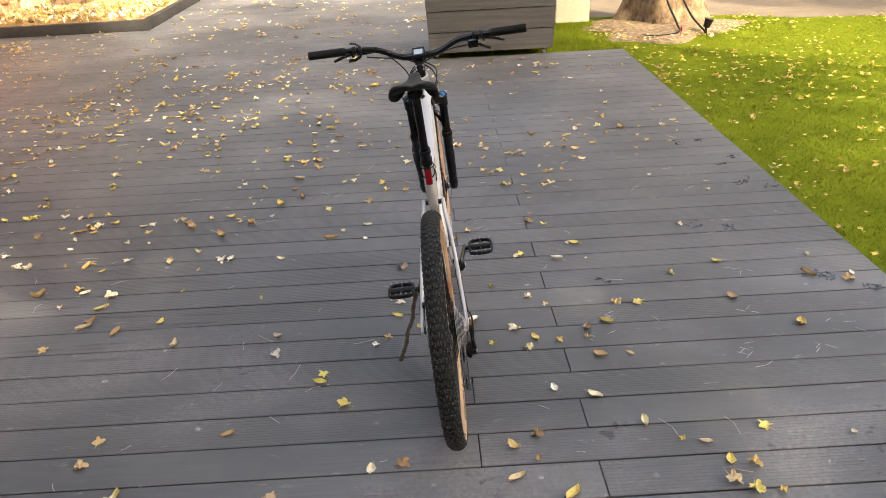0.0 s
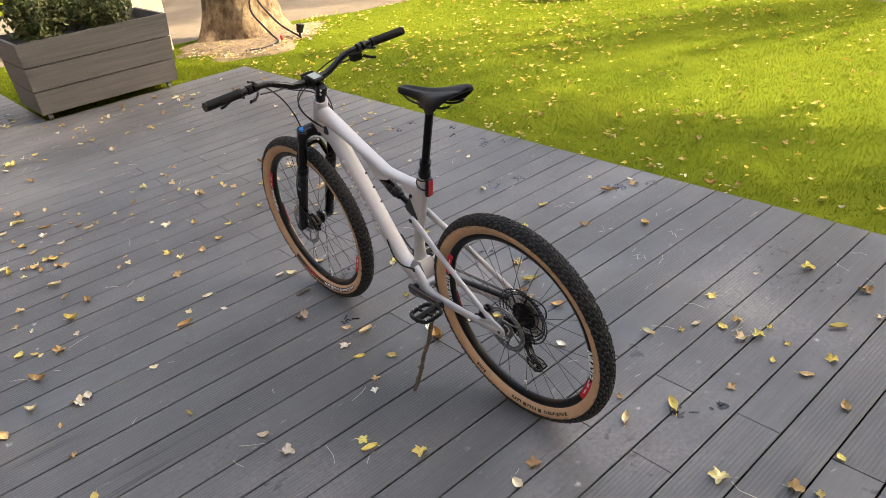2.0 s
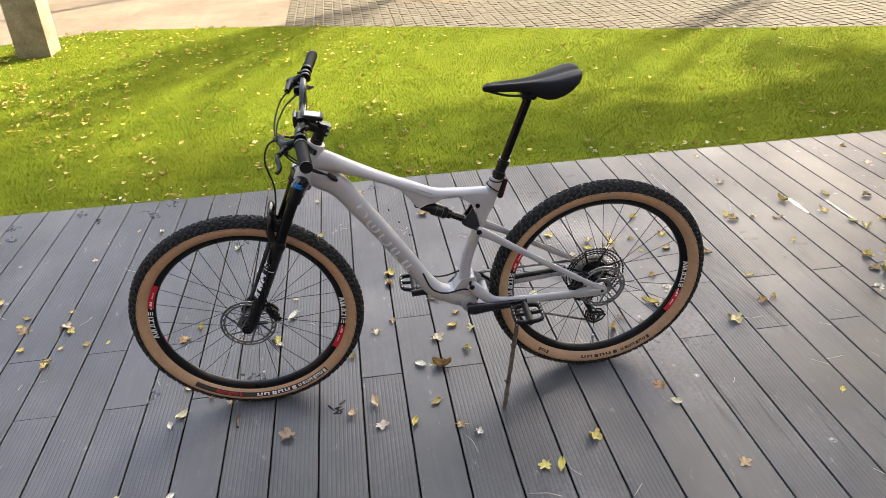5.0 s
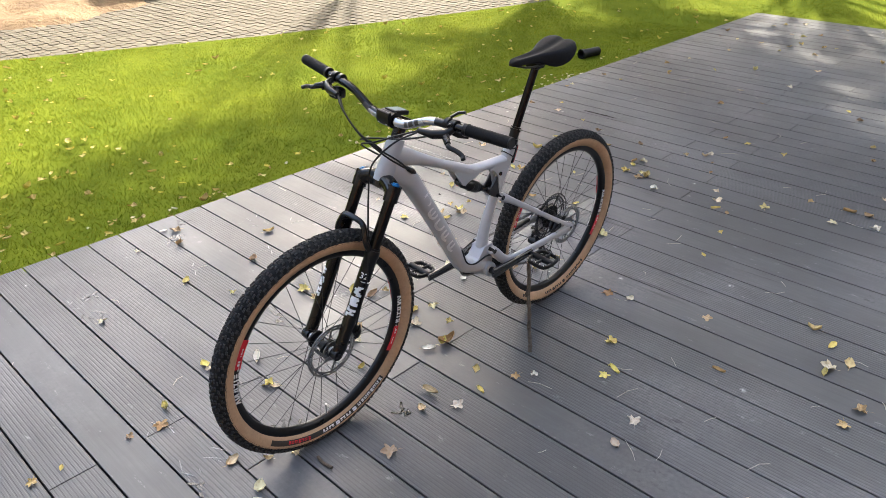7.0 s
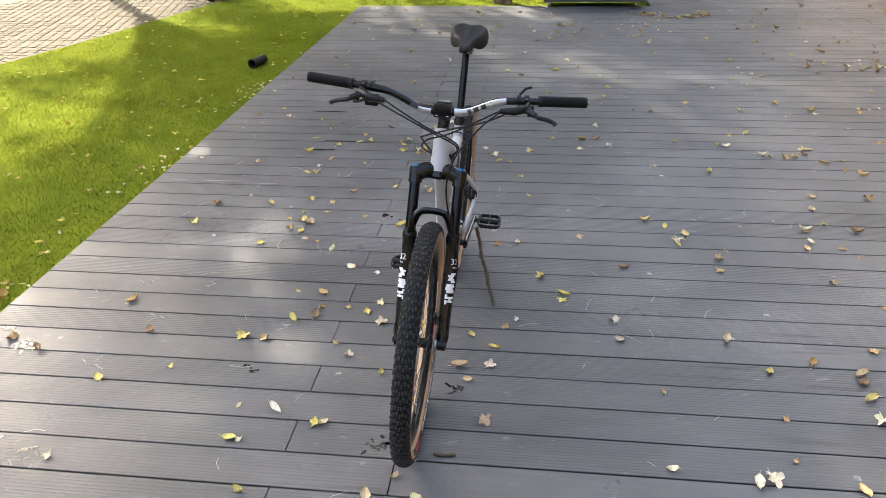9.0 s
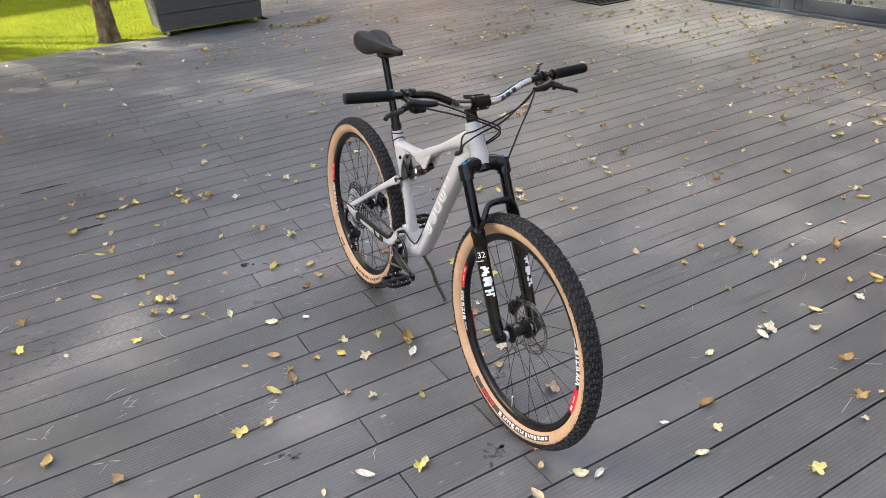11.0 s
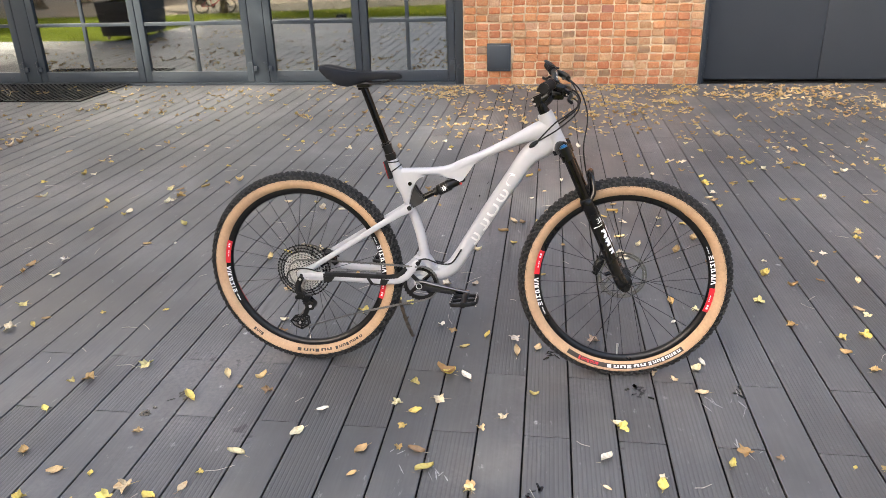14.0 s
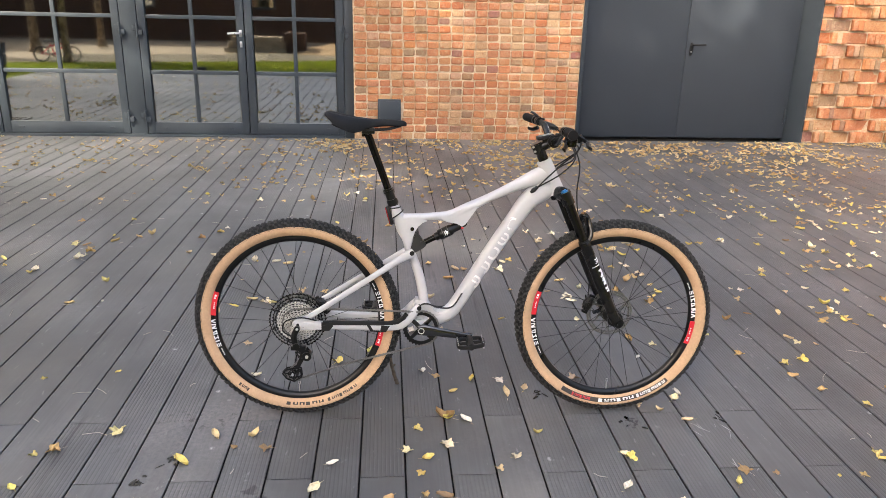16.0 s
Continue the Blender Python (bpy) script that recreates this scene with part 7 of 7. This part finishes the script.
def lobed_points(size, curl, seed):
    """A lobed, wrinkled leaf with a stalk."""
    r = random.Random(seed)
    n = 30
    vs, fs = [(0.0, 0.0, 0.004)], []
    rip = [r.uniform(-0.09, 0.09) for _ in range(n)]
    for ring in (0.5, 1.0):
        for j in range(n):
            w = 2 * math.pi * j / n
            rad = size * (0.55 + 0.45 * abs(math.cos(2.5 * w)) ** 1.4) * (1 - 0.3 * (math.cos(w) < -0.75)) * (1 + 0.12 * (r.random() - 0.5))
            z = 0.004 + curl * size * ring ** 2 * (0.28 + 0.3 * math.sin(2 * w + seed) + 0.12 * math.sin(5 * w) + rip[j])
            vs.append((rad * ring * math.cos(w), rad * ring * 0.85 * math.sin(w), z))
    for j in range(n):
        k = (j + 1) % n
        fs += [(0, 1 + j, 1 + k), (1 + j, 1 + n + j, 1 + n + k, 1 + k)]
    m = len(vs)
    vs += [(-0.4 * size, 0.001, 0.005), (-0.4 * size, -0.001, 0.005), (-1.5 * size, 0.2 * size, 0.009)]
    fs.append((m, m + 1, m + 2))
    z0 = min(q[2] for q in vs)
    return [(x, y, z - z0 + 0.0006) for x, y, z in vs], fs


def leaf_kind(i):
    if i % 2:
        return lobed_points(0.026 + 0.004 * (i % 2), (0.7, 0.95, 0.45)[i // 3 % 3], i)
    return leaf_points(0.05 + 0.006 * (i % 4), 0.014 + 0.003 * (i % 3), (0.45, 0.7, 0.9, 0.25)[i % 4], 0.3, i)


leaf_kinds = []
for i in range(9):
    vs, fs = leaf_kind(i)
    me = bpy.data.meshes.new("fallen_leaf")
    me.from_pydata(vs, [], fs)
    me.polygons.foreach_set("use_smooth", [True] * len(me.polygons))
    me.materials.append(LEAF_ONE)
    leaf_kinds.append(me)

placed = [(-0.46, 0.30), (-0.668, 0.446), (-0.367, 0.11), (-0.963, 2.656), (1.221, 0.679), (-1.032, 1.297), (0.351, -0.365), (1.458, -0.31),
          (-0.681, 0.578), (-0.182, 0.788), (0.163, -0.639), (1.119, -0.578), (-0.005, 1.47), (-0.05, 1.5), (-0.179, 1.098), (0.468, -0.86),
          (-0.372, 1.61), (-0.557, -0.302), (-0.908, -0.514), (-1.085, -0.373), (-0.78, 1.266), (-1.205, 0.737), (0.66, 1.262), (0.387, 1.166),
          (1.27, 0.996), (-0.623, -1.55), (1.044, -1.037), (0.729, 0.693), (0.584, 0.327), (0.885, -0.384), (0.108, 0.558), (0.826, 0.682),
          (0.281, 0.538), (-1.144, 1.808), (0.195, -0.286), (-0.288, 2.081), (-0.47, 0.25), (0.2, -0.15)]
rl = random.Random(12)
for i, (x, y) in enumerate(placed):
    ob = new("fallen_leaf", leaf_kinds[rl.randrange(9)])
    s = rl.uniform(0.75, 1.2)
    ob.matrix_world = Matrix.LocRotScale((x, y, 0.0012), Euler((rl.uniform(-0.12, 0.12), rl.uniform(-0.12, 0.12), rl.uniform(0, 6.3))), (s, s, s))
    tagged(ob, "dry yellow-brown fallen leaf curled on the deck", "leaf", "leaves on the deck")


def leaf_scatter(name, places, label, z, smin=0.7, smax=1.35, seed=3, material=LEAF_YELLOW):
    """Many curled leaves joined into one mesh."""
    r = random.Random(seed)
    kinds = [leaf_kind(i) for i in range(9)]
    kinds = [(np.array(v), f) for v, f in kinds]
    V, F = [], []
    k = 0
    for x, y in places:
        v, f = kinds[r.randrange(9)]
        m = np.array(Euler((r.uniform(-0.16, 0.16), r.uniform(-0.16, 0.16), r.uniform(0, 6.3))).to_matrix()) * r.uniform(smin, smax)
        q = v @ m.T
        q[:, 2] -= q[:, 2].min()
        V.append(q + (x, y, z))
        F += [tuple(a + k for a in g) for g in f]
        k += len(v)
    raw(name, np.concatenate(V).tolist(), F, material, label, "leaves", kind="stuff")


def spread(count, x0, x1, y0, y1, weight, seed, away=()):
    r = random.Random(seed)
    out = []
    while len(out) < count:
        x, y = r.uniform(x0, x1), r.uniform(y0, y1)
        if r.random() < weight(x, y) and not any((x - a) ** 2 + (y - b) ** 2 < c for a, b, c in away):
            out.append((x, y))
    return out


def deck_weight(x, y):
    near_wall = math.exp(-(x + 5.9) / 1.6) * (1.0 if y > -1 else 0.5)
    north = max(0.0, min(1.0, (y - 0.6) / 4.5)) * max(0.12, min(1.0, (1.9 - x) / 3.0))
    patch = 0.35 + 1.3 * noise.noise((x * 0.9, y * 0.9, 3.0)) + 1.1 * noise.noise((x * 3.1, y * 3.1, 8.0))
    return min(1.0, (0.06 + 0.7 * near_wall + 0.42 * north) * max(0.1, patch * 1.4))


clear = [(0, 0, 0.02), (0, 1.17, 0.02), (-0.15, 0.4, 0.01)]
on_deck = spread(2550, -5.8, 1.9, -6.6, 5.3, deck_weight, 8, clear) + spread(420, -3.4, 0.0, 5.45, 11.5, lambda x, y: max(0.2, 0.5 + noise.noise((x, y, 5))), 9)
leaf_scatter("leaves_on_deck", [p for p in on_deck if p[0] > -3.4], "scattered dry yellow and brown leaves on the deck", 0.0012, 0.5, 1.15)
leaf_scatter("leaves_near_wall", [p for p in on_deck if p[0] <= -3.4], "scattered dry tan leaves on the deck by the building", 0.0012, 0.5, 1.1, 4, LEAF_DRIFT)
leaf_scatter("leaves_by_planter", [(-1.45 - 0.9 * t + rs.gauss(0, 0.05), -6.08 - 0.1 * t + 0.25 * math.sin(3 * t) ** 2 + rs.gauss(0, 0.06)) for rs in [random.Random(6)] for t in [k / 70 for k in range(70)]],
             "ridge of dry leaves beside the planter", 0.002, 0.6, 1.2, 23, LEAF_DRIFT)
leaf_scatter("leaves_to_south", spread(160, -5.7, -1.8, -13.5, -6.7, lambda x, y: 0.6 + noise.noise((x, y, 1.0)), 31), "scattered leaves on the deck past the planter", 0.0012, 0.6, 1.1, 24)
leaf_scatter("leaves_by_wall", spread(1500, -5.78, -3.6, -0.8, 8.0, lambda x, y: math.exp(-(x + 5.8) / 0.9) * max(0.03, 0.3 + noise.noise((x * 1.6, y * 1.6, 9.0)) * 1.6 + noise.noise((x * 4.5, y * 4.5, 2.0)) * 1.6), 10),
             "drift of dry yellow leaves along the brick wall", 0.002, 0.5, 1.0, 5, LEAF_DRIFT)
def lawn_weight(x, y):
    return (0.15 + 0.85 * max(0.0, min(1.0, (y + 0.5) / 4.0))) * max(0.2, 0.6 + noise.noise((x * 0.8, y * 0.8, 2.0)))
on_lawn = [p for p in spread(1700, EDGE + 0.03, 7.3, -6.5, 7.0, lawn_weight, 14)]
lx, ly = np.array(on_lawn).T
ok = inside(lx, ly, lawn_outline)
leaf_scatter("leaves_on_lawn", [p for p, o in zip(on_lawn, ok) if o], "yellow leaves scattered over the lawn", -0.0175, 0.45, 1.1, 7, LEAF_LAWN)

leaf_scatter("leaves_on_edge", spread(110, EDGE + 0.02, EDGE + 0.22, -4.2, 5.0, lambda x, y: max(0.0, 0.25 + noise.noise((x * 2, y * 1.3, 4.0)) * 1.5), 15), "dry leaves gathered along the deck's lawn edge", -0.02, 0.35, 0.7, 8)

leaf_scatter("leaves_by_tree", [(2.62 + 0.85 * math.cos(7.1 * k) * (k / 240) ** 0.5, 6.3 + 0.6 * math.sin(7.1 * k) * (k / 240) ** 0.5) for k in range(240) if (2.62 + 0.85 * math.cos(7.1 * k) * (k / 240) ** 0.5 - 2.86) ** 2 + (6.3 + 0.6 * math.sin(7.1 * k) * (k / 240) ** 0.5 - 6.98) ** 2 > 0.4],
             "dry brown leaf litter round the foot of the tree", -0.004, 0.5, 0.95, 19)

# grass twigs and crumbs on the deck
tw = Shape()
rt = random.Random(77)
for _ in range(260):
    x, y, a, l = rt.uniform(-3.5, 1.85), rt.uniform(-4, 5), rt.uniform(0, 6.3), rt.uniform(0.015, 0.06)
    b = a + rt.uniform(-0.7, 0.7)
    p0, p1 = Vector((x, y, 0.0022)), Vector((x + l * math.cos(a), y + l * math.sin(a), 0.0035))
    tw.sweep([p0, p1, p1 + Vector((math.cos(b), math.sin(b), -0.03)) * l * 0.7], 0.0009, 4)
me = tw.mesh("twigs")
me.materials.append(plain("dry straw", (0.5, 0.46, 0.38), 0.8))
tagged(new("twigs", me), "tiny pale straws and twigs on the deck", "twigs", kind="stuff")

# ------------------------------------------------------------------ deck planks
def plank_mesh(material):
    """Plank of unit length with eased long edges and a clip slot along each side; top at z = 0."""
    hw, b, d = PITCH / 2 - 0.0031, 0.0012, 0.026
    prof = [(-hw + 0.008, -d), (-hw + 0.008, -0.006), (-hw, -0.004), (-hw, -b), (-hw + b, 0), (hw - b, 0), (hw, -b), (hw, -0.004), (hw - 0.008, -0.006), (hw - 0.008, -d)]
    k = len(prof)
    vs = [(x, y, z) for x in (-0.5, 0.5) for y, z in prof]
    fs = [(i, (i + 1) % k, k + (i + 1) % k, k + i) for i in range(k)] + [tuple(reversed(range(k))), tuple(k + i for i in range(k))]
    me = bpy.data.meshes.new("plank")
    me.from_pydata(vs, [], fs)
    me.materials.append(material)
    return fixed(me)


planks = [plank_mesh(DECK), plank_mesh(DECK_GROOVED)]
rp = random.Random(5)
far = Shape()
row0, row1 = math.ceil((SOUTH + 0.09 - ROW0) / PITCH), math.floor((NORTH - 0.06 - ROW0) / PITCH)
for row in range(row0, math.floor((11.9 - ROW0) / PITCH)):
    y = ROW0 + PITCH * row
    cut = (0.456, -3.544) if row % 2 == 0 else (0.09, -3.91)
    right = EDGE if row <= row1 else 0.056
    ends = [right, *[c for c in cut if c < right - 0.1], WALL + 0.002]
    for xa, xb in zip(ends, ends[1:]):
        kind = rp.random() < 0.5
        lift = rp.uniform(-0.0012, 0.0)
        if row <= row1 + 27:
            ob = new("plank", planks[kind])
            ob.parent = deck
            ob.matrix_world = Matrix.LocRotScale(((xa + xb) / 2, y, lift), Euler((rp.uniform(-0.004, 0.004), 0, 0)), (xa - xb - 0.004, 1, 1))
        else:
            hw = PITCH / 2 - 0.0034
            far.box(xb + 0.002, xa - 0.002, y - hw, y + hw, -0.026, lift)
for row in range(math.floor((-14.8 - ROW0) / PITCH), row0):
    y = ROW0 + PITCH * row
    hw = PITCH / 2 - 0.0034
    for xa, xb in ((-1.72, -3.544), (-3.548, WALL + 0.002)):
        far.box(xb, xa, y - hw, y + hw, -0.026, rp.uniform(-0.0012, 0.0))
def mark(name, x, y, length, width, turn, material, label, seed):
    """A ragged flat mark drawn out along a plank."""
    r = random.Random(seed)
    top = [(-length / 2 + length * k / 14, width * (0.25 + 0.75 * math.sin(math.pi * k / 14) ** 0.5) * r.uniform(0.5, 1.0)) for k in range(15)]
    low = [(a, -b * r.uniform(0.4, 1.0)) for a, b in reversed(top)]
    m = Matrix.Translation((x, y, 0.0011)) @ Matrix.Rotation(turn, 4, "Z")
    k = len(top + low)
    vs = [m @ Vector((a, b, z)) for z in (0.0, -0.0007) for a, b in top + low]
    fs = [(i, i + 1, k - 2 - i, k - 1 - i) for i in range(14)] + [(i, k + i, k + (i + 1) % k, (i + 1) % k) for i in range(k)]
    part(name, Shape().put(vs, fs), material, deck, label, False)


SCRAPE = two_tone("pale scraped deck", (0.24, 0.24, 0.235), (0.42, 0.42, 0.41), 60, 0.6, 0.3)
DAMP = plain("damp deck", (0.02, 0.02, 0.021), 0.25, 0.0, 0.3, 30)
mark("scratch", 1.62, -0.882, 0.46, 0.007, 0.02, SCRAPE, "long pale scratch along a plank", 1)
mark("scratch", 1.28, -0.86, 0.2, 0.004, 0.03, SCRAPE, "", 2)
for k, (x, y, ln, wd) in enumerate(((1.22, -2.252, 0.27, 0.012), (0.965, -1.612, 0.25, 0.011), (1.068, -1.443, 0.19, 0.02))):
    mark("damp_streak", x, y, ln, wd, 0.0, DAMP, "dark damp streak along a plank", 10 + k)
for k, (x, y, many, wide) in enumerate(((-0.075, 0.934, 7, 0.035), (0.36, -0.4, 7, 0.035), (0.45, -0.48, 7, 0.03), (1.76, 1.91, 14, 0.06), (1.87, 1.83, 9, 0.05), (1.85, 2.31, 8, 0.04),
                                      (1.72, 2.21, 10, 0.06), (1.61, 2.61, 8, 0.05), (1.75, 2.64, 8, 0.05), (1.32, 1.4, 9, 0.04), (1.47, 1.33, 9, 0.05), (1.69, 0.81, 16, 0.055),
                                      (1.83, 0.7, 12, 0.06), (0.72, 0.89, 5, 0.05), (0.13, 1.6, 4, 0.04), (0.15, 1.24, 12, 0.05))):
    rk = random.Random(50 + k)
    for j in range(many):
        mark("damp_spot", x + rk.gauss(0, wide * 0.5), y + rk.gauss(0, wide * 0.4), rk.uniform(0.012, 0.04), rk.uniform(0.003, 0.009), rk.uniform(0, 3), DAMP, "small damp spot on the deck", 20 + k * 20 + j)
for k, (x, y, many) in enumerate(((1.33, 0.91, 5), (1.24, 0.59, 3), (1.56, 0.46, 3), (1.42, 0.31, 4), (1.48, 1.43, 3), (1.13, 0.3, 6), (1.49, 2.04, 4), (0.67, 0.58, 6), (0.58, 0.46, 4), (0.22, 1.48, 5), (0.19, 1.57, 4), (0.45, 1.53, 3))):
    rk = random.Random(90 + k)
    for j in range(many):
        mark("pale_smear", x + rk.gauss(0, 0.03), y + rk.gauss(0, 0.022), rk.uniform(0.015, 0.06), rk.uniform(0.0012, 0.0035), rk.uniform(-0.9, 0.9), SCRAPE, "pale smear on a plank", 400 + k * 20 + j)
tagged(part("planks_beyond", far, DECK, deck, "further planks of the deck", False), kind="stuff")

# ------------------------------------------------------------------ bricks
def brick_shape(r, hy, hz):
    """A worn brick with knocked-off corners; the face looks along +x."""
    j = lambda q=0.0035: r.uniform(-q, q)
    def ring(x, dy, dz, cut, q):
        y, z = hy - dy, hz - dz
        cy, cz = cut * r.uniform(0.7, 1.5), cut * r.uniform(0.6, 1.3)
        pts = [(-y + cy, -z), (y - cy, -z), (y, -z + cz), (y, z - cz), (y - cy, z), (-y + cy, z), (-y, z - cz), (-y, -z + cz)]
        return [(x + j(q * 0.6), a + j(q), b + j(q)) for a, b in pts]
    vs = ring(-0.055, 0, 0, 0.006, 0.0) + ring(-0.007, 0, 0, 0.010, 0.0026) + ring(0.0, 0.007, 0.0065, 0.011, 0.0034)
    fs = [(8 * k + i, 8 * k + (i + 1) % 8, 8 * k + 8 + (i + 1) % 8, 8 * k + 8 + i) for k in range(2) for i in range(8)] + [tuple(range(16, 24))]
    return vs, fs


def brick_meshes(count, seed, hy, hz):
    r = random.Random(seed)
    out = []
    for _ in range(count):
        vs, fs = brick_shape(r, hy + r.uniform(-0.004, 0.002), hz + r.uniform(-0.003, 0.002))
        me = bpy.data.meshes.new("brick")
        me.from_pydata(vs, [], fs)
        me.materials.append(BRICK)
        out.append((fixed(me), vs, fs))
    return out


rb = random.Random(8)
headers = brick_meshes(28, 2, 0.0622, 0.0372)       # ends of bricks
on_edge = brick_meshes(12, 3, 0.121, 0.0615)        # long faces standing on edge
rowlocks = brick_meshes(20, 4, 0.0312, 0.0625)      # ends standing on edge


def lay(kinds, y, z, out, single, more, tilt, sy=1.0):
    """One brick of the wall: an object of its own near the door, else part of the joined rest."""
    me, vs, fs = kinds[rb.randrange(len(kinds))]
    m = Matrix.LocRotScale((WALL + out, y, z), Euler((rb.uniform(-tilt, tilt), rb.uniform(-0.04, 0.04), rb.uniform(-0.04, 0.04))), (1, sy, 1))
    if single:
        ob = new("brick", me)
        ob.parent = brick_wall
        ob.matrix_world = m
    else:
        more.put(vs, fs, m)


def joined(more, label):
    me = fixed(more.mesh("bricks_beyond", smooth=False))
    me.materials.append(BRICK_FAR)
    ob = new("bricks_beyond", me)
    ob.parent = brick_wall
    tagged(ob, label, kind="stuff")


def header_field(y0, y1, z1, z_parts, hole=None):
    """Stacked headers in wavering courses with wide joints."""
    more = Shape()
    n = round((y1 - y0) / 0.1338)
    w = (y1 - y0) / n
    for c in range(int(z1 / 0.084)):
        z = 0.035 + c * 0.084
        slip = rb.uniform(-0.012, 0.012) + (0.03 if rb.random() < 0.12 else 0)
        for i in range(n):
            a, b = y0 + i * w + (slip if i else 0), y0 + (i + 1) * w + (slip if i < n - 1 else 0)
            y = (a + b) / 2
            if hole and hole[0] < y < hole[1] and hole[2] < z < hole[3]:
                continue
            lay(headers, y + rb.uniform(-0.004, 0.004), z + rb.uniform(-0.003, 0.003), rb.uniform(-0.005, 0.006), z < z_parts, more, 0.03, (b - a) / 0.134)
    joined(more, "further bricks higher up the wall")


def trap_field(y0, y1, z1, z_parts, y_parts):
    """Bricks on edge: flat long faces between groups of three ends standing proud, shifted from course to course."""
    more = Shape()
    period, rise = 0.446, 0.142
    for c in range(int(z1 / rise)):
        z = 0.066 + c * rise
        y = y0 - period + (0.11 if c % 2 else 0.333)
        while y < y1:
            pieces = [(y + 0.125, 0.25, on_edge, 0.0)] + [(y + 0.25 + 0.0653 * (k + 0.5), 0.0653, rowlocks, 0.048) for k in range(3)]
            for yc, wd, kinds, out in pieces:
                a, b = max(yc - wd / 2, y0), min(yc + wd / 2, y1)
                if b - a > 0.025:
                    single = z < z_parts and b < y_parts
                    lay(kinds, (a + b) / 2, z + rb.uniform(-0.003, 0.003), out + rb.uniform(-0.006, 0.008), single, more, 0.035 if out else 0.012, (b - a) / wd)
            y += period
    joined(more, "further bricks on edge along the wall")


header_field(-0.035, 2.505, 3.0, 1.02, (0.21, 0.49, 0.14, 0.455))
trap_field(5.247, 9.5, 3.0, 1.0, 6.25)
header_field(-14.0, -8.1, 2.6, 0.0)
# paving blocks
rv = random.Random(4)
pb = Shape()
px, py = [q[0] for q in pave_edge[:5]], [q[1] for q in pave_edge[:5]]
for i in range(84):
    for j in range(26):
        y = 1.4 - i * 0.115
        x0 = np.interp(y, py[::-1], px[::-1])
        x = x0 + 0.15 + j * 0.115 + (0.055 if i % 2 else 0)
        h = 0.05
        z = -0.046 + rv.uniform(-0.0025, 0.0025)
        ring = [(x + h * a, y + h * b) for a, b in ((-1, -0.5), (-0.5, -1), (0.5, -1), (1, -0.5), (1, 0.5), (0.5, 1), (-0.5, 1), (-1, 0.5))]
        pb.put([(a, b, z) for a, b in ring] + [(a, b, -0.09) for a, b in ring], [tuple(range(8))] + [(k, 8 + k, 8 + (k + 1) % 8, (k + 1) % 8) for k in range(8)])
me = pb.mesh("paving_blocks", smooth=False)
me.materials.append(PAVER)
ob = new("paving_blocks", me)
ob.parent = pavement
tagged(ob, "pale concrete paving blocks", kind="stuff")
